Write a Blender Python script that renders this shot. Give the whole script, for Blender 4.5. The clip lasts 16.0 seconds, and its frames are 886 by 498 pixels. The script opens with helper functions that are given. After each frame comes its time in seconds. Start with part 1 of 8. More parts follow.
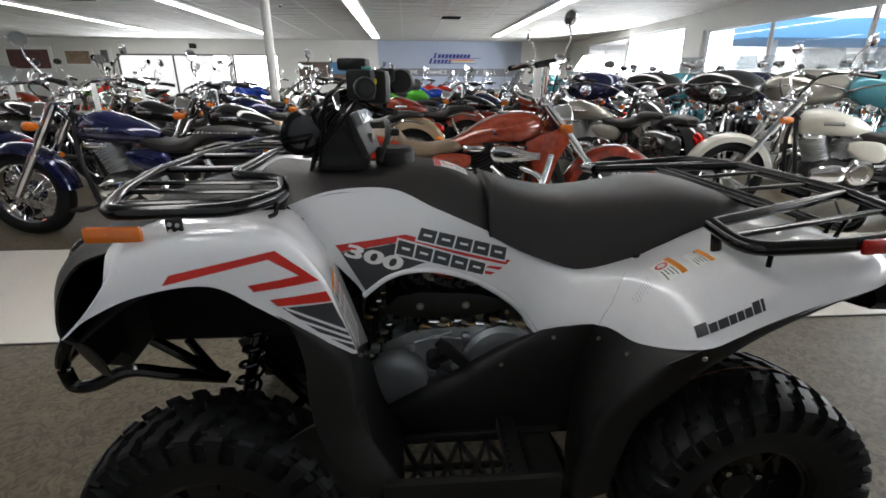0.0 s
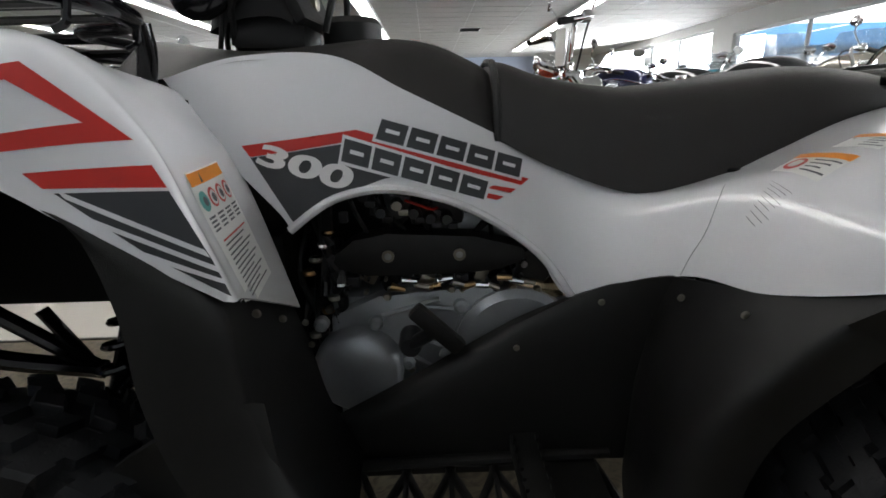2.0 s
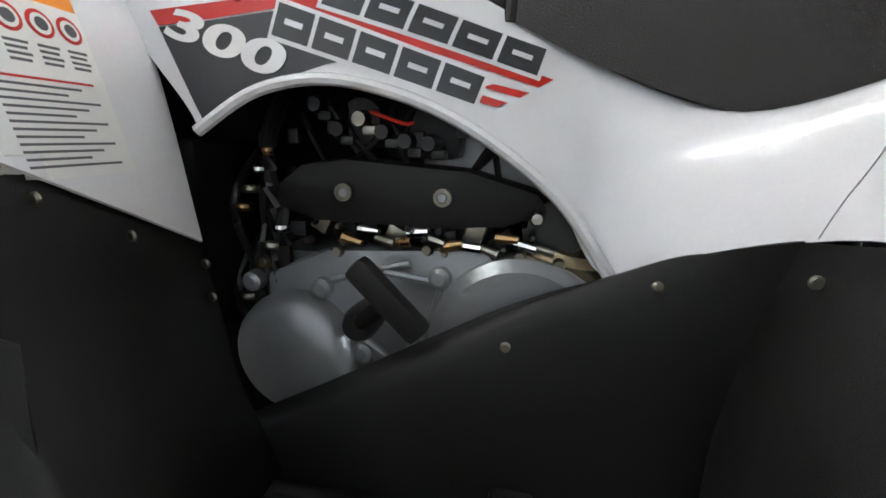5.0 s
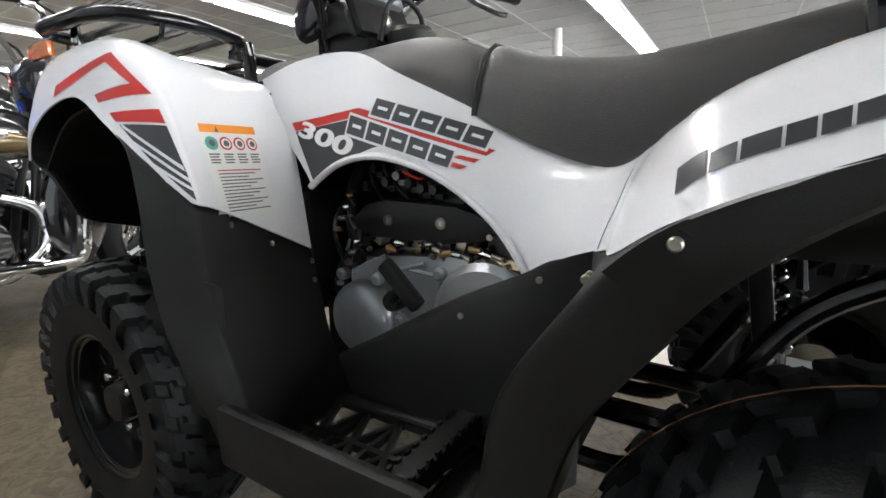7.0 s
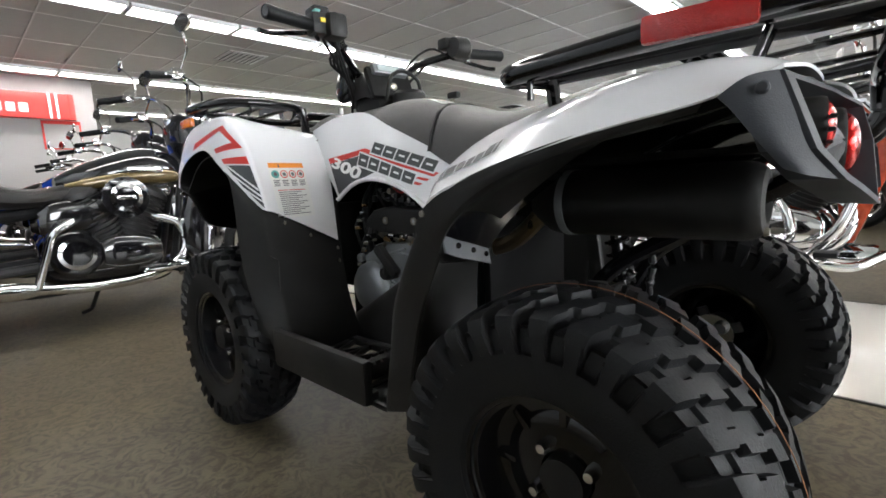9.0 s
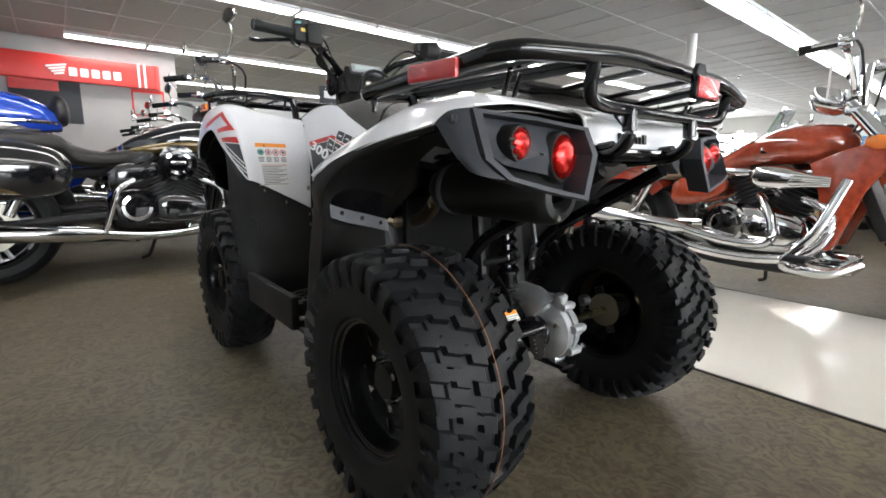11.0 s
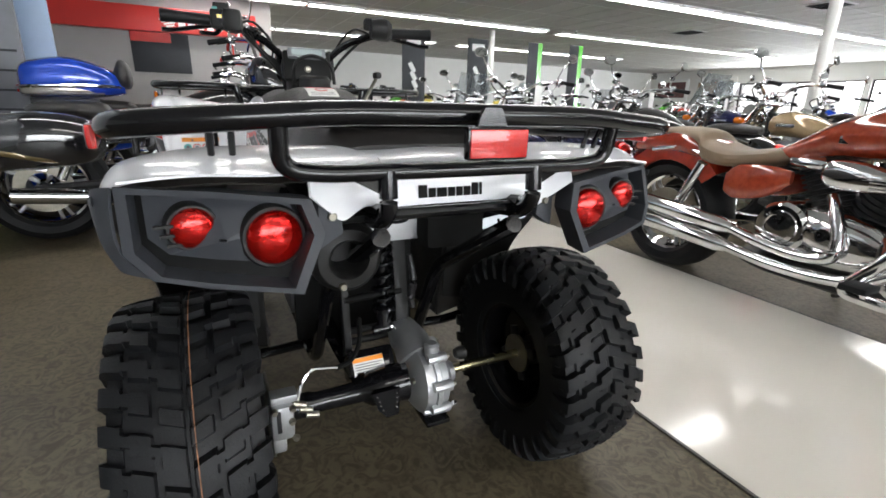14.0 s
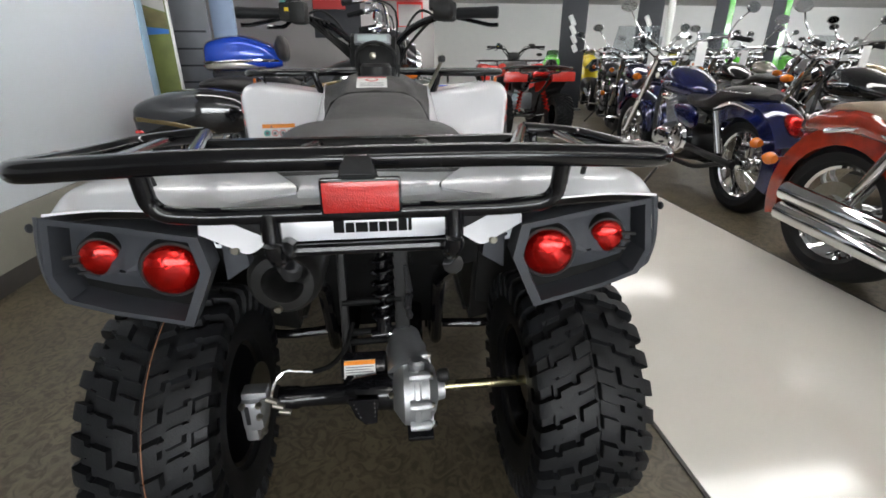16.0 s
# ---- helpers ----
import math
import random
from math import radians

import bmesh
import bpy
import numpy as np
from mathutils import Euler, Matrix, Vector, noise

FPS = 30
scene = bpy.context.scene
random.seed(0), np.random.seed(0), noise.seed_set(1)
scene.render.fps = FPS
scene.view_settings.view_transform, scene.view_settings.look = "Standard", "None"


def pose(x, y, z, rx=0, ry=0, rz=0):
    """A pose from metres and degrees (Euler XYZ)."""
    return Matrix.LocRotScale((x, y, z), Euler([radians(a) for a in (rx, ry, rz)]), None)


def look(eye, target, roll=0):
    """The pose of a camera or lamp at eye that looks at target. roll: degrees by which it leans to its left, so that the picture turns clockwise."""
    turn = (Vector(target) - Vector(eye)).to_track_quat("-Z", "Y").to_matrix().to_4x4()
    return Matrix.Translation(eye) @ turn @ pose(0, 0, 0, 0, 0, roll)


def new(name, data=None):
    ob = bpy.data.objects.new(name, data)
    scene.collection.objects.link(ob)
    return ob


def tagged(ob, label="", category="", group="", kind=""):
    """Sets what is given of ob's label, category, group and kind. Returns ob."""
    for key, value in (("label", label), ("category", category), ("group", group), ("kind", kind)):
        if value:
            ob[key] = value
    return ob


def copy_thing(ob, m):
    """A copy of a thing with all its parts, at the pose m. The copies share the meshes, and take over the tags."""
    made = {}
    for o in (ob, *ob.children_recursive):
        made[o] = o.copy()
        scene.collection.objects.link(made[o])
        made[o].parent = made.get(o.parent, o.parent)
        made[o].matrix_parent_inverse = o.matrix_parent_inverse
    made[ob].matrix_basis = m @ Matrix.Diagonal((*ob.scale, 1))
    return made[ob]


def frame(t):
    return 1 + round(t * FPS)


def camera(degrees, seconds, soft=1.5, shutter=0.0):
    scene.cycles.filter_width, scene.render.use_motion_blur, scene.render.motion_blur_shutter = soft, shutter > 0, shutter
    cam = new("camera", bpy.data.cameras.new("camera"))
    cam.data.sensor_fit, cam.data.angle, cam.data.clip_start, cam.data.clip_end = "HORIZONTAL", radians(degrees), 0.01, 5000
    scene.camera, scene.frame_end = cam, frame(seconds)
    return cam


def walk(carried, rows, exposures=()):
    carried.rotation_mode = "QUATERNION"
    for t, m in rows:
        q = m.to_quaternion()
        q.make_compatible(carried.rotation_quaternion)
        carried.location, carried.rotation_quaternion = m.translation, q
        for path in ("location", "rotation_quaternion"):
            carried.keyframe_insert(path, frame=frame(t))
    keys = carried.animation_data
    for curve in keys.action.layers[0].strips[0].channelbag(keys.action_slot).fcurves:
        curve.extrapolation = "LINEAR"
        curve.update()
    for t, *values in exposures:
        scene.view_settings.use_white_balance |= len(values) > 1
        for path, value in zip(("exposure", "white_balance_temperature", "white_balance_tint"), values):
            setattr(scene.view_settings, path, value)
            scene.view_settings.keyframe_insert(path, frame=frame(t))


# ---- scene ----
cam = camera(87.2, 16.0, soft=1.65)
# seconds, place, tilt, lean and turn
ROWS = [
    (0, -0.2220, -1.2105, 1.1295, 70.13, -0.17, -4.24),
    (0.5, -0.1741, -1.1398, 1.1155, 69.98, 0.04, -4.51),
    (1, -0.1385, -1.0474, 1.0531, 71.13, 0.91, -4.57),
    (1.5, -0.1253, -0.9699, 0.9458, 71.09, 0.77, -2.77),
    (2, -0.1291, -0.8763, 0.8316, 72.73, 1.15, -1.72),
    (2.5, -0.1203, -0.7594, 0.7176, 73.34, 0.55, -1.43),
    (3, -0.0952, -0.6760, 0.6760, 74.96, 0.42, 0.59),
    (3.5, -0.0792, -0.6378, 0.6586, 75.34, -0.29, 3.31),
    (6, 0.1624, -0.7187, 0.6854, 78.04, -0.76, 21.11),
    (6.5, 0.2571, -0.7893, 0.7048, 78.56, 0.33, 26.81),
    (7, 0.3375, -0.8324, 0.7082, 79.19, 1.02, 32.16),
    (7.5, 0.4219, -0.8915, 0.7061, 79.93, 1.07, 36.73),
    (8, 0.5264, -0.9303, 0.7086, 80.76, 1.83, 39.18),
    (8.5, 0.6512, -0.9716, 0.7195, 81.68, 2.36, 40.97),
    (9, 0.7995, -0.9967, 0.7000, 81.79, 2.74, 43.10),
    (11.5, 1.3144, -0.8531, 0.7063, 79.65, -1.53, 51.92),
    (12, 1.3652, -0.7305, 0.7013, 79.77, -2.50, 52.46),
    (12.5, 1.3933, -0.6017, 0.7300, 78.68, -2.75, 54.72),
    (13, 1.4143, -0.5023, 0.7876, 77.42, -2.48, 57.96),
    (13.5, 1.4059, -0.4315, 0.8437, 75.03, -1.60, 61.08),
    (14, 1.3816, -0.3382, 0.8909, 72.87, -1.46, 63.73),
    (14.5, 1.3688, -0.2420, 0.9155, 70.80, -1.95, 67.99),
    (15, 1.3905, -0.1262, 0.9361, 69.22, -1.16, 74.36),
    (15.5, 1.3837, -0.0389, 0.9673, 68.32, -0.07, 79.27),
    (16, 1.3808, 0.0307, 0.9913, 67.55, 0.05, 83.40),
]
EXPOSURES = [(0.0, 0.28), (1.0, 0.28), (1.5, 0.24), (2.0, 0.28), (2.5, 0.52), (3.0, 1.22), (3.5, 1.50), (6.0, 1.48), (7.0, 1.49), (9.0, 1.32), (11.5, 1.17), (12.5, 0.92), (14.0, 0.86), (16.0, 0.66)]
walk(cam, [(r[0], pose(*r[1:])) for r in ROWS], EXPOSURES)

# ---- world, sun, lights ----
world = bpy.data.worlds.new("sky")
scene.world = world
world.use_nodes = True
wn = world.node_tree
sky = wn.nodes.new("ShaderNodeTexSky")
sky.sky_type = "NISHITA"
sky.sun_disc = False
sky.sun_elevation, sky.sun_rotation = radians(47), radians(220)
wn.links.new(sky.outputs[0], wn.nodes["Background"].inputs[0])
wn.nodes["Background"].inputs[1].default_value = 0.15
sun = new("sun", bpy.data.lights.new("sun", "SUN"))
sun.data.energy, sun.data.angle, sun.data.color = 5.0, radians(0.5), (1.0, 0.95, 0.88)
sun.matrix_world = look((-24, -28, 40), (0, 0, 0))


def window_light(x, y, z, w, h, aim, watts):
    """The sky's light through one glazed opening."""
    o = new("window_light", bpy.data.lights.new("window_light", "AREA"))
    o.data.shape, o.data.size, o.data.size_y, o.data.energy, o.data.color = "RECTANGLE", w, h, watts, (0.93, 0.97, 1.0)
    o.matrix_world = look((x, y, z), aim)


window_light(7.66, 16.4, 1.55, 7.4, 2.0, (-2, 11, 0.8), 900)
window_light(7.66, 1.5, 1.45, 8.0, 1.85, (0, 1.5, 0.8), 280)
window_light(-9.5, 22.04, 1.25, 6.9, 1.9, (-7.0, 0, 1.0), 520)


# ---- materials ----
def mat(name, color, rough=0.5, metal=0.0, var=0.15, scale=20.0, bump=0.0, bscale=200.0, coat=0.0, spec=0.5, color2=None, trans=0.0, emit=0.0):
    """A procedural surface: base colour broken up at two scales, roughness wear and fine relief."""
    m = bpy.data.materials.new(name)
    m.use_nodes = True
    nt = m.node_tree
    n, l = nt.nodes, nt.links
    p = n["Principled BSDF"]
    tc = n.new("ShaderNodeTexCoord")
    big, fine = n.new("ShaderNodeTexNoise"), n.new("ShaderNodeTexNoise")
    big.inputs["Scale"].default_value, fine.inputs["Scale"].default_value = scale * 0.12, scale
    big.inputs["Detail"].default_value, fine.inputs["Detail"].default_value = 4, 6
    l.new(tc.outputs["Object"], big.inputs["Vector"])
    l.new(tc.outputs["Object"], fine.inputs["Vector"])
    add = n.new("ShaderNodeMath")
    add.operation = "ADD"
    l.new(big.outputs["Fac"], add.inputs[0])
    l.new(fine.outputs["Fac"], add.inputs[1])
    ramp = n.new("ShaderNodeValToRGB")
    ramp.color_ramp.elements[0].position, ramp.color_ramp.elements[1].position = 0.30, 0.70
    half = n.new("ShaderNodeMath")
    half.operation = "MULTIPLY"
    half.inputs[1].default_value = 0.5
    l.new(add.outputs[0], half.inputs[0])
    l.new(half.outputs[0], ramp.inputs[0])
    c2 = color2 or [c * (1 - var) for c in color]
    ramp.color_ramp.elements[0].color = (*c2, 1)
    ramp.color_ramp.elements[1].color = (*color, 1)
    l.new(ramp.outputs[0], p.inputs["Base Color"])
    mr = n.new("ShaderNodeMapRange")
    mr.inputs["From Min"].default_value, mr.inputs["From Max"].default_value = 0.3, 0.7
    mr.inputs["To Min"].default_value, mr.inputs["To Max"].default_value = max(0.02, rough * 0.85), min(1, rough * 1.15)
    l.new(big.outputs["Fac"], mr.inputs["Value"])
    l.new(mr.outputs[0], p.inputs["Roughness"])
    p.inputs["Metallic"].default_value = metal
    p.inputs["Specular IOR Level"].default_value = spec
    p.inputs["Coat Weight"].default_value = coat
    p.inputs["Coat Roughness"].default_value = 0.06
    p.inputs["Transmission Weight"].default_value = trans
    if bump:
        bn, bp = n.new("ShaderNodeTexNoise"), n.new("ShaderNodeBump")
        bn.inputs["Scale"].default_value = bscale
        bn.inputs["Detail"].default_value = 3
        bp.inputs["Strength"].default_value, bp.inputs["Distance"].default_value = bump, 0.002
        l.new(tc.outputs["Object"], bn.inputs["Vector"])
        l.new(bn.outputs["Fac"], bp.inputs["Height"])
        l.new(bp.outputs[0], p.inputs["Normal"])
    if emit:
        p.inputs["Emission Color"].default_value = (*color, 1)
        p.inputs["Emission Strength"].default_value = emit
    return m


M_white = mat("white_gloss_plastic", (0.78, 0.78, 0.80), 0.26, var=0.04, scale=8, coat=0.5)
M_black = mat("black_textured_plastic", (0.0110, 0.0108, 0.0105), 0.50, var=0.35, scale=60, bump=0.25, bscale=900, spec=0.32)
M_grey = mat("dark_grey_plastic", (0.040, 0.043, 0.050), 0.50, var=0.2, scale=40, bump=0.2, bscale=700, spec=0.3)
M_liner = mat("matt_black_liner", (0.006, 0.006, 0.006), 0.7, var=0.4, scale=30, bump=0.2, bscale=500, spec=0.15)
M_paintblk = mat("black_powder_coat", (0.005, 0.005, 0.006), 0.12, var=0.2, scale=30, coat=0.1, spec=0.38)
M_rubber = mat("tyre_rubber", (0.0070, 0.0076, 0.0090), 0.55, var=0.45, scale=25, bump=0.35, bscale=300, spec=0.27)
M_vinyl = mat("seat_vinyl", (0.021, 0.0185, 0.0175), 0.46, var=0.2, scale=30, bump=0.5, bscale=650)
M_alu = mat("cast_aluminium", (0.50, 0.51, 0.52), 0.42, metal=0.85, var=0.25, scale=30, bump=0.4, bscale=260)
M_alupaint = mat("silver_painted_casting", (0.33, 0.345, 0.36), 0.34, metal=0.6, var=0.25, scale=25, bump=0.2, bscale=300)
M_chrome = mat("chrome", (0.82, 0.82, 0.83), 0.06, metal=1.0, var=0.08, scale=10)
M_steel = mat("steel_bolt", (0.34, 0.32, 0.27), 0.32, metal=1.0, var=0.25, scale=60)
M_zinc = mat("yellow_zinc_axle", (0.52, 0.47, 0.28), 0.28, metal=1.0, var=0.2, scale=40)
M_red = mat("red_vinyl_decal", (0.58, 0.022, 0.014), 0.35, var=0.08, scale=15)
M_dark = mat("charcoal_vinyl_decal", (0.035, 0.037, 0.042), 0.38, var=0.15, scale=20)
M_label = mat("white_paper_label", (0.74, 0.74, 0.72), 0.4, var=0.05, scale=20)
M_orange = mat("orange_label_ink", (0.85, 0.28, 0.02), 0.4, var=0.08, scale=20)
M_ink = mat("grey_print_ink", (0.10, 0.10, 0.11), 0.5, var=0.1, scale=40)
M_teal = mat("teal_label_ink", (0.10, 0.36, 0.33), 0.5, var=0.1, scale=40)
M_redlens = mat("red_lamp_lens", (0.62, 0.008, 0.005), 0.14, metal=0.80, var=0.6, scale=90, coat=0.35, bump=0.8, bscale=85)
M_redrefl = mat("red_reflector", (0.48, 0.010, 0.007), 0.22, metal=0.3, var=0.3, scale=260, coat=0.8, bump=0.5, bscale=520)
M_amber = mat("amber_lens", (0.72, 0.17, 0.015), 0.15, var=0.2, scale=100, coat=0.8, bump=0.3, bscale=300)
M_wall = mat("off_white_wall_paint", (0.72, 0.72, 0.70), 0.6, var=0.06, scale=4, bump=0.1, bscale=80)
M_bluewall = mat("blue_grey_wall_paint", (0.36, 0.41, 0.52), 0.6, var=0.06, scale=4, bump=0.1, bscale=80)
# warm white taken down to grey: the weaker light there is in the colour
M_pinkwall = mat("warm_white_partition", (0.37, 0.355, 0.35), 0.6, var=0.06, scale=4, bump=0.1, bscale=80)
M_ceil = mat("ceiling_board", (0.46, 0.455, 0.44), 0.8, var=0.06, scale=9, bump=0.2, bscale=120)
M_grid = mat("ceiling_grid_metal", (0.56, 0.56, 0.55), 0.5, var=0.05)
M_trim = mat("black_trim", (0.06, 0.055, 0.05), 0.5, var=0.3, scale=12)
M_frame = mat("window_frame_white", (0.70, 0.71, 0.72), 0.4, var=0.06, scale=8)
M_darkframe = mat("dark_window_frame", (0.03, 0.03, 0.035), 0.45, var=0.2)


def floor_mat():
    """Brown flecked sheet flooring: broad stains, marbled streaks and dark specks."""
    m = mat("brown_flecked_floor", (0.148, 0.122, 0.076), 0.50, var=0.5, scale=9, bump=0.35, bscale=160, color2=(0.082, 0.066, 0.041))
    nt = m.node_tree
    n, l = nt.nodes, nt.links
    p = n["Principled BSDF"]
    src = p.inputs["Base Color"].links[0].from_socket
    tc = n.new("ShaderNodeTexCoord")
    sp = n.new("ShaderNodeTexNoise")
    sp.inputs["Scale"].default_value, sp.inputs["Detail"].default_value, sp.inputs["Distortion"].default_value = 20, 7, 2.6
    l.new(tc.outputs["Object"], sp.inputs["Vector"])
    r = n.new("ShaderNodeValToRGB")
    r.color_ramp.elements[0].position, r.color_ramp.elements[1].position = 0.38, 0.58
    r.color_ramp.elements[0].color, r.color_ramp.elements[1].color = (0.34, 0.33, 0.31, 1), (1.0, 1.0, 1.0, 1)
    l.new(sp.outputs["Fac"], r.inputs[0])
    mx = n.new("ShaderNodeMix")
    mx.data_type, mx.blend_type = "RGBA", "MULTIPLY"
    mx.inputs[0].default_value = 0.8
    l.new(src, mx.inputs[6])
    l.new(r.outputs[0], mx.inputs[7])
    l.new(mx.outputs[2], p.inputs["Base Color"])
    return m


M_carpet = floor_mat()
M_tile = mat("polished_cream_tile", (0.66, 0.63, 0.57), 0.13, var=0.10, scale=3.0, spec=0.6)
M_asph = mat("asphalt", (0.40, 0.40, 0.39), 0.9, var=0.3, scale=9, bump=0.5, bscale=60)
M_bannerred = mat("red_sign_panel", (0.62, 0.035, 0.03), 0.35, var=0.06, scale=3)
M_signwhite = mat("white_sign_ink", (0.80, 0.80, 0.80), 0.5, var=0.04)
M_lamp = mat("lit_tube_diffuser", (1.0, 0.985, 0.96), 0.5, var=0.0, emit=9.0)
M_green = mat("lime_green_paint", (0.10, 0.55, 0.04), 0.25, var=0.1, coat=0.6)
M_bodyred = mat("red_gloss_plastic", (0.60, 0.03, 0.02), 0.25, var=0.1, coat=0.6)
M_yellow = mat("yellow_paint", (0.75, 0.55, 0.03), 0.25, var=0.1, coat=0.6)
M_bike_black = mat("black_gloss_paint", (0.010, 0.010, 0.012), 0.08, var=0.2, coat=1.0)
M_bike_blue = mat("dark_blue_metal_paint", (0.009, 0.013, 0.075), 0.10, metal=0.3, var=0.15, coat=1.0)
M_flame_art = mat("airbrushed_flame_paint", (0.46, 0.080, 0.036), 0.10, var=0.1, scale=34, coat=1.0, color2=(0.20, 0.022, 0.010))
M_bike_flame = mat("red_flame_paint", (0.42, 0.034, 0.014), 0.10, var=0.1, scale=16, coat=1.0, color2=(0.10, 0.020, 0.010))
M_bike_gold = mat("bronze_gold_paint", (0.15, 0.105, 0.04), 0.18, metal=0.5, var=0.2, coat=0.8)
M_bike_tan = mat("tan_metal_paint", (0.46, 0.34, 0.20), 0.18, metal=0.3, var=0.15, coat=0.8)
M_bike_white = mat("cream_white_paint", (0.72, 0.70, 0.62), 0.15, var=0.06, coat=0.8)
M_bike_teal = mat("teal_paint", (0.10, 0.36, 0.44), 0.15, metal=0.2, var=0.1, coat=0.8)
M_bike_silver = mat("champagne_silver_paint", (0.46, 0.43, 0.38), 0.2, metal=0.6, var=0.1, coat=0.6)
M_bike_rblue = mat("bright_blue_paint", (0.015, 0.07, 0.50), 0.12, metal=0.2, var=0.1, coat=0.9)
M_engine = mat("black_engine_paint", (0.030, 0.030, 0.032), 0.4, metal=0.4, var=0.3, scale=30)
M_tan_seat = mat("tan_leather", (0.24, 0.17, 0.11), 0.5, var=0.2, scale=25, bump=0.4, bscale=400)
M_mirror = mat("mirror_glass", (0.85, 0.87, 0.88), 0.02, metal=1.0, var=0.02)
M_screen = mat("lcd_display", (0.45, 0.52, 0.52), 0.15, var=0.1, coat=0.8)
M_glass = bpy.data.materials.new("clear_glass")
M_glass.use_nodes = True
_g = M_glass.node_tree.nodes["Principled BSDF"]
_g.inputs["Transmission Weight"].default_value, _g.inputs["Roughness"].default_value, _g.inputs["IOR"].default_value = 1.0, 0.0, 1.45
M_smoke = bpy.data.materials.new("smoked_screen")
M_smoke.use_nodes = True
_g = M_smoke.node_tree.nodes["Principled BSDF"]
_g.inputs["Transmission Weight"].default_value, _g.inputs["Roughness"].default_value = 0.9, 0.05
_g.inputs["Base Color"].default_value = (0.62, 0.66, 0.68, 1)


# ---- mesh helpers ----
def smooth(bm, angle=35):
    bm.normal_update()
    for f in bm.faces:
        f.smooth = True
    for e in bm.edges:
        e.smooth = not (len(e.link_faces) == 2 and e.calc_face_angle(0) > radians(angle))


def finish(name, bm, material, angle=35):
    bmesh.ops.recalc_face_normals(bm, faces=bm.faces)
    smooth(bm, angle)
    me = bpy.data.meshes.new(name)
    bm.to_mesh(me)
    bm.free()
    me.materials.append(material)
    return me


def part(name, bm, material, parent, label="", angle=35):
    ob = new(name, finish(name, bm, material, angle) if isinstance(bm, bmesh.types.BMesh) else bm)
    ob.parent = parent
    if label:
        ob["label"] = label
    return ob


def thing(name, at, label, category, group="", rz=0.0):
    e = new(name)
    e.empty_display_size = 0.1
    e.matrix_world = pose(at[0], at[1], at[2], 0, 0, rz)
    return tagged(e, label, category, group)


def solo(name, bm, material, label, category, group="", kind="", angle=35):
    return tagged(new(name, finish(name, bm, material, angle)), label, category, group, kind)


def box(c, s, bevel=0.0, m=None):
    bm = bmesh.new()
    bmesh.ops.create_cube(bm, size=1)
    bmesh.ops.scale(bm, vec=s, verts=bm.verts)
    if bevel:
        bmesh.ops.bevel(bm, geom=bm.edges[:], offset=bevel, segments=2, affect="EDGES", profile=0.6)
    if m is not None:
        bmesh.ops.transform(bm, matrix=m, verts=bm.verts)
    bmesh.ops.translate(bm, vec=c, verts=bm.verts)
    return bm


def join(*bms):
    out = bmesh.new()
    for b in bms:
        me = bpy.data.meshes.new("tmp")
        b.to_mesh(me)
        b.free()
        out.from_mesh(me)
        bpy.data.meshes.remove(me)
    return out


def grid_mesh(rows, close_u=False, close_v=False, caps=False):
    """A skin over rows of points."""
    bm = bmesh.new()
    vs = [[bm.verts.new(p) for p in r] for r in rows]
    nr, nc = len(vs), len(vs[0])
    for i in range(nr if close_u else nr - 1):
        for j in range(nc if close_v else nc - 1):
            a, b, c, d = vs[i][j], vs[(i + 1) % nr][j], vs[(i + 1) % nr][(j + 1) % nc], vs[i][(j + 1) % nc]
            try:
                bm.faces.new((a, b, c, d))
            except ValueError:
                pass
    if caps:
        bm.faces.new(vs[0])
        bm.faces.new(vs[-1][::-1])
    return bm


def spline(pts, n=6, closed=False):
    """Points on a smooth curve through pts."""
    P = [Vector(p) for p in pts]
    out, k = [], len(P)
    for i in range(k if closed else k - 1):
        p0 = P[(i - 1) % k] if closed or i > 0 else P[0]
        p1, p2 = P[i], P[(i + 1) % k]
        p3 = P[(i + 2) % k] if closed or i + 2 < k else P[-1]
        for j in range(n):
            t = j / n
            out.append(0.5 * ((2 * p1) + (p2 - p0) * t + (2 * p0 - 5 * p1 + 4 * p2 - p3) * t * t + (3 * p1 - p0 - 3 * p2 + p3) * t ** 3))
    if not closed:
        out.append(P[-1])
    return out


def rounded(pts, r=0.03, n=5, closed=False):
    """A polyline with its corners rounded."""
    P = [Vector(p) for p in pts]
    out, k = [], len(P)
    for i in range(k):
        if not closed and i in (0, k - 1):
            out.append(P[i])
            continue
        a, b, c = P[i - 1], P[i], P[(i + 1) % k]
        d = min(r, (a - b).length * 0.45, (c - b).length * 0.45)
        s, e = b + (a - b).normalized() * d, b + (c - b).normalized() * d
        for j in range(n + 1):
            t = j / n
            out.append((1 - t) ** 2 * s + 2 * t * (1 - t) * b + t * t * e)
    return out


def tube(pts, r, seg=10, closed=False, flat=1.0):
    """A round bar swept along points; flat squeezes it."""
    P = [Vector(p) for p in pts]
    k = len(P)
    rings, up = [], Vector((0.0131, 0.021, 1))
    for i in range(k):
        a = P[i - 1] if (closed or i > 0) else P[i]
        b = P[(i + 1) % k] if (closed or i < k - 1) else P[i]
        d = (b - a).normalized()
        s = d.cross(up)
        if s.length < 0.05:
            s = d.cross(Vector((1, 0.01, 0)))
        s.normalize()
        u = s.cross(d).normalized()
        rr = r[i] if isinstance(r, (list, tuple)) else r
        rings.append([P[i] + (s * math.cos(q) + u * math.sin(q) * flat) * rr for q in (2 * math.pi * j / seg for j in range(seg))])
    return grid_mesh(rings, close_u=closed, close_v=True, caps=not closed)


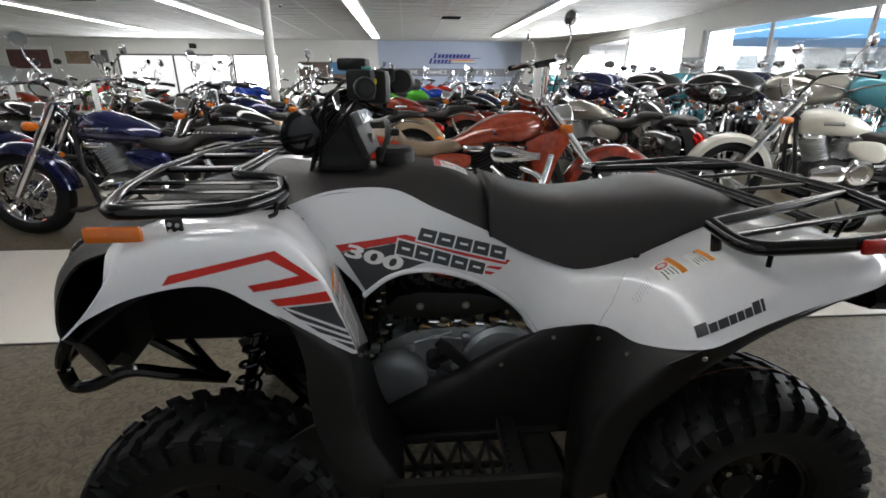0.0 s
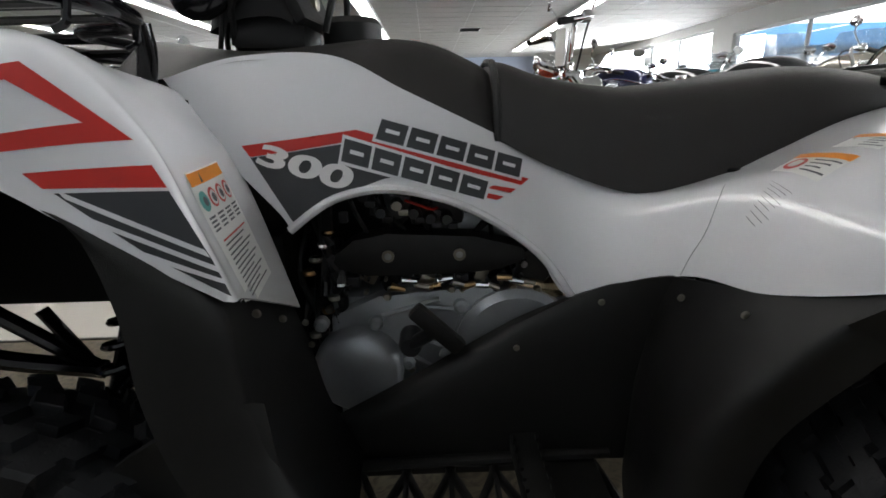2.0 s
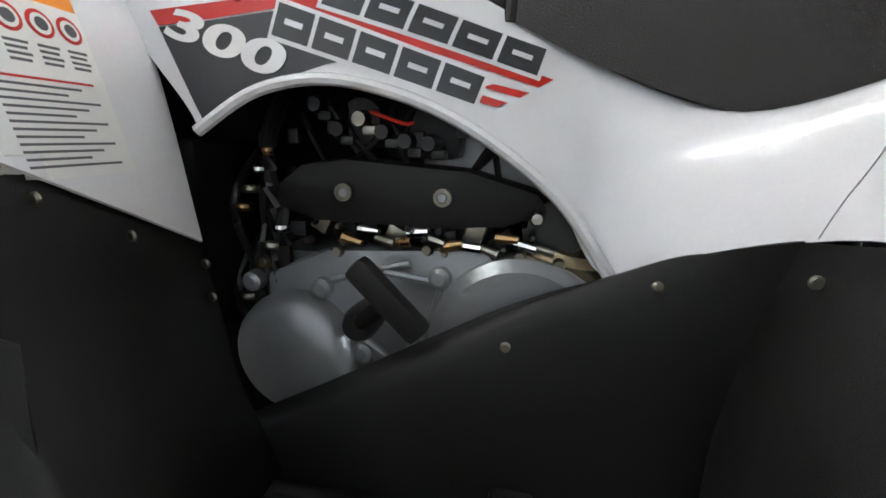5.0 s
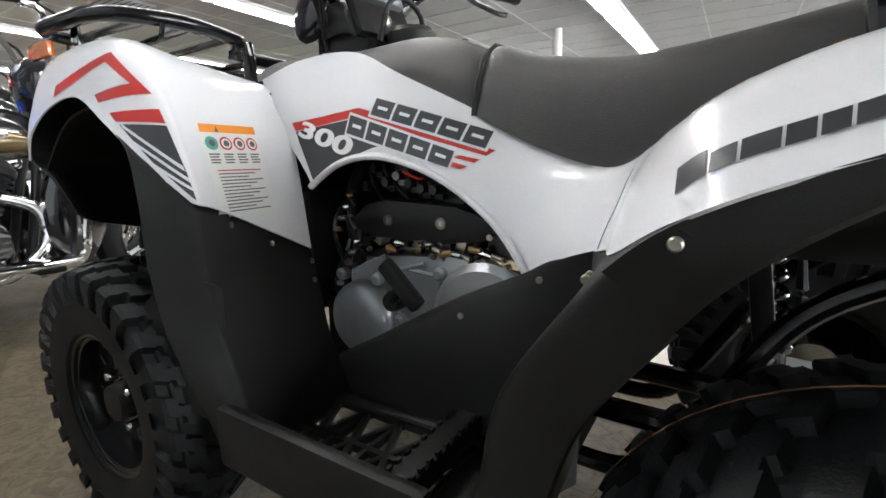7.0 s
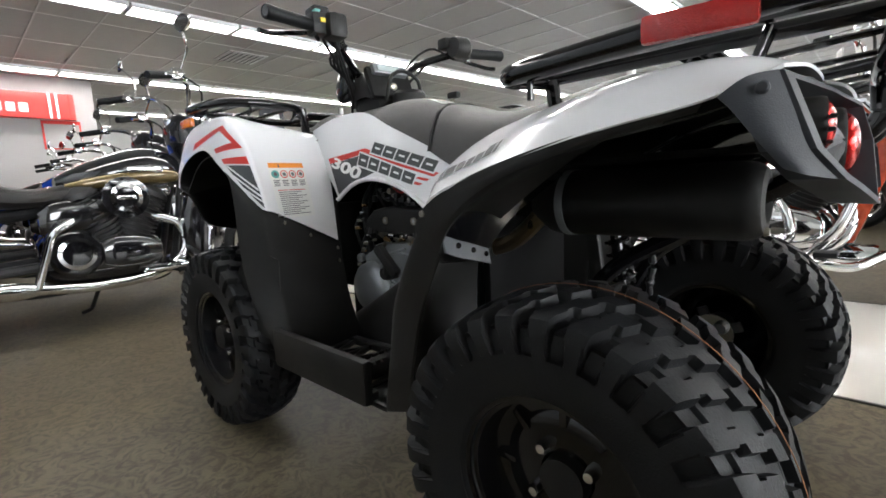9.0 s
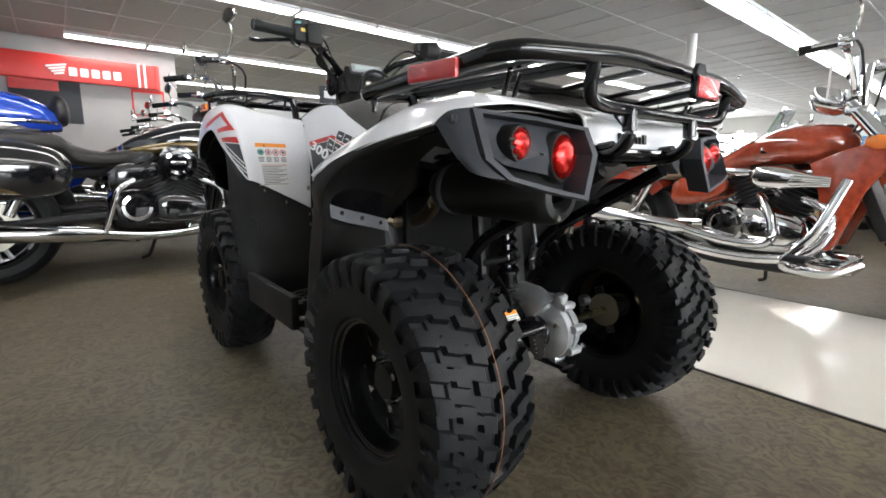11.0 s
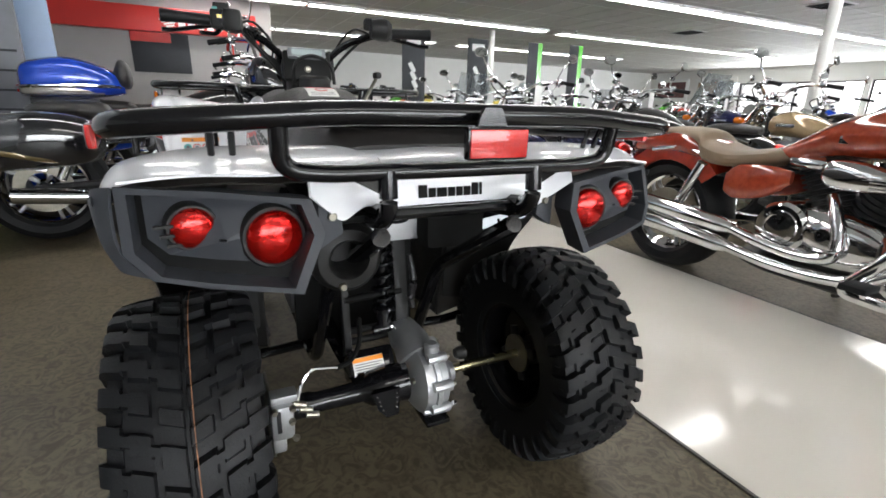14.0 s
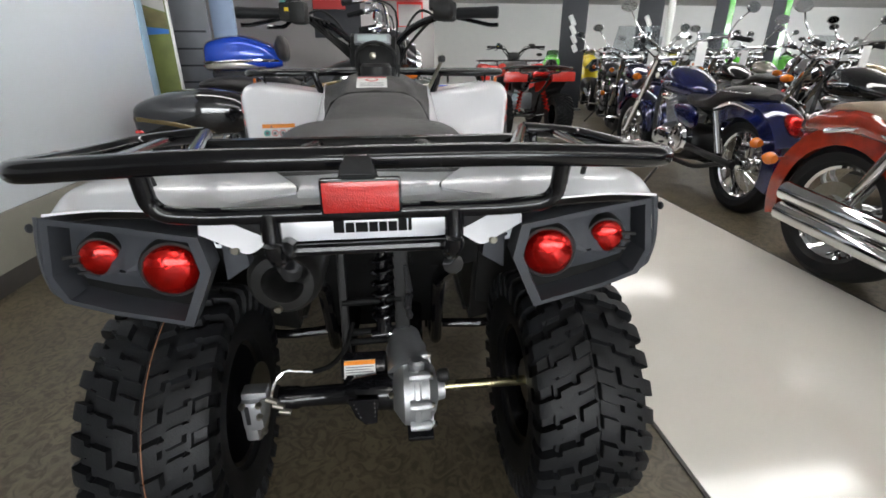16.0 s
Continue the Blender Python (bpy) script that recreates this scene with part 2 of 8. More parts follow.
def lathe(profile, c=(0, 0, 0), axis="y", seg=32, closed=False):
    """Turn (radius, along) pairs round an axis through c."""
    rows = []
    for r, h in profile:
        row = []
        for j in range(seg):
            q = 2 * math.pi * j / seg
            a, b = r * math.cos(q), r * math.sin(q)
            v = {"x": (h, a, b), "y": (a, h, b), "z": (a, b, h)}[axis]
            row.append(Vector(v) + Vector(c))
        rows.append(row)
    return grid_mesh(rows, close_u=closed, close_v=True, caps=not closed)


def rod(a, b, r, seg=12):
    return tube([a, b], r, seg)


def prism(poly, y0, y1, bevel=0.0, plane="xz"):
    """A plate: a polygon in a plane, from y0 to y1."""
    bm = bmesh.new()
    at = {"xz": lambda p, h: (p[0], h, p[1]), "yz": lambda p, h: (h, p[0], p[1]), "xy": lambda p, h: (p[0], p[1], h)}[plane]
    lo = [bm.verts.new(at(p, y0)) for p in poly]
    hi = [bm.verts.new(at(p, y1)) for p in poly]
    bm.faces.new(lo)
    bm.faces.new(hi[::-1])
    k = len(poly)
    for i in range(k):
        bm.faces.new((lo[i], hi[i], hi[(i + 1) % k], lo[(i + 1) % k]))
    bmesh.ops.recalc_face_normals(bm, faces=bm.faces)
    if bevel:
        bmesh.ops.bevel(bm, geom=bm.edges[:], offset=bevel, segments=2, affect="EDGES", profile=0.6)
    return bm


def thicken(bm, t):
    """Give a skin a thickness, to the inner side."""
    bmesh.ops.recalc_face_normals(bm, faces=bm.faces)
    bmesh.ops.solidify(bm, geom=bm.faces[:], thickness=t)
    return bm


def mirrored(bm, c=0.0):
    """The same mesh on the other side of the plane y = c."""
    b = bm.copy()
    for v in b.verts:
        v.co.y = 2 * c - v.co.y
    bmesh.ops.reverse_faces(b, faces=b.faces)
    return b


def both(name, bm, material, parent, label="", angle=35):
    """The part and its twin on the other side of the machine."""
    twin = mirrored(bm)
    return part(name, bm, material, parent, label, angle), part(name, twin, material, parent, label, angle)


def dome(c, r, h, axis="x", seg=20, rings=5):
    """A lens: a shallow cap with a short wall."""
    prof = [(r, 0), (r, h * 0.25)] + [(max(1e-4, r * math.cos(math.pi / 2 * i / rings)), h * (0.25 + 0.75 * math.sin(math.pi / 2 * i / rings))) for i in range(1, rings + 1)]
    return lathe(prof, c, axis, seg)


def bolt(c, r, h, axis="y"):
    return lathe([(r * 1.0, 0), (r, h * 0.5), (r * 0.7, h)], c, axis, 10)


def text_mesh(body, size, extrude=0.0, bold=0.0):
    cu = bpy.data.curves.new("lettering", "FONT")
    cu.body, cu.size, cu.extrude, cu.offset = body, size, extrude, bold
    cu.align_x, cu.align_y = "CENTER", "CENTER"
    ob = bpy.data.objects.new("lettering", cu)
    scene.collection.objects.link(ob)
    dg = bpy.context.evaluated_depsgraph_get()
    me = bpy.data.meshes.new_from_object(ob.evaluated_get(dg))
    bpy.data.objects.remove(ob)
    bpy.data.curves.remove(cu)
    bm = bmesh.new()
    bm.from_mesh(me)
    bpy.data.meshes.remove(me)
    return bm


# ---- the showroom ----
CEIL, WEST, EAST, NORTH, SOUTH = 2.85, -18.0, 7.6, 22.0, -7.0


def structure(name, bm, material, label, angle=35):
    return solo(name, bm, material, label, "structure", kind="structure", angle=angle)


def slab(name, x0, x1, y0, y1, z0, z1, material, label):
    return structure(name, box(((x0 + x1) / 2, (y0 + y1) / 2, (z0 + z1) / 2), (x1 - x0, y1 - y0, z1 - z0)), material, label)


slab("ground", -600, 600, -600, 600, -0.30, -0.16, M_asph, "grey asphalt ground around the building")
floor = slab("floor", WEST - 0.2, EAST + 0.2, SOUTH - 0.2, NORTH + 0.2, -0.15, 0.0, M_carpet, "worn brown flecked showroom floor covering")
aisle = slab("aisle_floor", WEST + 0.3, EAST - 0.6, 0.768, 2.06, 0.0, 0.004, M_tile, "polished cream tile aisle through the showroom")
for _y in (0.761, 2.067):
    slab("floor_trim", WEST + 0.3, EAST - 0.6, _y - 0.006, _y + 0.004, 0.0, 0.006, M_trim, "thin dark metal strip along the aisle")
slab("ceiling", WEST - 0.2, EAST + 0.2, SOUTH - 0.2, NORTH + 0.2, CEIL, CEIL + 0.2, M_ceil, "off-white board ceiling over the showroom")

# grid of thin bars under the boards
_g = bmesh.new()
_bars = []
for i in range(21):
    x = WEST + 0.6 + i * 1.22
    _bars.append(box((x, 7.5, CEIL - 0.003), (0.022, 28.8, 0.006)))
for j in range(47):
    y = SOUTH + 0.3 + j * 0.61
    _bars.append(box((-5.2, y, CEIL - 0.0035), (25.4, 0.022, 0.007)))
structure("ceiling_grid", join(*_bars), M_grid, "white metal grid of the tiled ceiling")

slab("wall_south", WEST - 0.2, EAST + 0.2, SOUTH - 0.2, SOUTH, -0.16, CEIL, M_wall, "plain off-white painted back wall")
slab("wall_west", WEST - 0.2, WEST, SOUTH, NORTH, -0.16, CEIL, M_wall, "plain off-white painted side wall")


def wall_with_openings(name, axis, at, thick, a0, a1, openings, material, label):
    """A wall along x or y with rectangular openings (a, b, sill, head) through it."""
    bms, a = [], a0
    for o0, o1, sill, head in sorted(openings):
        cells = [(a, o0, -0.16, CEIL), (o0, o1, -0.16, sill), (o0, o1, head, CEIL)]
        a = o1
        for c in cells:
            if c[1] - c[0] > 1e-3 and c[3] - c[2] > 1e-3:
                bms.append(c)
    bms.append((a, a1, -0.16, CEIL))
    out = []
    for p0, p1, z0, z1 in bms:
        if axis == "x":
            out.append(box(((p0 + p1) / 2, at + thick / 2, (z0 + z1) / 2), (p1 - p0, abs(thick), z1 - z0)))
        else:
            out.append(box((at + thick / 2, (p0 + p1) / 2, (z0 + z1) / 2), (abs(thick), p1 - p0, z1 - z0)))
    return structure(name, join(*out), material, label)


def window(name, axis, at, a0, a1, z0, z1, panes, fmat, label):
    """A glazed opening: frame bars and one pane of glass per field."""
    e = thing(name, (0, 0, 0), label, "window")
    e["kind"] = "structure"

    def bar(p0, p1, q0, q1):
        c, s = ((p0 + p1) / 2, at, (q0 + q1) / 2), (p1 - p0, 0.07, q1 - q0)
        if axis == "y":
            c, s = (at, (p0 + p1) / 2, (q0 + q1) / 2), (0.07, p1 - p0, q1 - q0)
        return box(c, s, 0.004)
    part("window_frame", join(bar(a0, a1, z0, z0 + 0.06), bar(a0, a1, z1 - 0.06, z1), bar(a0, a0 + 0.06, z0 + 0.06, z1 - 0.06), bar(a1 - 0.06, a1, z0 + 0.06, z1 - 0.06)), fmat, e)
    w = (a1 - a0) / panes
    for k in range(panes):
        p0, p1 = a0 + k * w + 0.03, a0 + (k + 1) * w - 0.03
        if k:
            part("mullion", bar(a0 + k * w - 0.03, a0 + k * w + 0.03, z0 + 0.06, z1 - 0.06), fmat, e)
        c, s = ((p0 + p1) / 2, at, (z0 + z1) / 2), (p1 - p0, 0.008, z1 - z0 - 0.1)
        if axis == "y":
            c, s = (at, (p0 + p1) / 2, (z0 + z1) / 2), (0.008, p1 - p0, z1 - z0 - 0.1)
        g = part("pane", box(c, s), M_glass, e)
        g.visible_shadow = False
    return e


EAST_WIN = [(-2.6, 11.7, 0.45, 2.40), (12.6, 20.2, 0.45, 2.62)]
NORTH_WIN = [(-13.0, -8.2, 0.25, 2.22), (-8.0, -6.0, 0.25, 2.22)]
wall_with_openings("wall_east", "y", EAST, 0.22, SOUTH, NORTH, EAST_WIN, M_wall, "off-white wall with large shop windows")
wall_with_openings("wall_north", "x", NORTH, 0.22, WEST - 0.2, EAST + 0.2, NORTH_WIN, M_wall, "off-white far wall with glazed entrance")
window("window_1", "y", EAST + 0.11, *EAST_WIN[0], 6, M_frame, "large bright shop window in white frames")
window("window_2", "y", EAST + 0.11, *EAST_WIN[1], 4, M_frame, "large bright shop window in white frames")
window("window_3", "x", NORTH + 0.11, *NORTH_WIN[0], 2, M_darkframe, "glazed shop entrance in dark frames")
window("window_4", "x", NORTH + 0.11, *NORTH_WIN[1], 1, M_darkframe, "bright side window beside the entrance")
slab("wall_panel", -1.47, 5.16, NORTH - 0.03, NORTH - 0.001, 0.0, CEIL, M_bluewall, "blue-grey painted feature wall")

# outside: a blue canopy over a pale forecourt
canopy = thing("canopy", (24, 26, -0.16), "blue forecourt canopy on white posts", "canopy")
part("roof", box((0, 0, 3.84), (14, 6.5, 0.95), 0.02), mat("canopy_blue", (0.14, 0.42, 0.80), 0.5), canopy)
part("fascia_sign", box((1.2, -3.27, 3.86), (1.3, 0.04, 0.55), 0.01), M_frame, canopy)
for _x, _y in ((-5, -2), (5, -2), (-5, 2), (5, 2)):
    part("post", box((_x, _y, 1.68), (0.3, 0.3, 3.36), 0.02), M_frame, canopy)
pale = mat("pale_plaster", (0.75, 0.75, 0.73), 0.7, var=0.1, scale=1.0)
shop = thing("shop_building", (38, 10, -0.16), "pale low building across the road", "building")
part("wall", box((0, 0, 2.0), (8, 60, 4.0)), pale, shop)
part("roof", box((0, 0, 4.15), (8.6, 61, 0.3)), M_frame, shop)
shop2 = thing("shop_building", (-8, 48, -0.16), "pale low building across the car park", "building")
part("wall", box((0, 0, 2.2), (60, 8, 4.4)), pale, shop2)
part("roof", box((0, 0, 4.55), (61, 8.6, 0.3)), M_frame, shop2)

glow = mat("bright_hazy_sky", (0.97, 0.985, 1.0), 0.9, var=0.0, emit=1.7)
structure("backdrop", box((60, 8, 12), (0.5, 160, 26)), glow, "bright hazy sky far beyond the forecourt")
structure("backdrop", box((-8, 75, 12), (120, 0.5, 26)), glow, "bright hazy sky far beyond the car park")

# columns
for _x, _y in ((-2.46, 7.32), (-10.3, 6.85)):
    solo("column", lathe([(0.075, 0.0), (0.075, CEIL)], (_x, _y, 0), "z", 28), M_wall, "round white steel column from floor to ceiling", "column", "columns", kind="structure")

# strip lights, one fixture at a time
FIX = thing("ceiling_light", (0, 0, 0), "lit fluorescent ceiling light with flat diffuser", "light", "ceiling lights")
part("housing", join(box((-0.165, 0, -0.006), (0.03, 1.20, 0.05), 0.004), box((0.165, 0, -0.006), (0.03, 1.20, 0.05), 0.004), box((0, -0.59, -0.006), (0.30, 0.02, 0.05)), box((0, 0.59, -0.006), (0.30, 0.02, 0.05))), M_frame, FIX)
part("diffuser", box((0, 0, -0.010), (0.296, 1.158, 0.02)), M_lamp, FIX)
_first = True
for sx, y0, y1 in ((3.4, 0.1, 19.5), (-1.45, -1.125, 20.0), (-5.6, 0.1, 19.0), (-9.4, -0.02, 7.6), (-9.5, 9.0, 18.0), (-13.4, -2.6, 6.0), (-13.4, 8.0, 14.5)):
    y = y0
    while y < y1:
        m = pose(sx, y, CEIL - 0.022)
        if _first:
            FIX.matrix_world = m
            _first = False
        else:
            copy_thing(FIX, m)
        y += 1.225

# vents, cameras, speakers under the ceiling
VENT = thing("ceiling_vent", (-6.9, 2.6, CEIL - 0.008), "grey square ceiling air vent", "vent", "ceiling vents")
part("frame", box((0, 0, 0), (0.62, 0.62, 0.012), 0.003), M_frame, VENT)
for k in range(7):
    part("slat", box((0, -0.24 + 0.08 * k, -0.012), (0.54, 0.045, 0.006), 0, Matrix.Rotation(radians(25), 4, "X")), M_grey, VENT)
for p in ((1.1, 13.5), (-7.5, 11.0), (-4.0, 10.2)):
    copy_thing(VENT, pose(p[0], p[1], CEIL - 0.008))
SPK = thing("wall_speaker", (-9.6, NORTH - 0.08, 2.55), "small black wall loudspeaker", "speaker")
part("body", box((0, 0, 0), (0.26, 0.16, 0.20), 0.02), M_black, SPK)
for p in ((-3.2, 11.5), (-9.0, 8.6)):
    d = thing("security_camera", (p[0], p[1], CEIL - 0.01), "small white dome camera on the ceiling", "camera", "ceiling cameras")
    part("base", lathe([(0.05, 0), (0.045, -0.03)], (0, 0, 0), "z", 18), M_frame, d)
    part("dome", lathe([(0.036, -0.03), (0.03, -0.055), (0.012, -0.068)], (0, 0, 0), "z", 18), M_bike_black, d)

# partition with the red fascia; its grey colour stands in for dimmer light
slab("wall_partition", -10.2, -10.0, SOUTH, 1.15, 0.0, CEIL, M_pinkwall, "warm white partition of the parts counter, coloured darker for weak light")
fascia = thing("sign_fascia", (-9.9, -0.6, 2.1), "red shop sign fascia with white winged badge", "sign")
part("panel", box((0, -0.8, 0.23), (0.16, 4.3, 0.44), 0.02), M_bannerred, fascia)
part("end_cap", lathe([(0.08, 0.01), (0.08, 0.45)], (0, 1.36, 0), "z", 20), M_bannerred, fascia)
for _y in (1.08, 1.18):
    part("stripe", box((0.083, _y, 0.23), (0.006, 0.035, 0.43)), M_signwhite, fascia)
_x = 0.0
for k in range(5):
    part("badge_letter", box((0.084, 0.07 + 0.165 * k, 0.18), (0.008, 0.12, 0.15), 0.02), M_signwhite, fascia)
for k in range(4):
    part("badge_wing", box((0.084, -0.13 - 0.01 * k, 0.13 + 0.045 * k), (0.008, 0.15 + 0.05 * k, 0.032), 0.01, Matrix.Rotation(radians(12), 4, "X")), M_signwhite, fascia)
pp = thing("wall_poster", (-9.98, -0.95, 1.75), "red and grey wall poster on the partition", "poster")
part("sheet", box((0, 0, 0), (0.012, 1.0, 0.75), 0.003), M_grey, pp)
part("band", box((0.008, -0.15, 0.28), (0.006, 0.68, 0.19)), M_bannerred, pp)
pp = thing("wall_poster", (-9.98, 0.62, 1.85), "small framed red poster on the partition", "poster")
part("frame", box((0, 0, 0), (0.02, 0.56, 0.5), 0.003), M_bannerred, pp)
part("sheet", box((0.012, 0, -0.02), (0.006, 0.5, 0.42)), M_pinkwall, pp)

# pictures on the far wall
for x0, x1, z0, z1, c in ((-17.6, -15.6, 1.45, 2.50, (0.16, 0.05, 0.05)), (-15.2, -13.9, 1.65, 2.45, (0.36, 0.25, 0.16)), (-13.7, -13.15 + 0.0, 1.7, 2.5, (0.2, 0.2, 0.2))):
    if x1 - x0 < 1:
        x0, x1 = -13.72, -13.12
    pic = thing("framed_picture", ((x0 + x1) / 2, NORTH - 0.03, (z0 + z1) / 2), "framed dark photograph hung on the wall", "picture", "wall pictures")
    w, h = x1 - x0, z1 - z0
    part("frame", box((0, 0, 0), (w, 0.04, h), 0.006), M_frame, pic)
    part("mat_board", box((0, -0.022, 0), (w - 0.1, 0.008, h - 0.1)), M_label, pic)
    part("print", box((0, -0.028, 0), (w - 0.3, 0.008, h - 0.28)), mat("print_colour", c, 0.4, var=0.7, scale=6), pic)
sg = thing("wall_poster", (-3.5, NORTH - 0.02, 1.45), "brown and blue racing poster on the wall", "poster")
part("sheet", box((0, 0, 0), (3.2, 0.02, 0.95)), mat("poster_brown", (0.22, 0.15, 0.12), 0.5, var=0.6, scale=4), sg)
part("sky_band", box((0.7, -0.012, 0.22), (1.8, 0.006, 0.50)), mat("poster_sky", (0.12, 0.28, 0.52), 0.5, var=0.4, scale=4), sg)
part("badge", box((-1.2, -0.014, 0.3), (0.62, 0.008, 0.25)), M_trim, sg)
part("badge_bar", box((-1.2, -0.020, 0.3), (0.4, 0.006, 0.08)), M_signwhite, sg)

# dealer wall sign: two slanted words as plain bars, grey band with words
dealer = thing("wall_sign", (2.0, NORTH - 0.035, 2.05), "blue slanted dealer sign with coloured underline", "sign")
_blue, _mul = mat("sign_blue", (0.04, 0.04, 0.22), 0.5), mat("sign_yellow", (0.6, 0.5, 0.08), 0.5)
sh = Matrix(((1, 0, 0.35, 0), (0, 1, 0, 0), (0, 0, 1, 0), (0, 0, 0, 1)))
for row, (z, x0, n) in enumerate(((0.18, -0.75, 9), (-0.05, -0.95, 5))):
    part("letter_bar", box((x0 - 0.12, -0.012, z), (0.10, 0.02, 0.22), 0.01, sh), _blue, dealer)
    for k in range(n):
        part("letter_bar", box((x0 + 0.17 * k + 0.08, -0.012, z - 0.02), (0.13, 0.02, 0.15), 0.01, sh), _blue, dealer)
    part("underline", box((x0 + 0.9, -0.012, z - 0.115), (2.2, 0.02, 0.02), 0, sh), _blue, dealer)
part("underline", box((0.35, -0.012, -0.07), (1.2, 0.02, 0.04)), _mul, dealer)
part("underline", box((0.35, -0.012, -0.01), (1.2, 0.02, 0.04)), M_bannerred, dealer)
part("band", box((0.0, -0.006, -0.55), (6.4, 0.012, 0.34)), mat("grey_band", (0.20, 0.21, 0.24), 0.6), dealer)
for _t, _x in (("WE FINANCE", -1.15), ("BUY SELL", 1.35)):
    for k_, c_ in enumerate(_t):
        if c_ != " ":
            tb = text_mesh(c_, 0.24, 0.004)
            bmesh.ops.transform(tb, matrix=pose(_x + 0.17 * (k_ - len(_t) / 2 + 0.5), -0.02, -0.55, 90, 0, 0), verts=tb.verts)
            part("letter", tb, M_signwhite, dealer)

# near corner: white display partition, landscape poster and grey panel
M_board = mat("white_board", (0.66, 0.70, 0.74), 0.35, var=0.05, scale=3)
wp = thing("display_partition", (-1.05, -1.72, 0.0), "tall white display partition on a grey skirt and black plinth", "partition")
part("board", box((0, 0, 1.42), (3.10, 0.05, 2.14), 0.01), M_board, wp)
part("edge_board", box((-1.50, 0.029, 1.42), (0.10, 0.008, 2.14), 0.002), mat("pale_blue_edge", (0.30, 0.44, 0.56), 0.4, var=0.1, scale=3), wp)
part("skirt", box((0, 0.004, 0.225), (3.10, 0.05, 0.25), 0.006), mat("grey_beige_skirt", (0.26, 0.25, 0.21), 0.5, var=0.2, scale=6), wp)
part("plinth", box((0, -0.004, 0.05), (3.06, 0.05, 0.10), 0.006), M_trim, wp)
lp = thing("landscape_poster", (-2.85, -1.87, 0.0), "tall landscape poster with lake, hills and green meadow", "poster", rz=90)
part("board", box((0, 0, 1.05), (0.50, 0.03, 2.1), 0.004), mat("poster_green", (0.17, 0.21, 0.05), 0.5, var=0.5, scale=9), lp)
part("lake", prism([(-0.24, 1.13), (0.06, 1.15), (0.24, 1.16), (0.24, 1.19), (0.10, 1.205), (-0.02, 1.25), (-0.24, 1.25)], -0.022, -0.015), mat("poster_lake", (0.04, 0.17, 0.52), 0.4, var=0.2, scale=9), lp)
part("hills", prism([(-0.24, 1.254), (-0.02, 1.254), (0.10, 1.209), (0.24, 1.194), (0.24, 1.30), (0.05, 1.36), (-0.12, 1.46), (-0.24, 1.44)], -0.022, -0.015), mat("poster_hills", (0.19, 0.17, 0.07), 0.5, var=0.6, scale=12), lp)
part("sky", prism([(-0.24, 1.45), (-0.12, 1.47), (0.05, 1.37), (0.24, 1.31), (0.24, 2.08), (-0.24, 2.08)], -0.022, -0.015), mat("poster_grey", (0.45, 0.45, 0.42), 0.5, var=0.3, scale=9), lp)
part("poster_edge", box((0.256, 0, 1.05), (0.012, 0.034, 2.1), 0.002), M_label, lp)
gp = thing("display_panel", (-3.40, -1.78, 0.0), "grey slatted display panel", "panel", rz=90)
part("board", box((0, 0, 1.2), (0.56, 0.04, 2.4), 0.005), mat("grey_panel", (0.20, 0.21, 0.23), 0.5, var=0.4, scale=5), gp)
for k in range(6):
    part("slat", box((0, -0.025, 0.50 + 0.14 * k), (0.50, 0.012, 0.016)), M_grey, gp)
bp_ = thing("display_panel", (-3.80, -1.49, 0.0), "pale blue display panel", "panel", rz=90)
part("board", box((0, 0, 1.2), (0.215, 0.04, 2.4), 0.005), mat("blue_panel", (0.36, 0.47, 0.64), 0.5, var=0.2, scale=5), bp_)

# ---- the quad bike ----
from mathutils.bvhtree import BVHTree

quad = thing("quad_bike", (0, 0, 0), "white utility quad bike with black racks, red graphics and knobbly tyres", "quad bike")


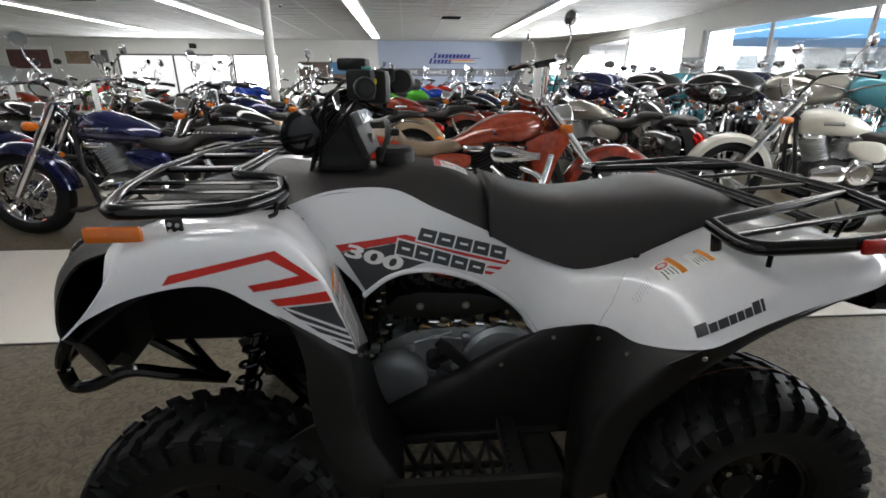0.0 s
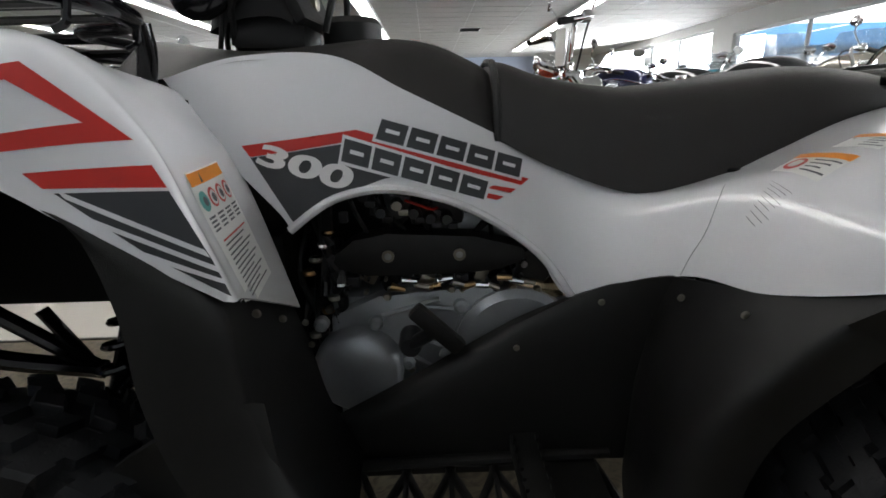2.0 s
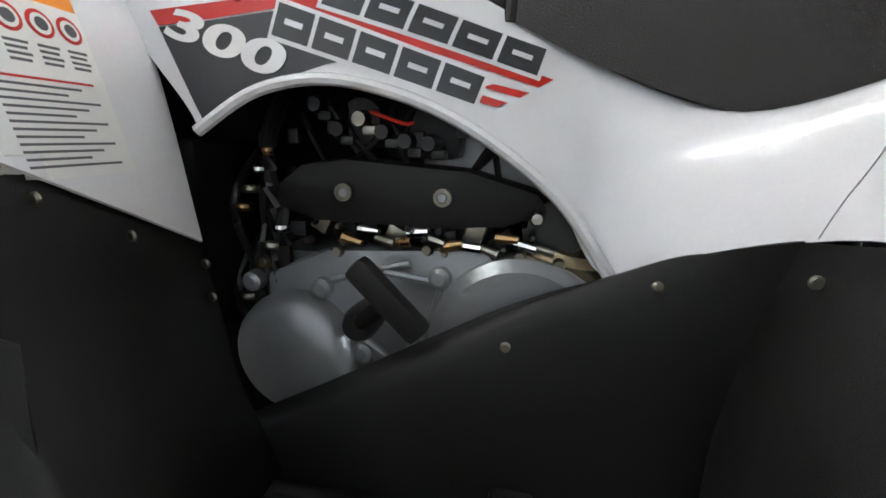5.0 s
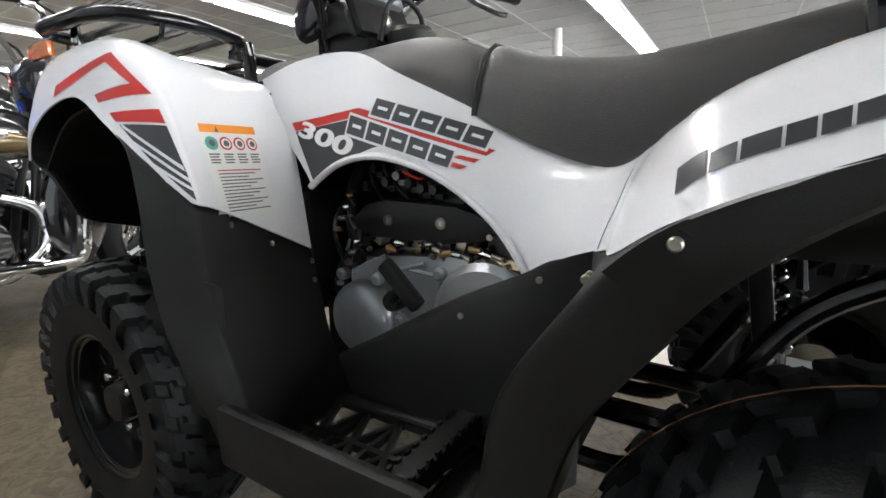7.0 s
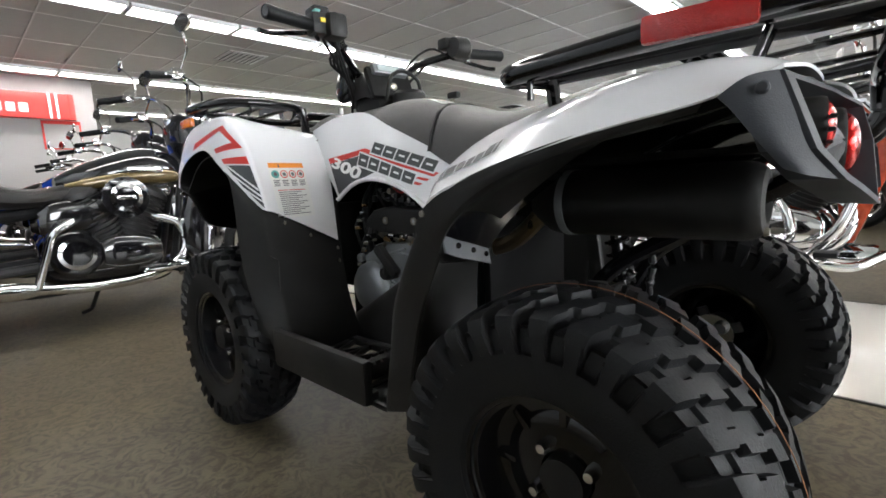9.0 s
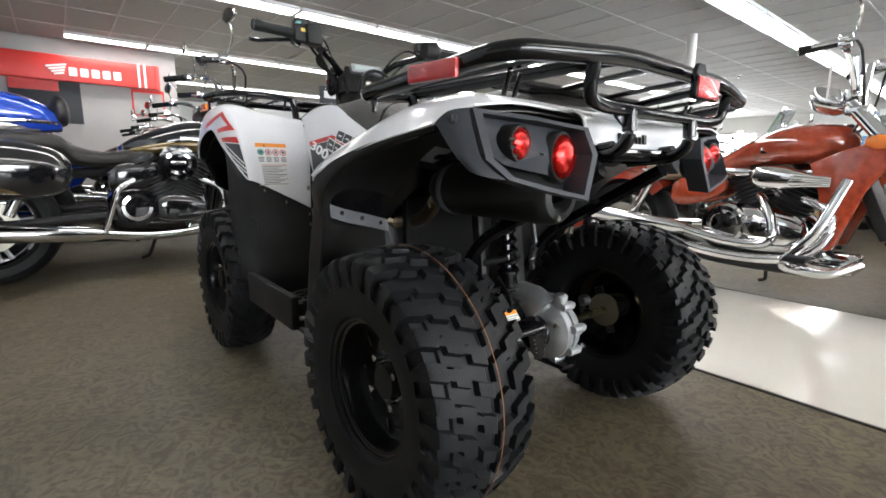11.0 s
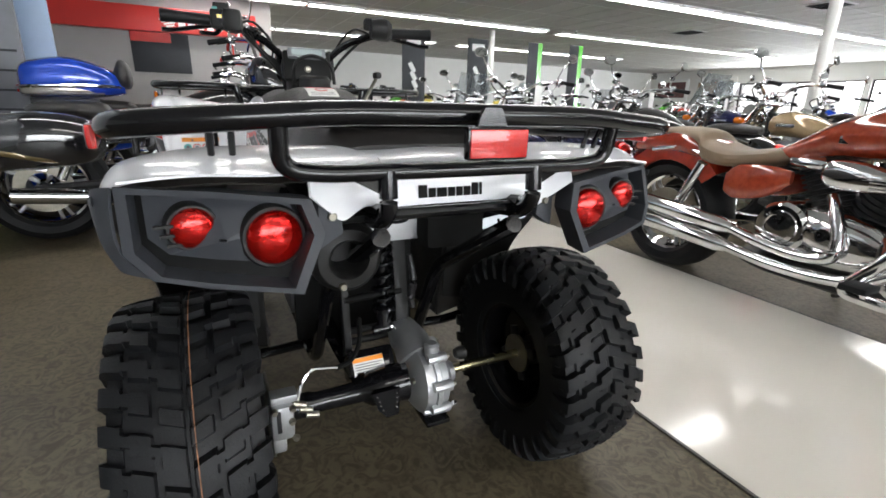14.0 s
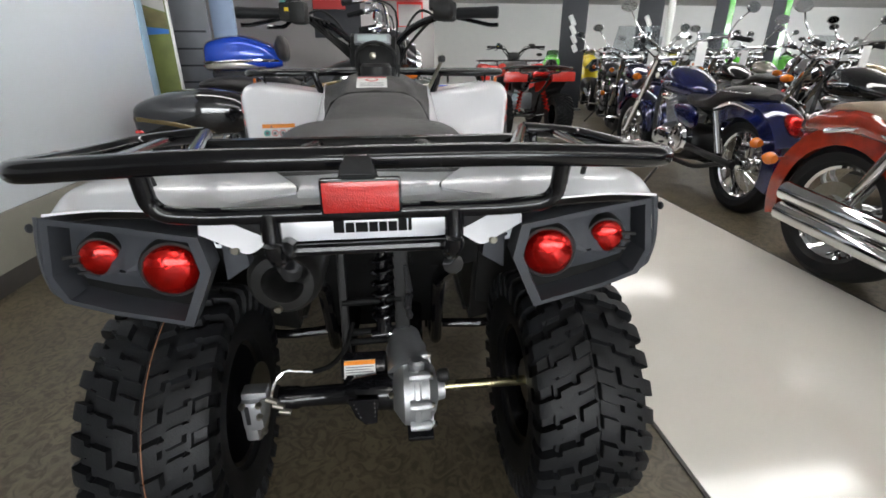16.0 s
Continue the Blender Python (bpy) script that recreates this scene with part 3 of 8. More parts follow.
def tyre_mesh(R, W, rim, n):
    """A knobbly tyre about the y axis: one skin whose blocks stand up from the carcass."""
    h, p = W / 2, 2 * math.pi / n
    A, B, C, D = [(0.00, 0.27), (0.53, 0.74)], [(0.09, 0.36), (0.61, 0.90)], [(0.15, 0.43), (0.65, 0.93)], [(0.18, 0.40), (0.68, 0.90)]
    P, Q = [(0.11, 0.25)], [(0.18, 0.34), (0.69, 0.87)]
    half = [(0.0, 0.0, None), (0.020, 0.0, None), (0.034, 0.0010, A), (0.05, 0.0, A), (0.30, 0.001, A), (0.32, 0.0012, P), (0.39, 0.0018, P), (0.41, 0.002, B), (0.64, 0.006, B), (0.66, 0.0065, Q), (0.72, 0.008, Q), (0.74, 0.0085, C), (0.92, 0.013, C), (0.985, 0.019, C), (1.015, 0.034, C), (1.01, 0.048, D), (1.0, 0.062, D), (0.985, 0.070, None), (0.982, 0.082, None), (0.975, 0.098, None), (0.90, R - rim - 0.012, None), (0.86, R - rim - 0.016, None), (0.80, R - rim - 0.004, None), (0.74, R - rim, None), (0.62, R - rim + 0.004, None)]
    rows = [(-y, o, b, -1) for y, o, b in half[:0:-1]] + [(y, o, b, 1) for y, o, b in half]
    edges = sorted({round((e + k) % 1.0, 4) for blk in (A, B, C, D, P, Q) for ab in blk for e in ab if 0 < e < 1 for k in (0, 0.25)})
    us = sorted({round((e + d) % 1.0, 4) for e in edges for d in (-0.012, 0.012)})
    out = []
    for k in range(n):
        for u in us:
            row = []
            for y, o, blk, s in rows:
                uu = (u + (0.25 if s > 0 else 0.0)) % 1.0
                up = blk is not None and any(lo < uu < hi for lo, hi in blk)
                drop = 0.0 if up or o > 0.069 else (0.013 if o < 0.0084 else 0.019)
                r = R - o - drop
                q = (k + u) * p + 0.17 * abs(y)
                yy = y * h - (0.010 * (1 if y > 0 else -1) if drop and abs(y) > 0.97 else 0.0)
                row.append((r * math.cos(q), yy, r * math.sin(q)))
            out.append(row)
    return grid_mesh(out, close_u=True, close_v=True)


def wheel(parent, c, R, W, side, tyre, rim_me, hub_me, nut_me):
    m = Matrix.Translation(c) @ (Matrix.Diagonal((1, 1, 1, 1)) if side < 0 else Matrix.Rotation(math.pi, 4, "Z"))
    w = new("wheel", tyre)
    w.name = "tyre"
    w.parent, w.matrix_local = parent, m
    for nm, me in (("rim", rim_me), ("hub", hub_me)):
        o = new(nm, me)
        o.parent = w
    for k in range(4):
        o = new("wheel_nut", nut_me)
        o.parent = w
        q = k * math.pi / 2 + 0.6
        o.matrix_local = Matrix.Translation((0.052 * math.cos(q), -W * 0.165, 0.052 * math.sin(q)))
    return w


RF, RR, WF, WR = 0.270, 0.2735, 0.155, 0.224
AX_F, AX_R, AXZ, AXR_Z = -0.622, 0.496, 0.270, 0.2735
YC = -0.006


def rim_mesh(W):
    h = W / 2
    prof = [(0.134, -h * 0.80), (0.140, -h * 0.82), (0.140, -h * 0.76), (0.126, -h * 0.72), (0.122, -h * 0.35), (0.100, -h * 0.30), (0.082, -h * 0.38), (0.040, -h * 0.33), (0.036, -h * 0.25), (0.118, h * 0.2), (0.126, h * 0.75), (0.138, h * 0.8), (0.128, h * 0.5)]
    bm = lathe(prof, (0, 0, 0), "y", 40, closed=True)
    ribs = [box((0.098 * math.cos(q), -h * 0.33, 0.098 * math.sin(q)), (0.035, 0.016, 0.012), 0.003, Matrix.Rotation(-q, 4, "Y")) for q in (2 * math.pi * k / 8 for k in range(8))]
    return join(bm, *ribs)


tyre_f = finish("tyre", tyre_mesh(RF, WF, 0.132, 14), M_rubber, 30)
tyre_r = finish("tyre", tyre_mesh(RR, WR, 0.132, 15), M_rubber, 30)
rim_f, rim_r = finish("rim", rim_mesh(WF), M_paintblk), finish("rim", rim_mesh(WR), M_paintblk)
hub = finish("hub", lathe([(0.034, -0.052), (0.036, -0.03), (0.040, 0.02)], (0, 0, 0), "y", 20), M_black)
nut = finish("wheel_nut", lathe([(0.0125, 0.004), (0.0125, 0), (0.010, -0.001), (0.010, -0.014), (0.007, -0.020), (0.001, -0.021)], (0, 0, 0), "y", 12), M_chrome)
for sgn in (-1, 1):
    wheel(quad, (AX_F, sgn * 0.435, AXZ), RF, WF, sgn, tyre_f, rim_f, hub, nut)
    wheel(quad, (AX_R, YC + sgn * 0.403, AXR_Z), RR, WR, sgn, tyre_r, rim_r, hub, nut)
part("mould_line", lathe([(RR + 0.0004, 0.009), (RR + 0.0012, 0.0092), (RR + 0.0012, 0.0104), (RR + 0.0004, 0.0106)], (AX_R, -0.409, AXR_Z), "y", 72, closed=True), mat("faint_orange_paint_line", (0.30, 0.13, 0.06), 0.7), quad, "thin paint line round the tyre")


def skin(sections, nu=8, nv=6, thick=0.0035):
    """A shell through cross sections of equal point count, smooth both ways."""
    rows = [spline(s, nv) for s in sections]
    cols = list(zip(*rows))
    cols = [spline(c, nu) for c in cols]
    return thicken(grid_mesh([list(r) for r in zip(*cols)]), thick)


# front mudguard: outer edge, shoulder, crest, inner line from the nose to the foot of the flank
FENDER = [
    [(-0.805, -0.490, 0.722), (-0.722, -0.496, 0.802), (-0.716, -0.455, 0.868), (-0.712, -0.36, 0.876), (-0.708, -0.25, 0.866)],
    [(-0.748, -0.500, 0.763), (-0.700, -0.495, 0.838), (-0.692, -0.455, 0.882), (-0.688, -0.36, 0.884), (-0.686, -0.24, 0.868)],
    [(-0.660, -0.500, 0.802), (-0.660, -0.492, 0.866), (-0.660, -0.455, 0.895), (-0.660, -0.36, 0.892), (-0.660, -0.22, 0.868)],
    [(-0.550, -0.497, 0.815), (-0.550, -0.489, 0.878), (-0.550, -0.452, 0.903), (-0.550, -0.35, 0.890), (-0.550, -0.20, 0.862)],
    [(-0.478, -0.492, 0.772), (-0.436, -0.484, 0.862), (-0.442, -0.450, 0.889), (-0.465, -0.35, 0.878), (-0.480, -0.20, 0.862)],
    [(-0.432, -0.487, 0.737), (-0.377, -0.466, 0.802), (-0.386, -0.436, 0.822), (-0.404, -0.34, 0.822), (-0.436, -0.205, 0.810)],
    [(-0.386, -0.472, 0.697), (-0.348, -0.456, 0.728), (-0.358, -0.424, 0.732), (-0.369, -0.33, 0.730), (-0.390, -0.212, 0.735)],
    [(-0.333, -0.454, 0.653), (-0.324, -0.448, 0.650), (-0.328, -0.415, 0.640), (-0.328, -0.32, 0.592), (-0.325, -0.244, 0.552)],
]
fender_l, fender_r = both("front_mudguard", skin(FENDER), M_white, quad)

# side panel and rear mudguard: one white skin from the tank front to the tail
BODY = [
    [(-0.487, -0.196, 0.872), (-0.420, -0.214, 0.775), (-0.345, -0.226, 0.690), (-0.331, -0.228, 0.664)],
    [(-0.390, -0.180, 0.900), (-0.330, -0.202, 0.810), (-0.276, -0.214, 0.730), (-0.266, -0.216, 0.706)],
    [(-0.262, -0.170, 0.900), (-0.220, -0.192, 0.820), (-0.186, -0.205, 0.738), (-0.180, -0.208, 0.716)],
    [(-0.162, -0.165, 0.852), (-0.125, -0.187, 0.786), (-0.082, -0.200, 0.706), (-0.072, -0.203, 0.684)],
    [(-0.014, -0.154, 0.780), (0.000, -0.180, 0.722), (0.022, -0.200, 0.642), (0.030, -0.204, 0.615)],
    [(0.095, -0.160, 0.722), (0.096, -0.184, 0.662), (0.090, -0.202, 0.572), (0.088, -0.205, 0.538)],
    [(0.200, -0.170, 0.695), (0.206, -0.228, 0.690), (0.212, -0.284, 0.636), (0.206, -0.293, 0.602)],
    [(0.318, -0.176, 0.722), (0.292, -0.330, 0.742), (0.262, -0.395, 0.690), (0.245, -0.408, 0.622)],
    [(0.385, -0.178, 0.752), (0.350, -0.370, 0.772), (0.318, -0.470, 0.722), (0.306, -0.510, 0.668)],
    [(0.490, -0.182, 0.800), (0.440, -0.370, 0.800), (0.403, -0.464, 0.753), (0.386, -0.515, 0.702)],
    [(0.610, -0.160, 0.825), (0.580, -0.350, 0.822), (0.555, -0.458, 0.796), (0.540, -0.495, 0.744)],
    [(0.680, -0.112, 0.815), (0.680, -0.320, 0.820), (0.672, -0.428, 0.812), (0.665, -0.472, 0.768)],
    [(0.700, -0.108, 0.808), (0.738, -0.240, 0.800), (0.738, -0.360, 0.803), (0.724, -0.440, 0.795)],
]
body_l, body_r = both("side_panel", skin(BODY), M_white, quad)
both("panel_lip", tube(spline([(x, y - 0.002, z) for x, y, z in (s_[-1] for s_ in BODY[:6])], 6), 0.0065, 8), M_white, quad)
# rear deck between the two sides
part("rear_deck", skin([[(0.60, -0.16, 0.822), (0.61, 0, 0.828), (0.60, 0.16, 0.822)], [(0.675, -0.11, 0.814), (0.675, 0, 0.818), (0.675, 0.11, 0.814)], [(0.700, -0.105, 0.806), (0.702, 0, 0.807), (0.700, 0.105, 0.806)], [(0.706, -0.105, 0.785), (0.708, 0, 0.785), (0.706, 0.105, 0.785)]]), M_white, quad)

# black shells round the wheels and legs
LEG_F = [
    [(-0.478, -0.486, 0.768), (-0.468, -0.480, 0.770), (-0.440, -0.400, 0.780), (-0.440, -0.26, 0.780)],
    [(-0.432, -0.488, 0.733), (-0.420, -0.482, 0.733), (-0.395, -0.400, 0.730), (-0.392, -0.25, 0.735)],
    [(-0.412, -0.490, 0.655), (-0.350, -0.462, 0.650), (-0.340, -0.410, 0.640), (-0.338, -0.238, 0.556)],
    [(-0.410, -0.490, 0.560), (-0.340, -0.455, 0.545), (-0.332, -0.410, 0.530), (-0.318, -0.236, 0.480)],
    [(-0.388, -0.486, 0.450), (-0.318, -0.450, 0.445), (-0.305, -0.410, 0.430), (-0.300, -0.238, 0.400)],
    [(-0.330, -0.478, 0.350), (-0.262, -0.462, 0.345), (-0.255, -0.410, 0.335), (-0.275, -0.240, 0.345)],
    [(-0.285, -0.474, 0.262), (-0.250, -0.470, 0.262), (-0.245, -0.410, 0.275), (-0.250, -0.240, 0.290)],
]
both("front_leg_guard", skin(LEG_F, 6, 5, 0.004), M_black, quad)
both("splash_wing", skin([[(-0.405, -0.484, 0.520), (-0.34, -0.455, 0.535), (-0.32, -0.43, 0.52)], [(-0.470, -0.480, 0.470), (-0.37, -0.470, 0.465), (-0.31, -0.44, 0.455)], [(-0.450, -0.480, 0.400), (-0.36, -0.470, 0.385), (-0.30, -0.44, 0.380)], [(-0.385, -0.478, 0.330), (-0.31, -0.470, 0.320), (-0.27, -0.44, 0.320)]], 4, 4, 0.004), M_black, quad)
LEG_R = [
    [(0.662, -0.466, 0.764), (0.655, -0.456, 0.756), (0.660, -0.40, 0.765), (0.660, -0.30, 0.785)],
    [(0.540, -0.494, 0.746), (0.537, -0.484, 0.730), (0.545, -0.42, 0.750), (0.545, -0.30, 0.775)],
    [(0.400, -0.514, 0.708), (0.432, -0.502, 0.694), (0.428, -0.43, 0.705), (0.428, -0.32, 0.715)],
    [(0.306, -0.511, 0.666), (0.352, -0.505, 0.640), (0.274, -0.430, 0.622), (0.232, -0.290, 0.588)],
    [(0.258, -0.492, 0.626), (0.310, -0.492, 0.590), (0.240, -0.415, 0.560), (0.212, -0.280, 0.545)],
]
both("rear_wheel_liner", skin(LEG_R, 6, 5, 0.004), M_black, quad)
# one smooth shell round the leg, from the engine cover out and back into the wheel house
LEG_SHELL = [
    [(0.200, -0.288, 0.600), (0.214, -0.322, 0.606), (0.232, -0.370, 0.615), (0.247, -0.410, 0.622), (0.292, -0.492, 0.655), (0.308, -0.511, 0.664), (0.330, -0.508, 0.648)],
    [(0.192, -0.266, 0.540), (0.200, -0.305, 0.548), (0.208, -0.355, 0.562), (0.220, -0.415, 0.585), (0.246, -0.472, 0.612), (0.266, -0.492, 0.616), (0.310, -0.492, 0.590)],
    [(0.181, -0.252, 0.430), (0.168, -0.295, 0.432), (0.156, -0.350, 0.440), (0.152, -0.415, 0.462), (0.160, -0.452, 0.490), (0.184, -0.470, 0.498), (0.240, -0.470, 0.481)],
    [(0.179, -0.250, 0.345), (0.164, -0.292, 0.345), (0.148, -0.350, 0.350), (0.136, -0.418, 0.362), (0.134, -0.450, 0.380), (0.154, -0.467, 0.386), (0.206, -0.467, 0.372)],
    [(0.178, -0.250, 0.262), (0.160, -0.290, 0.262), (0.140, -0.350, 0.262), (0.122, -0.420, 0.262), (0.112, -0.450, 0.262), (0.128, -0.466, 0.266), (0.192, -0.466, 0.285)],
]
both("rear_leg_guard", skin(LEG_SHELL, 6, 5, 0.004), M_black, quad)
LEG_BACK = [
    [(0.309, -0.491, 0.588), (0.240, -0.415, 0.560), (0.212, -0.280, 0.545)],
    [(0.239, -0.469, 0.481), (0.196, -0.400, 0.480), (0.196, -0.268, 0.480)],
    [(0.206, -0.466, 0.372), (0.190, -0.400, 0.385), (0.188, -0.265, 0.400)],
    [(0.192, -0.465, 0.285), (0.184, -0.400, 0.300), (0.182, -0.265, 0.325)],
]
both("leg_guard_back", skin(LEG_BACK, 6, 5, 0.004), M_black, quad)
# low engine cover, rising to the rear
COVER = [
    [(-0.300, -0.212, 0.338), (-0.300, -0.234, 0.315), (-0.296, -0.242, 0.265)],
    [(-0.200, -0.212, 0.393), (-0.200, -0.240, 0.368), (-0.200, -0.246, 0.265)],
    [(-0.085, -0.212, 0.460), (-0.085, -0.244, 0.430), (-0.085, -0.250, 0.265)],
    [(0.000, -0.208, 0.506), (0.000, -0.240, 0.480), (0.000, -0.250, 0.265)],
    [(0.088, -0.208, 0.542), (0.086, -0.238, 0.520), (0.082, -0.250, 0.265)],
    [(0.148, -0.250, 0.578), (0.146, -0.255, 0.545), (0.140, -0.250, 0.265)],
    [(0.201, -0.289, 0.601), (0.191, -0.264, 0.500), (0.179, -0.250, 0.265)],
]
both("engine_cover", skin(COVER, 6, 5, 0.004), M_black, quad)

# footboards: tray, cross ribs, outer rail and peg
for s in (-1, 1):
    tray = part("footboard", join(box((-0.272, s * 0.352, 0.268), (0.045, 0.215, 0.012), 0.003), box((0.080, s * 0.352, 0.268), (0.090, 0.215, 0.012), 0.003), box((-0.085, s * 0.252, 0.268), (0.42, 0.030, 0.012), 0.003), box((-0.085, s * 0.452, 0.268), (0.42, 0.030, 0.012), 0.003)), M_black, quad)
    part("footboard_ridge", tube([(-0.295, s * 0.262, 0.278), (-0.045, s * 0.256, 0.280), (0.150, s * 0.252, 0.280)], 0.011, 10, flat=0.8), M_black, quad)
    rail = join(box((-0.100, s * 0.474, 0.312), (0.37, 0.024, 0.095), 0.010), box((-0.100, s * 0.460, 0.278), (0.37, 0.022, 0.028), 0.006))
    part("footboard_rail", rail, M_black, quad)
    for k in range(4):
        cx = -0.215 + 0.070 * k
        for sg in (-1, 1):
            part("footboard_rib", box((cx, s * 0.352, 0.270), (0.190, 0.011, 0.013), 0.002, Matrix.Rotation(radians(66 * sg), 4, "Z")), M_black, tray)
        part("footboard_rib", box((cx + 0.035, s * 0.352, 0.270), (0.008, 0.18, 0.013)), M_black, tray)
    part("footboard_rib", box((-0.11, s * 0.352, 0.270), (0.30, 0.010, 0.013)), M_black, tray)
    peg = part("foot_peg", box((0.010, s * 0.345, 0.304), (0.044, 0.21, 0.034), 0.006), M_black, quad)
    for k in range(9):
        for dx in (-0.018, 0.018):
            part("grip_tooth", box((0.010 + dx, s * (0.265 + 0.02 * k), 0.323), (0.005, 0.010, 0.008)), M_black, peg)
    part("frame_tube", tube(rounded([(0.14, s * 0.42, 0.245), (0.15, s * 0.30, 0.225), (0.12, s * 0.12, 0.22)], 0.04), 0.014), M_paintblk, quad)
    part("frame_tube", tube(rounded([(-0.62, s * 0.12, 0.45), (-0.45, s * 0.13, 0.24), (0.25, s * 0.14, 0.23), (0.42, s * 0.13, 0.52), (0.74, s * 0.12, 0.70)], 0.06), 0.016), M_paintblk, quad)
    part("frame_tube", tube(rounded([(-0.72, s * 0.12, 0.70), (-0.45, s * 0.13, 0.80), (0.10, s * 0.12, 0.66), (0.45, s * 0.12, 0.70), (0.76, s * 0.12, 0.74)], 0.06), 0.014), M_paintblk, quad)

# tank cover and seat
def pillow(sections, n=7):
    """A padded form: for each station x, centre height, half width, side foot height and foot half width."""
    secs = []
    for x, top, hw, zl, fw in sections:
        d = top - zl
        half = [(x, -fw, zl), (x, -(fw * 0.35 + hw * 0.65) - 0.004, zl + d * 0.45), (x, -hw * 0.93, zl + d * 0.80), (x, -hw * 0.62, top - d * 0.035), (x, 0, top)]
        secs.append(half + [(px, -py, pz) for px, py, pz in half[-2::-1]])
    rows = [spline(s, 4) for s in secs]
    cols = [spline(c, n) for c in zip(*rows)]
    rows = [list(r) for r in zip(*cols)]
    return grid_mesh(rows, caps=True)


tank = part("tank_cover", pillow([(-0.585, 0.900, 0.10, 0.868, 0.17), (-0.560, 0.936, 0.115, 0.870, 0.185), (-0.470, 0.925, 0.125, 0.874, 0.190), (-0.390, 0.918, 0.120, 0.893, 0.184), (-0.300, 0.926, 0.112, 0.892, 0.174), (-0.200, 0.936, 0.105, 0.868, 0.168), (-0.120, 0.926, 0.110, 0.826, 0.162), (-0.050, 0.896, 0.118, 0.792, 0.158), (-0.030, 0.880, 0.118, 0.780, 0.154)]), M_vinyl, quad)
seat = part("seat", pillow([(-0.034, 0.870, 0.112, 0.780, 0.150), (-0.018, 0.898, 0.126, 0.774, 0.162), (0.060, 0.874, 0.140, 0.735, 0.170), (0.170, 0.856, 0.156, 0.697, 0.178), (0.250, 0.858, 0.166, 0.700, 0.180), (0.345, 0.868, 0.172, 0.728, 0.182), (0.450, 0.881, 0.172, 0.776, 0.182), (0.540, 0.872, 0.164, 0.808, 0.176), (0.610, 0.850, 0.150, 0.822, 0.160), (0.645, 0.828, 0.12, 0.820, 0.135)]), M_vinyl, quad)
part("seat_welt", tube([(-0.026, y, z) for y, z in ((-0.158, 0.776), (-0.150, 0.815), (-0.124, 0.868), (-0.082, 0.893), (0, 0.9), (0.082, 0.893), (0.124, 0.868), (0.150, 0.815), (0.158, 0.776))], 0.006, 8), M_black, seat)
# racks
TB = 0.0125
zf = 0.936
HALF_F = [(-0.780, 0.150), (-0.738, 0.350), (-0.692, 0.484), (-0.492, 0.472), (-0.447, 0.365), (-0.486, 0.226), (-0.600, 0.185)]
front_rack = part("front_rack", tube(rounded([(x, -y, zf) for x, y in HALF_F] + [(x, y, zf) for x, y in HALF_F[::-1]], 0.045, 6, closed=True), TB, 12, closed=True), M_paintblk, quad, "black tubular front rack")
for s in (-1, 1):
    part("rack_slat", tube([(-0.715, s * 0.420, zf), (-0.456, s * 0.405, zf)], 0.010, 8, flat=0.5), M_paintblk, front_rack)
    part("rack_slat", tube([(-0.738, s * 0.330, zf), (-0.450, s * 0.345, zf)], 0.010, 8, flat=0.5), M_paintblk, front_rack)
    part("rack_slat", tube([(-0.762, s * 0.250, zf), (-0.476, s * 0.262, zf)], 0.010, 8, flat=0.5), M_paintblk, front_rack)
    part("rack_slat", tube([(-0.778, s * 0.10, zf), (-0.60, s * 0.10, zf)], 0.008), M_paintblk, front_rack)
    part("rack_post", tube(rounded([(-0.486, s * 0.228, zf), (-0.486, s * 0.222, 0.905), (-0.505, s * 0.208, 0.858)], 0.02), 0.0125, 12), M_paintblk, front_rack)
    part("rack_hook", tube(rounded([(-0.470, s * 0.262, zf - 0.008), (-0.474, s * 0.264, zf - 0.030), (-0.486, s * 0.264, zf - 0.034)], 0.008), 0.004, 7), M_paintblk, front_rack)
    part("rack_hook", tube(rounded([(-0.452, s * 0.400, zf - 0.008), (-0.456, s * 0.402, zf - 0.028), (-0.468, s * 0.402, zf - 0.032)], 0.008), 0.004, 7), M_paintblk, front_rack)
    br = part("rack_bracket", box((-0.600, s * 0.462, 0.912), (0.026, 0.006, 0.045), 0.002), M_paintblk, front_rack)
    for k in range(4):
        part("bracket_hole", lathe([(0.0035, 0), (0.0035, s * 0.0012)], (-0.600 + (-0.006 if k % 2 else 0.006), s * 0.4655, 0.898 + 0.012 * (k // 2) + 0.002 * (k % 2)), "y", 10), M_label, br)
    part("front_reflector", box((-0.684, s * 0.484, 0.902), (0.088, 0.012, 0.026), 0.006), M_amber, quad, "amber side reflector")
WING = [(0.405, 0.318, 0.851), (0.398, 0.440, 0.838), (0.60, 0.448, 0.845), (0.782, 0.424, 0.864), (0.818, 0.19, 0.880)]
rear_rack = part("rear_rack", tube(rounded([(x, YC - y, z) for x, y, z in WING] + [(x, YC + y, z) for x, y, z in WING[::-1]], 0.05, 6), 0.0150, 12), M_paintblk, quad, "black tubular rear rack")
for x, z in ((0.585, 0.860), (0.610, 0.862)):
    part("rack_crossbar", tube([(x, -0.262, z), (x, 0.262, z)], 0.010), M_paintblk, rear_rack)
for y in (-0.085, 0.085):
    part("rack_slat", tube([(0.600, y, 0.864), (0.818, y, 0.880)], 0.013, 8, flat=0.4), M_paintblk, rear_rack)
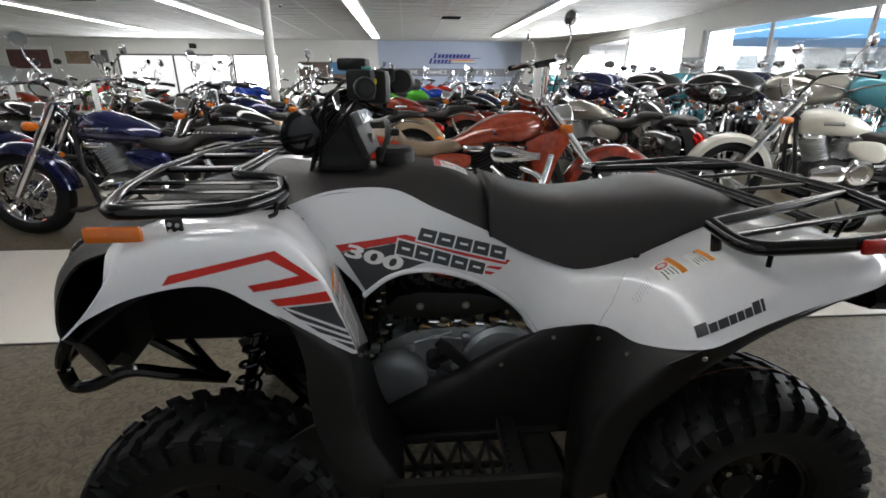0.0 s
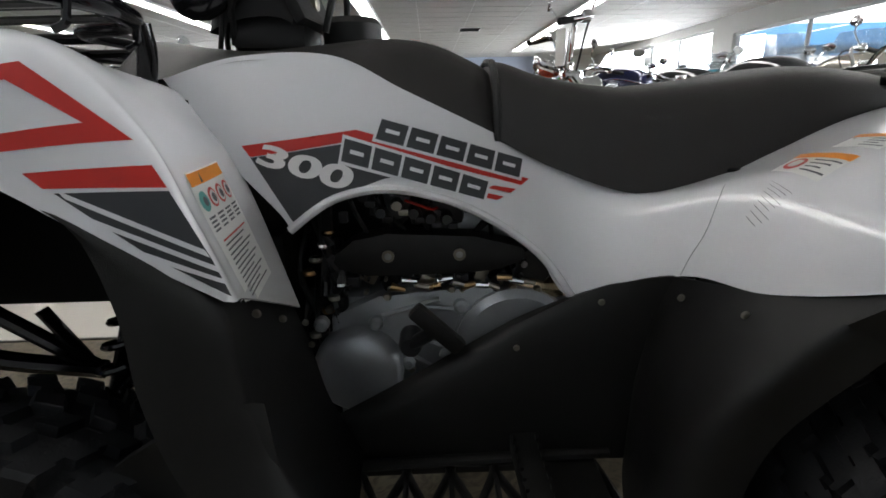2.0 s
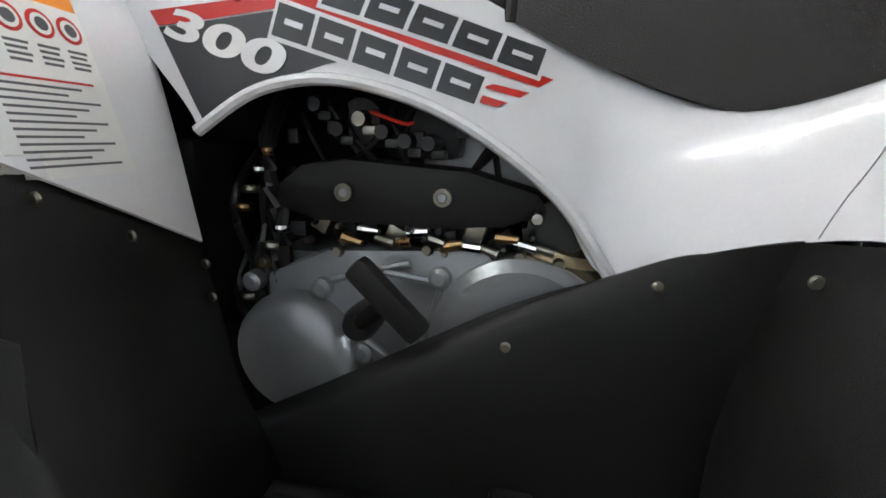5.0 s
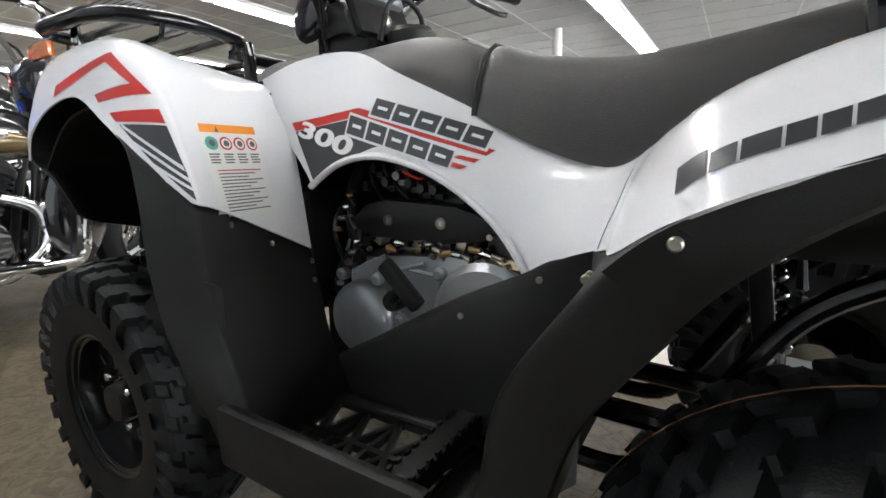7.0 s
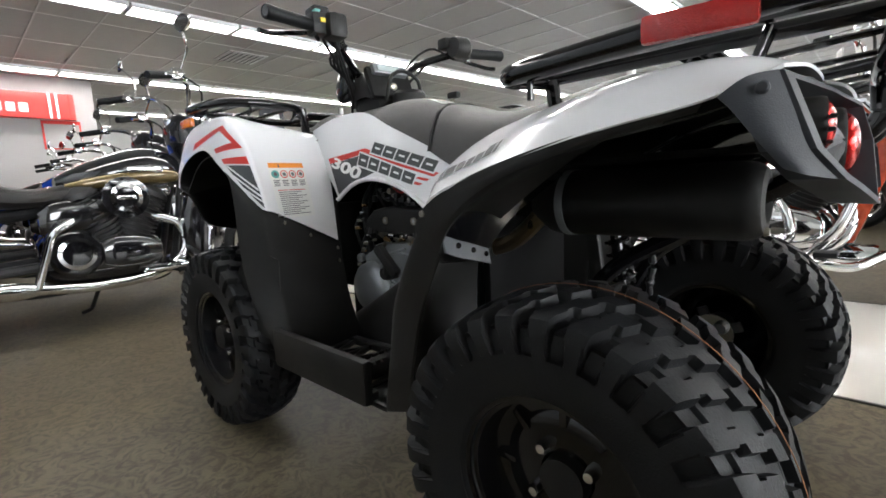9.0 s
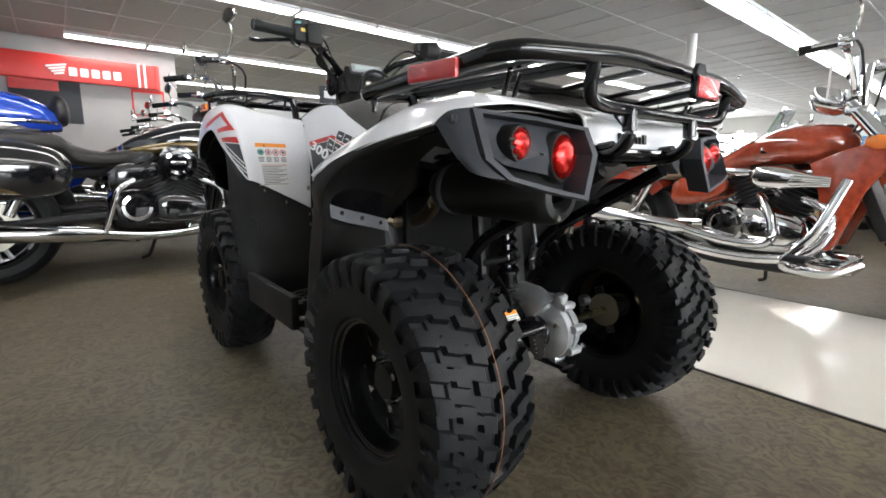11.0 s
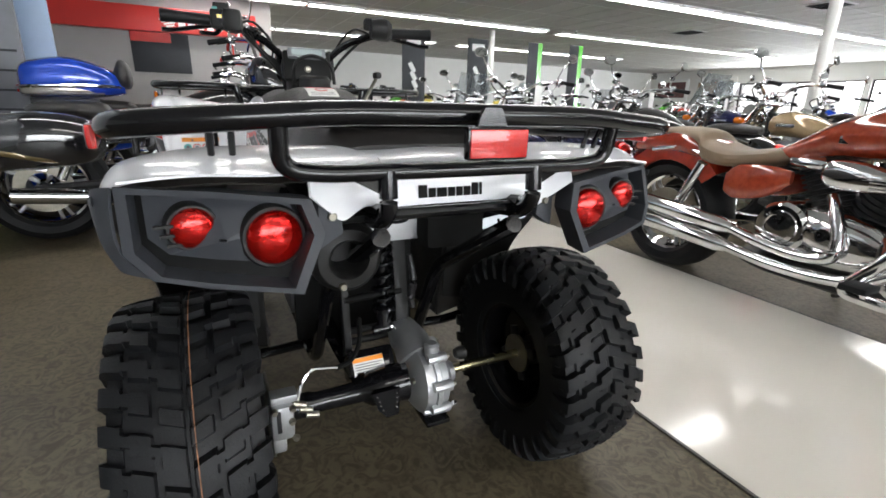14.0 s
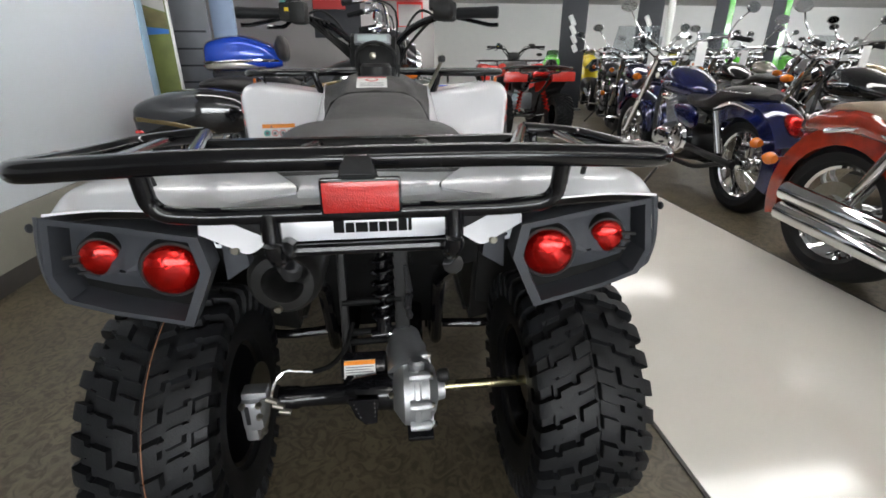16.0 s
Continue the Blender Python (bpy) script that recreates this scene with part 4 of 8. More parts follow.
for s in (-1, 1):
    part("rack_inner_rail", tube([(0.405, YC + s * 0.318, 0.851), (0.818, YC + s * 0.19, 0.880)], 0.0120, 12), M_paintblk, rear_rack)
    part("rack_slat", tube([(0.402, YC + s * 0.385, 0.845), (0.800, YC + s * 0.310, 0.872)], 0.011, 8, flat=0.5), M_paintblk, rear_rack)
    part("rack_post", tube([(0.415, s * 0.33, 0.845), (0.425, s * 0.33, 0.785)], 0.011), M_paintblk, rear_rack)
    part("rack_stud", tube([(0.45, s * 0.445, 0.838), (0.45, s * 0.445, 0.802)], 0.005), M_paintblk, rear_rack)
    for dy in (-0.013, 0.013):
        part("rack_bracket", tube([(0.695, s * 0.322 + dy, 0.858), (0.678, s * 0.322 + dy, 0.812)], 0.0045, 8), M_paintblk, rear_rack)
    part("bracket_foot", box((0.678, s * 0.322, 0.813), (0.03, 0.036, 0.008), 0.003), M_paintblk, rear_rack)
    part("side_reflector", box((0.655, YC + s * 0.459, 0.846), (0.105, 0.012, 0.030), 0.006, Matrix.Rotation(radians(s * -7), 4, "Z")), M_redrefl, rear_rack, "red side reflector")
part("rear_guard", tube(rounded([(0.806, YC - 0.258, 0.870), (0.796, YC - 0.258, 0.812), (0.790, YC - 0.20, 0.804), (0.790, YC + 0.20, 0.804), (0.796, YC + 0.258, 0.812), (0.806, YC + 0.258, 0.870)], 0.045, 7), 0.0115, 12), M_paintblk, rear_rack)
for s in (-1, 1):
    sy = YC + s * 0.120
    part("guard_strut", tube(rounded([(0.790, sy, 0.806), (0.794, sy, 0.752), (0.765, sy, 0.728), (0.66, sy, 0.718)], 0.030, 6), 0.0130, 12), M_paintblk, rear_rack)
    gs = part("guard_gusset", prism([(sy + s * 0.006, 0.806), (sy + s * 0.088, 0.802), (sy + s * 0.050, 0.795), (sy + s * 0.006, 0.772)], 0.786, 0.791, plane="yz"), M_paintblk, rear_rack)
    part("gusset_hole", lathe([(0.004, 0.0), (0.004, 0.0012)], (0.791, sy + s * 0.026, 0.797), "x", 10), M_label, gs)
part("guard_crossbar", tube([(0.742, YC - 0.120, 0.734), (0.742, YC + 0.120, 0.734)], 0.009), M_paintblk, rear_rack)
rf = part("rear_reflector", box((0.862, YC + 0.003, 0.846), (0.014, 0.092, 0.042), 0.005), M_paintblk, rear_rack)
part("reflector_face", box((0.8685, YC + 0.003, 0.846), (0.005, 0.086, 0.036), 0.002), M_redrefl, rf, "red rectangular rear reflector")
part("reflector_bracket", prism([(-0.030, 0.862), (0.018, 0.862), (0.012, 0.880), (0.006, 0.890), (-0.018, 0.890), (-0.024, 0.880)], 0.848, 0.856, plane="yz"), M_paintblk, rf)

# white tail panel; plain bars in place of the maker's name
TAIL_HALF = [(0.218, (0.690, 0.815), (0.748, 0.800), (0.766, 0.787), (0.771, 0.773)), (0.190, (0.690, 0.813), (0.738, 0.797), (0.750, 0.770), (0.749, 0.745)), (0.168, (0.690, 0.811), (0.728, 0.793), (0.739, 0.760), (0.739, 0.730)), (0.135, (0.690, 0.808), (0.718, 0.794), (0.730, 0.770), (0.732, 0.746)), (0.100, (0.690, 0.806), (0.714, 0.794), (0.726, 0.768), (0.728, 0.742)), (0.050, (0.690, 0.806), (0.713, 0.794), (0.725, 0.768), (0.727, 0.742))]
TAILP = [[(x, YC - y, z) for x, z in p] for y, *p in TAIL_HALF] + [[(x, YC + y, z) for x, z in p] for y, *p in TAIL_HALF[::-1]]
plate = part("tail_panel", skin(TAILP, 5, 5, 0.004), M_white, quad, "white tail panel with dark bars")

def bar_word(parent, place, widths, tall, gap, material, thick=0.0012):
    """A row of plain slanted bars; place(u, v) sets a point on the surface."""
    u = 0.0
    for w, h in zip(widths, tall):
        bm = bmesh.new()
        f = [(0, 0), (w, 0), (w, h), (0, h)]
        vs = [bm.verts.new(place(u + a, b)) for a, b in f]
        bm.faces.new(vs)
        bmesh.ops.triangulate(bm, faces=bm.faces[:])
        part("letter_bar", bm, material, parent)
        u += w + gap


KW = (0.86, 0.72, 1.0, 0.72, 0.66, 0.72, 0.72, 0.30)
KT = (1.0, 0.74, 0.74, 0.74, 0.74, 0.74, 1.0, 1.0)
ksum = sum(KW) + 7 * 0.10
bar_word(plate, lambda u, v: (0.7292 - v * 0.085, -0.0545 + u, 0.7530 + v), [w * 0.114 / ksum for w in KW], [0.0200 * t for t in KT], 0.0114 / ksum, M_liner)

# tail lamp housings
for s in (-1, 1):
    outer = [(0.724, 0.440, 0.790), (0.750, 0.330, 0.783), (0.774, 0.218, 0.771), (0.787, 0.204, 0.726), (0.797, 0.238, 0.649), (0.785, 0.345, 0.669), (0.773, 0.408, 0.684), (0.752, 0.437, 0.714)]
    ring0 = [Vector((x, YC + s * y, z)) for x, y, z in outer]
    ctr = sum(ring0, Vector()) / len(ring0)

    def inset(k, dx):
        return [ctr + (p - ctr) * k + Vector((dx, 0, 0)) for p in ring0]
    back = [ctr + (p - ctr) * 0.96 + Vector((-0.045, 0, 0)) for p in ring0]
    bez = grid_mesh([back, inset(0.99, -0.006), inset(0.985, 0.001), inset(0.87, 0.003), inset(0.85, -0.008), inset(0.84, -0.040)], close_v=True)
    hs = part("tail_lamp_housing", bez, M_grey, quad, "dark grey angular tail lamp housing", 25)
    part("recess", grid_mesh([inset(0.845, -0.038), inset(0.02, -0.038)], close_v=True), M_liner, hs)
    panel = [ctr + Vector((0, 0, 0.008)) + Vector(((p.x - ctr.x) * 0.74 - 0.027, (p.y - ctr.y) * 0.76, (p.z - ctr.z) * (0.62 if p.z < ctr.z else 0.74))) for p in ring0]
    part("lamp_panel", thicken(grid_mesh([panel, [ctr + (p - ctr) * 0.05 + Vector((0.0, 0, 0)) for p in panel]], close_v=True), 0.003), M_grey, hs)
    nrm_rot = Matrix.Rotation(radians(s * -9), 4, "Z")
    for k in range(3):
        part("fin", box((0.741, YC + s * 0.318, 0.745 - 0.012 * k), (0.006, 0.170 - 0.012 * k, 0.004), 0.001, Matrix.Rotation(radians(s * -14), 4, "Z")), M_black, hs)
    for y, z, r, x in ((0.360, 0.739, 0.0260, 0.746), (0.267, 0.721, 0.0365, 0.756)):
        place = Matrix.Translation((x, YC + s * y, z)) @ nrm_rot
        lamp = dome((0, 0, 0), r, r * 0.60, "x", 28, 7)
        bmesh.ops.transform(lamp, matrix=place, verts=lamp.verts)
        part("tail_lamp", lamp, M_redlens, hs, "round red tail lamp lens")
        rim = lathe([(r * 1.17, -0.022), (r * 1.17, 0.002), (r * 1.10, 0.006), (r * 0.99, 0.006), (r * 0.98, -0.006)], (0, 0, 0), "x", 28)
        bmesh.ops.transform(rim, matrix=place, verts=rim.verts)
        part("lamp_ring", rim, M_black, hs)
    side = skin([[(x, YC + s * y, z) for x, y, z in r] for r in ([(0.678, 0.472, 0.768), (0.700, 0.464, 0.784), (0.722, 0.443, 0.789)], [(0.690, 0.470, 0.754), (0.712, 0.463, 0.752), (0.736, 0.444, 0.750)], [(0.712, 0.462, 0.722), (0.730, 0.455, 0.716), (0.748, 0.438, 0.714)], [(0.730, 0.448, 0.697), (0.748, 0.438, 0.690), (0.768, 0.408, 0.685)])], 4, 4, 0.004)
    part("mudguard_tip", side, M_grey, quad)
    part("guard_bolt", bolt((0.713, YC + s * 0.462, 0.772), 0.0065, s * 0.004), M_grey, quad)
    part("lamp_bolt", bolt((0.742, YC + s * 0.186, 0.738), 0.0070, 0.005, "x"), M_steel, quad)
    part("lamp_arm", prism([(YC + s * 0.205, 0.760), (YC + s * 0.172, 0.735), (YC + s * 0.170, 0.712), (YC + s * 0.205, 0.690)], 0.715, 0.741, 0.003, "yz"), M_grey, quad)

# muffler, shock, axle, final drive
mf = part("muffler", lathe([(0.030, 0.28), (0.058, 0.32), (0.062, 0.34), (0.062, 0.648), (0.058, 0.664), (0.050, 0.674), (0.034, 0.677), (0.028, 0.668), (0.026, 0.60)], (0, -0.152, 0.648), "x", 32), M_black, quad, "black exhaust muffler")
part("muffler_bolt", bolt((0.674, -0.164, 0.603), 0.0075, 0.007, "x"), M_steel, mf)
part("muffler_clamp", lathe([(0.0635, 0.350), (0.0635, 0.366)], (0, -0.152, 0.648), "x", 32), M_alupaint, mf)
lb_ = part("control_box", box((0.452, 0.006, 0.643), (0.012, 0.150, 0.078), 0.006), M_alu, quad, "bare metal control box")
part("box_lead", tube(spline([(0.46, -0.03, 0.665), (0.468, -0.005, 0.650), (0.468, 0.030, 0.652), (0.46, 0.05, 0.672)], 5), 0.0035, 6), M_liner, lb_)
INNER = [[(x, y + 0.010, z - 0.012) for x, y, z in sec] for sec in BODY[8:]]
both("fender_liner", skin(INNER, 5, 5, 0.002), mat("glossy_black_liner", (0.020, 0.018, 0.016), 0.28, var=0.3, scale=25, bump=0.1, bscale=300, spec=0.6), quad)
SPLASH = [
    [(0.400, -0.492, 0.700), (0.400, -0.400, 0.735), (0.380, -0.300, 0.718), (0.360, -0.200, 0.705)],
    [(0.335, -0.485, 0.655), (0.325, -0.430, 0.660), (0.300, -0.340, 0.640), (0.280, -0.250, 0.630)],
    [(0.296, -0.470, 0.618), (0.288, -0.430, 0.604), (0.268, -0.360, 0.586), (0.247, -0.292, 0.568)],
]
both("splash_liner", skin(SPLASH, 5, 5, 0.003), M_paintblk, quad)
both("liner_flange", skin([[(x + 0.004, y, z + 0.002) for x, y, z in SPLASH[2]], [(x + 0.010, y, z - 0.028) for x, y, z in SPLASH[2]]], 4, 5, 0.003), M_alupaint, quad)
for s in (-1, 1):
    for q in (0.25, 0.55, 0.85):
        part("flange_bolt", bolt((0.318 - 0.071 * q + 0.012, s * (0.500 - 0.208 * q), 0.613 - 0.057 * q), 0.005, 0.004, "x"), M_paintblk, quad)
shock = part("shock_absorber", rod((0.405, 0.0, 0.372), (0.365, 0.004, 0.660), 0.013), M_paintblk, quad)
hel = [(0.402 - 0.035 * t + 0.024 * math.cos(t * 50), 0.001 + 0.003 * t + 0.024 * math.sin(t * 50), 0.425 + 0.215 * t) for t in (k / 180 for k in range(181))]
part("spring", tube(hel, 0.0048, 8), M_paintblk, shock)
part("shock_body", rod((0.405, 0.0, 0.380), (0.399, 0.0, 0.430), 0.019), M_paintblk, shock)
part("shock_cup", lathe([(0.028, 0.0), (0.028, 0.008), (0.018, 0.014)], (0.400, 0.0, 0.418), "z", 20), M_paintblk, shock)
part("shock_eye", rod((0.408, -0.030, 0.370), (0.408, 0.014, 0.374), 0.012), M_paintblk, shock)
part("shock_nut", bolt((0.414, 0.012, 0.376), 0.007, 0.008), M_chrome, shock)
AZ = 0.274
part("axle_tube", lathe([(0.026, -0.240), (0.026, -0.20), (0.022, -0.19), (0.024, -0.09), (0.038, -0.07), (0.044, -0.02), (0.044, 0.03)], (AX_R, 0, AZ), "y", 24), M_paintblk, quad)
fd = part("final_drive", lathe([(0.040, 0.015), (0.066, 0.032), (0.076, 0.040), (0.076, 0.062), (0.081, 0.064), (0.081, 0.074), (0.076, 0.078), (0.072, 0.096), (0.050, 0.112), (0.028, 0.118), (0.024, 0.135)], (AX_R + 0.006, 0, AZ), "y", 32), M_alu, quad, "cast aluminium final drive case")
for k in range(8):
    q = 2 * math.pi * k / 8 + 0.25
    cx, cz = AX_R + 0.006 + 0.082 * math.cos(q), AZ + 0.082 * math.sin(q)
    part("case_lug", lathe([(0.011, 0.052), (0.012, 0.060), (0.012, 0.092), (0.009, 0.098)], (cx, 0, cz), "y", 10), M_alu, fd)
    part("case_bolt", bolt((cx, 0.098, cz), 0.0060, 0.008), M_steel, fd)
for k in range(6):
    q = 2 * math.pi * k / 6
    part("case_rib", box((AX_R + 0.006 + 0.050 * math.cos(q), 0.100, AZ + 0.050 * math.sin(q)), (0.045, 0.012, 0.007), 0.002, Matrix.Rotation(-q, 4, "Y")), M_alu, fd)
part("pinion_case", tube([(AX_R - 0.01, 0.055, AZ + 0.045), (AX_R - 0.05, 0.050, AZ + 0.070), (AX_R - 0.10, 0.048, AZ + 0.078)], [0.050, 0.044, 0.038], 18), M_alu, fd)
part("pinion_flange", lathe([(0.044, -0.006), (0.047, 0.0), (0.047, 0.012), (0.040, 0.016)], (AX_R - 0.055, 0.050, AZ + 0.066), "z", 20), M_alu, fd)
part("case_boss", lathe([(0.016, 0.0), (0.018, 0.030), (0.012, 0.036)], (AX_R + 0.030, 0.070, AZ + 0.066), "z", 14), M_alu, fd)
part("drain_bolt", bolt((AX_R + 0.057, 0.012, AZ + 0.034), 0.0065, 0.010, "x"), M_steel, fd)
part("drain_bolt", bolt((AX_R + 0.080, 0.105, AZ - 0.034), 0.0065, 0.010, "x"), M_chrome, fd)
part("filler_cap", lathe([(0.011, 0.0), (0.015, 0.008), (0.015, 0.022), (0.010, 0.026)], (AX_R + 0.065, 0.112, AZ + 0.082), "y", 14), M_black, fd)
part("skid_guard", box((AX_R + 0.018, 0.075, AZ - 0.090), (0.10, 0.060, 0.012), 0.004), M_paintblk, fd)
part("axle_shaft", lathe([(0.0115, 0.125), (0.0115, 0.355)], (AX_R, 0, AZ), "y", 18), M_zinc, quad, "yellow zinc plated axle shaft")
part("axle_hub", lathe([(0.050, 0.330), (0.050, 0.338), (0.024, 0.345), (0.024, 0.375)], (AX_R, 0, AZ), "y", 20), M_steel, quad)
for k in range(4):
    q = k * math.pi / 2 + 0.4
    part("hub_arm", box((AX_R + 0.045 * math.cos(q), 0.338, AZ + 0.045 * math.sin(q)), (0.055, 0.012, 0.026), 0.004, Matrix.Rotation(-q, 4, "Y")), M_engine, quad)
part("skid_plate", prism([(-0.082, 0.300), (-0.018, 0.300), (-0.022, 0.234), (-0.048, 0.232), (-0.068, 0.255)], 0.548, 0.556, 0.0, "yz"), M_paintblk, quad)
for k in range(4):
    for y in (-0.070 + 0.004 * k, -0.026):
        part("skid_bolt", bolt((0.556, y, 0.290 - 0.012 * k), 0.0022, 0.002, "x"), M_chrome, quad)
tiltl = Matrix.Rotation(radians(-41), 4, "Y")
part("swing_box", box((0.430, -0.050, 0.300), (0.075, 0.110, 0.060), 0.010, tiltl), M_paintblk, quad)
sl = part("swing_label", box((0.4655, -0.060, 0.3155), (0.002, 0.072, 0.042), 0, tiltl), M_label, quad, "small white instruction label")
def on_label(a0, a1, b0, b1, lift):
    c, w = Vector((0, -0.060 + (a0 + a1) / 2 * 0.072, 0)), (a1 - a0) * 0.072
    m = Matrix.Translation((0.4655, 0, 0.3155)) @ tiltl
    bm = box((lift, c.y, (b0 + b1) / 2 * 0.042), (0.001, w, (b1 - b0) * 0.042))
    bmesh.ops.transform(bm, matrix=m, verts=bm.verts)
    return bm
part("label_band", on_label(-0.5, 0.5, 0.24, 0.48, 0.0014), M_orange, sl)
for k in range(4):
    part("print_line", on_label(-0.44, 0.44 - 0.1 * (k % 2), 0.10 - 0.14 * k, 0.14 - 0.14 * k, 0.0014), M_ink, sl)
for s in (-1, 1):
    part("swing_arm", tube(rounded([(0.12, s * 0.09, 0.30), (0.36, s * 0.085 - 0.01, 0.300), (AX_R, s * 0.070 - 0.01, 0.285)], 0.06), 0.020), M_paintblk, quad)
part("subframe_upright", box((0.385, -0.092, 0.46), (0.028, 0.018, 0.34), 0.005, Matrix.Rotation(radians(-8), 4, "Y")), M_black, quad)
part("subframe_upright", box((0.385, 0.045, 0.47), (0.028, 0.034, 0.32), 0.006, Matrix.Rotation(radians(-8), 4, "Y")), M_black, quad)
for z in (0.372, 0.345, 0.455):
    part("subframe_rung", rod((0.395, -0.095, z), (0.395, 0.045, z + 0.004), 0.009), M_liner, quad)
part("loom_end", tube(spline([(0.43, 0.055, 0.56), (0.436, 0.062, 0.50), (0.432, 0.058, 0.455), (0.430, 0.064, 0.425)], 4), [0.006, 0.006, 0.007, 0.007, 0.009, 0.010, 0.008, 0.008, 0.010, 0.006, 0.007, 0.008, 0.005], 8), M_engine, quad)
cal = part("brake_caliper", box((0.575, -0.268, 0.318), (0.060, 0.042, 0.072), 0.010), M_alu, quad)
part("caliper_foot", box((0.580, -0.276, 0.270), (0.040, 0.026, 0.036), 0.008), M_alu, cal)
part("caliper_ear", box((0.575, -0.262, 0.360), (0.034, 0.050, 0.016), 0.005), M_alu, cal)
for y, z in ((-0.282, 0.350), (-0.250, 0.350), (-0.252, 0.322), (-0.247, 0.285)):
    part("caliper_bolt", bolt((0.604, y, z), 0.0065, 0.010, "x"), M_steel, cal)
part("caliper_slot", box((0.606, -0.275, 0.325), (0.003, 0.008, 0.045), 0.001), M_engine, cal)
for k in range(3):
    part("brake_fitting", rod((0.575, -0.245 + 0.012 * k, 0.338 - 0.016 * k), (0.578, -0.222 + 0.012 * k, 0.330 - 0.014 * k), 0.0065), M_steel, cal)
part("brake_pipe", tube(spline([(0.57, -0.237, 0.330), (0.565, -0.226, 0.368), (0.555, -0.206, 0.388), (0.55, -0.180, 0.384), (0.545, -0.151, 0.376)], 5), 0.0035, 6), M_chrome, quad)
part("brake_hose", tube(spline([(0.545, -0.151, 0.376), (0.52, -0.115, 0.372), (0.48, -0.085, 0.388), (0.43, -0.07, 0.42)], 5), 0.0055, 8), M_liner, quad)
part("brake_disc", lathe([(0.085, -0.285), (0.085, -0.281), (0.03, -0.281), (0.03, -0.285)], (AX_R, 0, AZ), "y", 28), M_steel, quad)
part("rear_bulkhead", box((0.150, 0, 0.43), (0.02, 0.34, 0.36), 0.004), M_liner, quad)
part("rear_inner_guard", box((0.52, 0, 0.725), (0.40, 0.40, 0.012), 0.004), M_liner, quad)
part("battery_box", box((0.40, 0.135, 0.660), (0.22, 0.15, 0.15), 0.030), M_liner, quad)
part("wiring", tube(spline([(0.66, -0.06, 0.74), (0.68, -0.02, 0.712), (0.68, 0.04, 0.715), (0.66, 0.09, 0.74)], 5), 0.005, 6), M_liner, quad)

# engine seen through the side opening
eng = part("engine_case", join(box((-0.10, 0, 0.42), (0.42, 0.30, 0.22), 0.03), box((-0.05, 0, 0.60), (0.16, 0.2, 0.2), 0.02)), M_alupaint, quad, "silver engine case")
part("stator_cover", lathe([(0.076, -0.150), (0.076, -0.180), (0.073, -0.194), (0.063, -0.204), (0.040, -0.209), (0.01, -0.211)], (-0.258, 0, 0.408), "y", 40), M_alupaint, eng)
part("clutch_cover", lathe([(0.100, -0.150), (0.100, -0.182), (0.088, -0.192), (0.030, -0.194)], (0.005, 0, 0.445), "y", 36), M_alupaint, eng)
part("case_cover", prism([(-0.30, 0.30), (-0.30, 0.50), (-0.22, 0.535), (-0.05, 0.548), (0.06, 0.53), (0.10, 0.45), (0.08, 0.30)], -0.172, -0.14, 0.008), M_alupaint, eng)
part("starter_boss", lathe([(0.020, -0.17), (0.020, -0.205), (0.016, -0.215)], (-0.168, 0, 0.462), "y", 16), M_engine, eng)
for x, z in ((-0.205, 0.535), (-0.30, 0.515), (-0.10, 0.545), (0.0, 0.545), (0.04, 0.54), (-0.17, 0.40)):
    part("case_bolt", bolt((x, -0.172, z), 0.007, -0.008), M_steel, eng)
hd = box((0, 0, 0), (0.100, 0.022, 0.028), 0.008, Matrix.Rotation(radians(44), 4, "Y"))
bmesh.ops.translate(hd, vec=(-0.125, -0.235, 0.505), verts=hd.verts)
ph = part("pull_starter_handle", hd, M_black, quad, "black pull starter handle")
part("handle_stem", rod((-0.165, -0.205, 0.465), (-0.128, -0.232, 0.500), 0.011), M_black, ph)
duct = [(-0.300, 0.595), (-0.255, 0.630), (-0.200, 0.640), (-0.060, 0.632), (0.015, 0.612), (0.030, 0.590), (-0.020, 0.572), (-0.08, 0.566), (-0.235, 0.566), (-0.285, 0.580)]
dc = part("air_duct", prism(duct, -0.168, -0.115, 0.010), M_black, quad, "black plastic air duct")
for x in (-0.200, -0.086):
    part("duct_bolt", lathe([(0.010, -0.168), (0.010, -0.172), (0.006, -0.172), (0.006, -0.168)], (x, 0, 0.602), "y", 16), M_steel, dc)
    part("duct_bolt", bolt((x, -0.169, 0.602), 0.006, -0.003), M_alu, dc)
part("frame_bolt", bolt((0.015, -0.18, 0.588), 0.008, -0.008), M_chrome, quad)
part("carburettor", join(box((-0.12, -0.09, 0.675), (0.09, 0.08, 0.07), 0.012), lathe([(0.026, -0.14), (0.03, -0.09)], (-0.19, 0, 0.68), "y", 18)), M_engine, quad)
part("exhaust_header", tube(spline([(-0.02, -0.10, 0.56), (0.02, -0.15, 0.545), (0.08, -0.15, 0.535), (0.20, -0.14, 0.56), (0.31, -0.165, 0.64)], 6), 0.019), mat("heat_tinted_steel", (0.50, 0.40, 0.26), 0.3, metal=1.0, var=0.3), quad)
random.seed(5)
for k in range(9):
    x0, z0 = -0.27 + 0.034 * k, 0.655 + 0.02 * random.random()
    part("cable", tube(spline([(x0, -0.10, z0 + 0.08), (x0 + 0.03 * random.uniform(-1, 1), -0.15, z0 + 0.02), (x0 + 0.07 * random.uniform(-1, 1), -0.13, z0 - 0.05)], 4), 0.004, 6), M_black, quad)
for k in range(7):
    part("hose_clip", box((-0.27 + 0.05 * k, -0.145, 0.662 + 0.012 * (k % 3)), (0.014, 0.012, 0.018), 0.003), M_engine, quad)
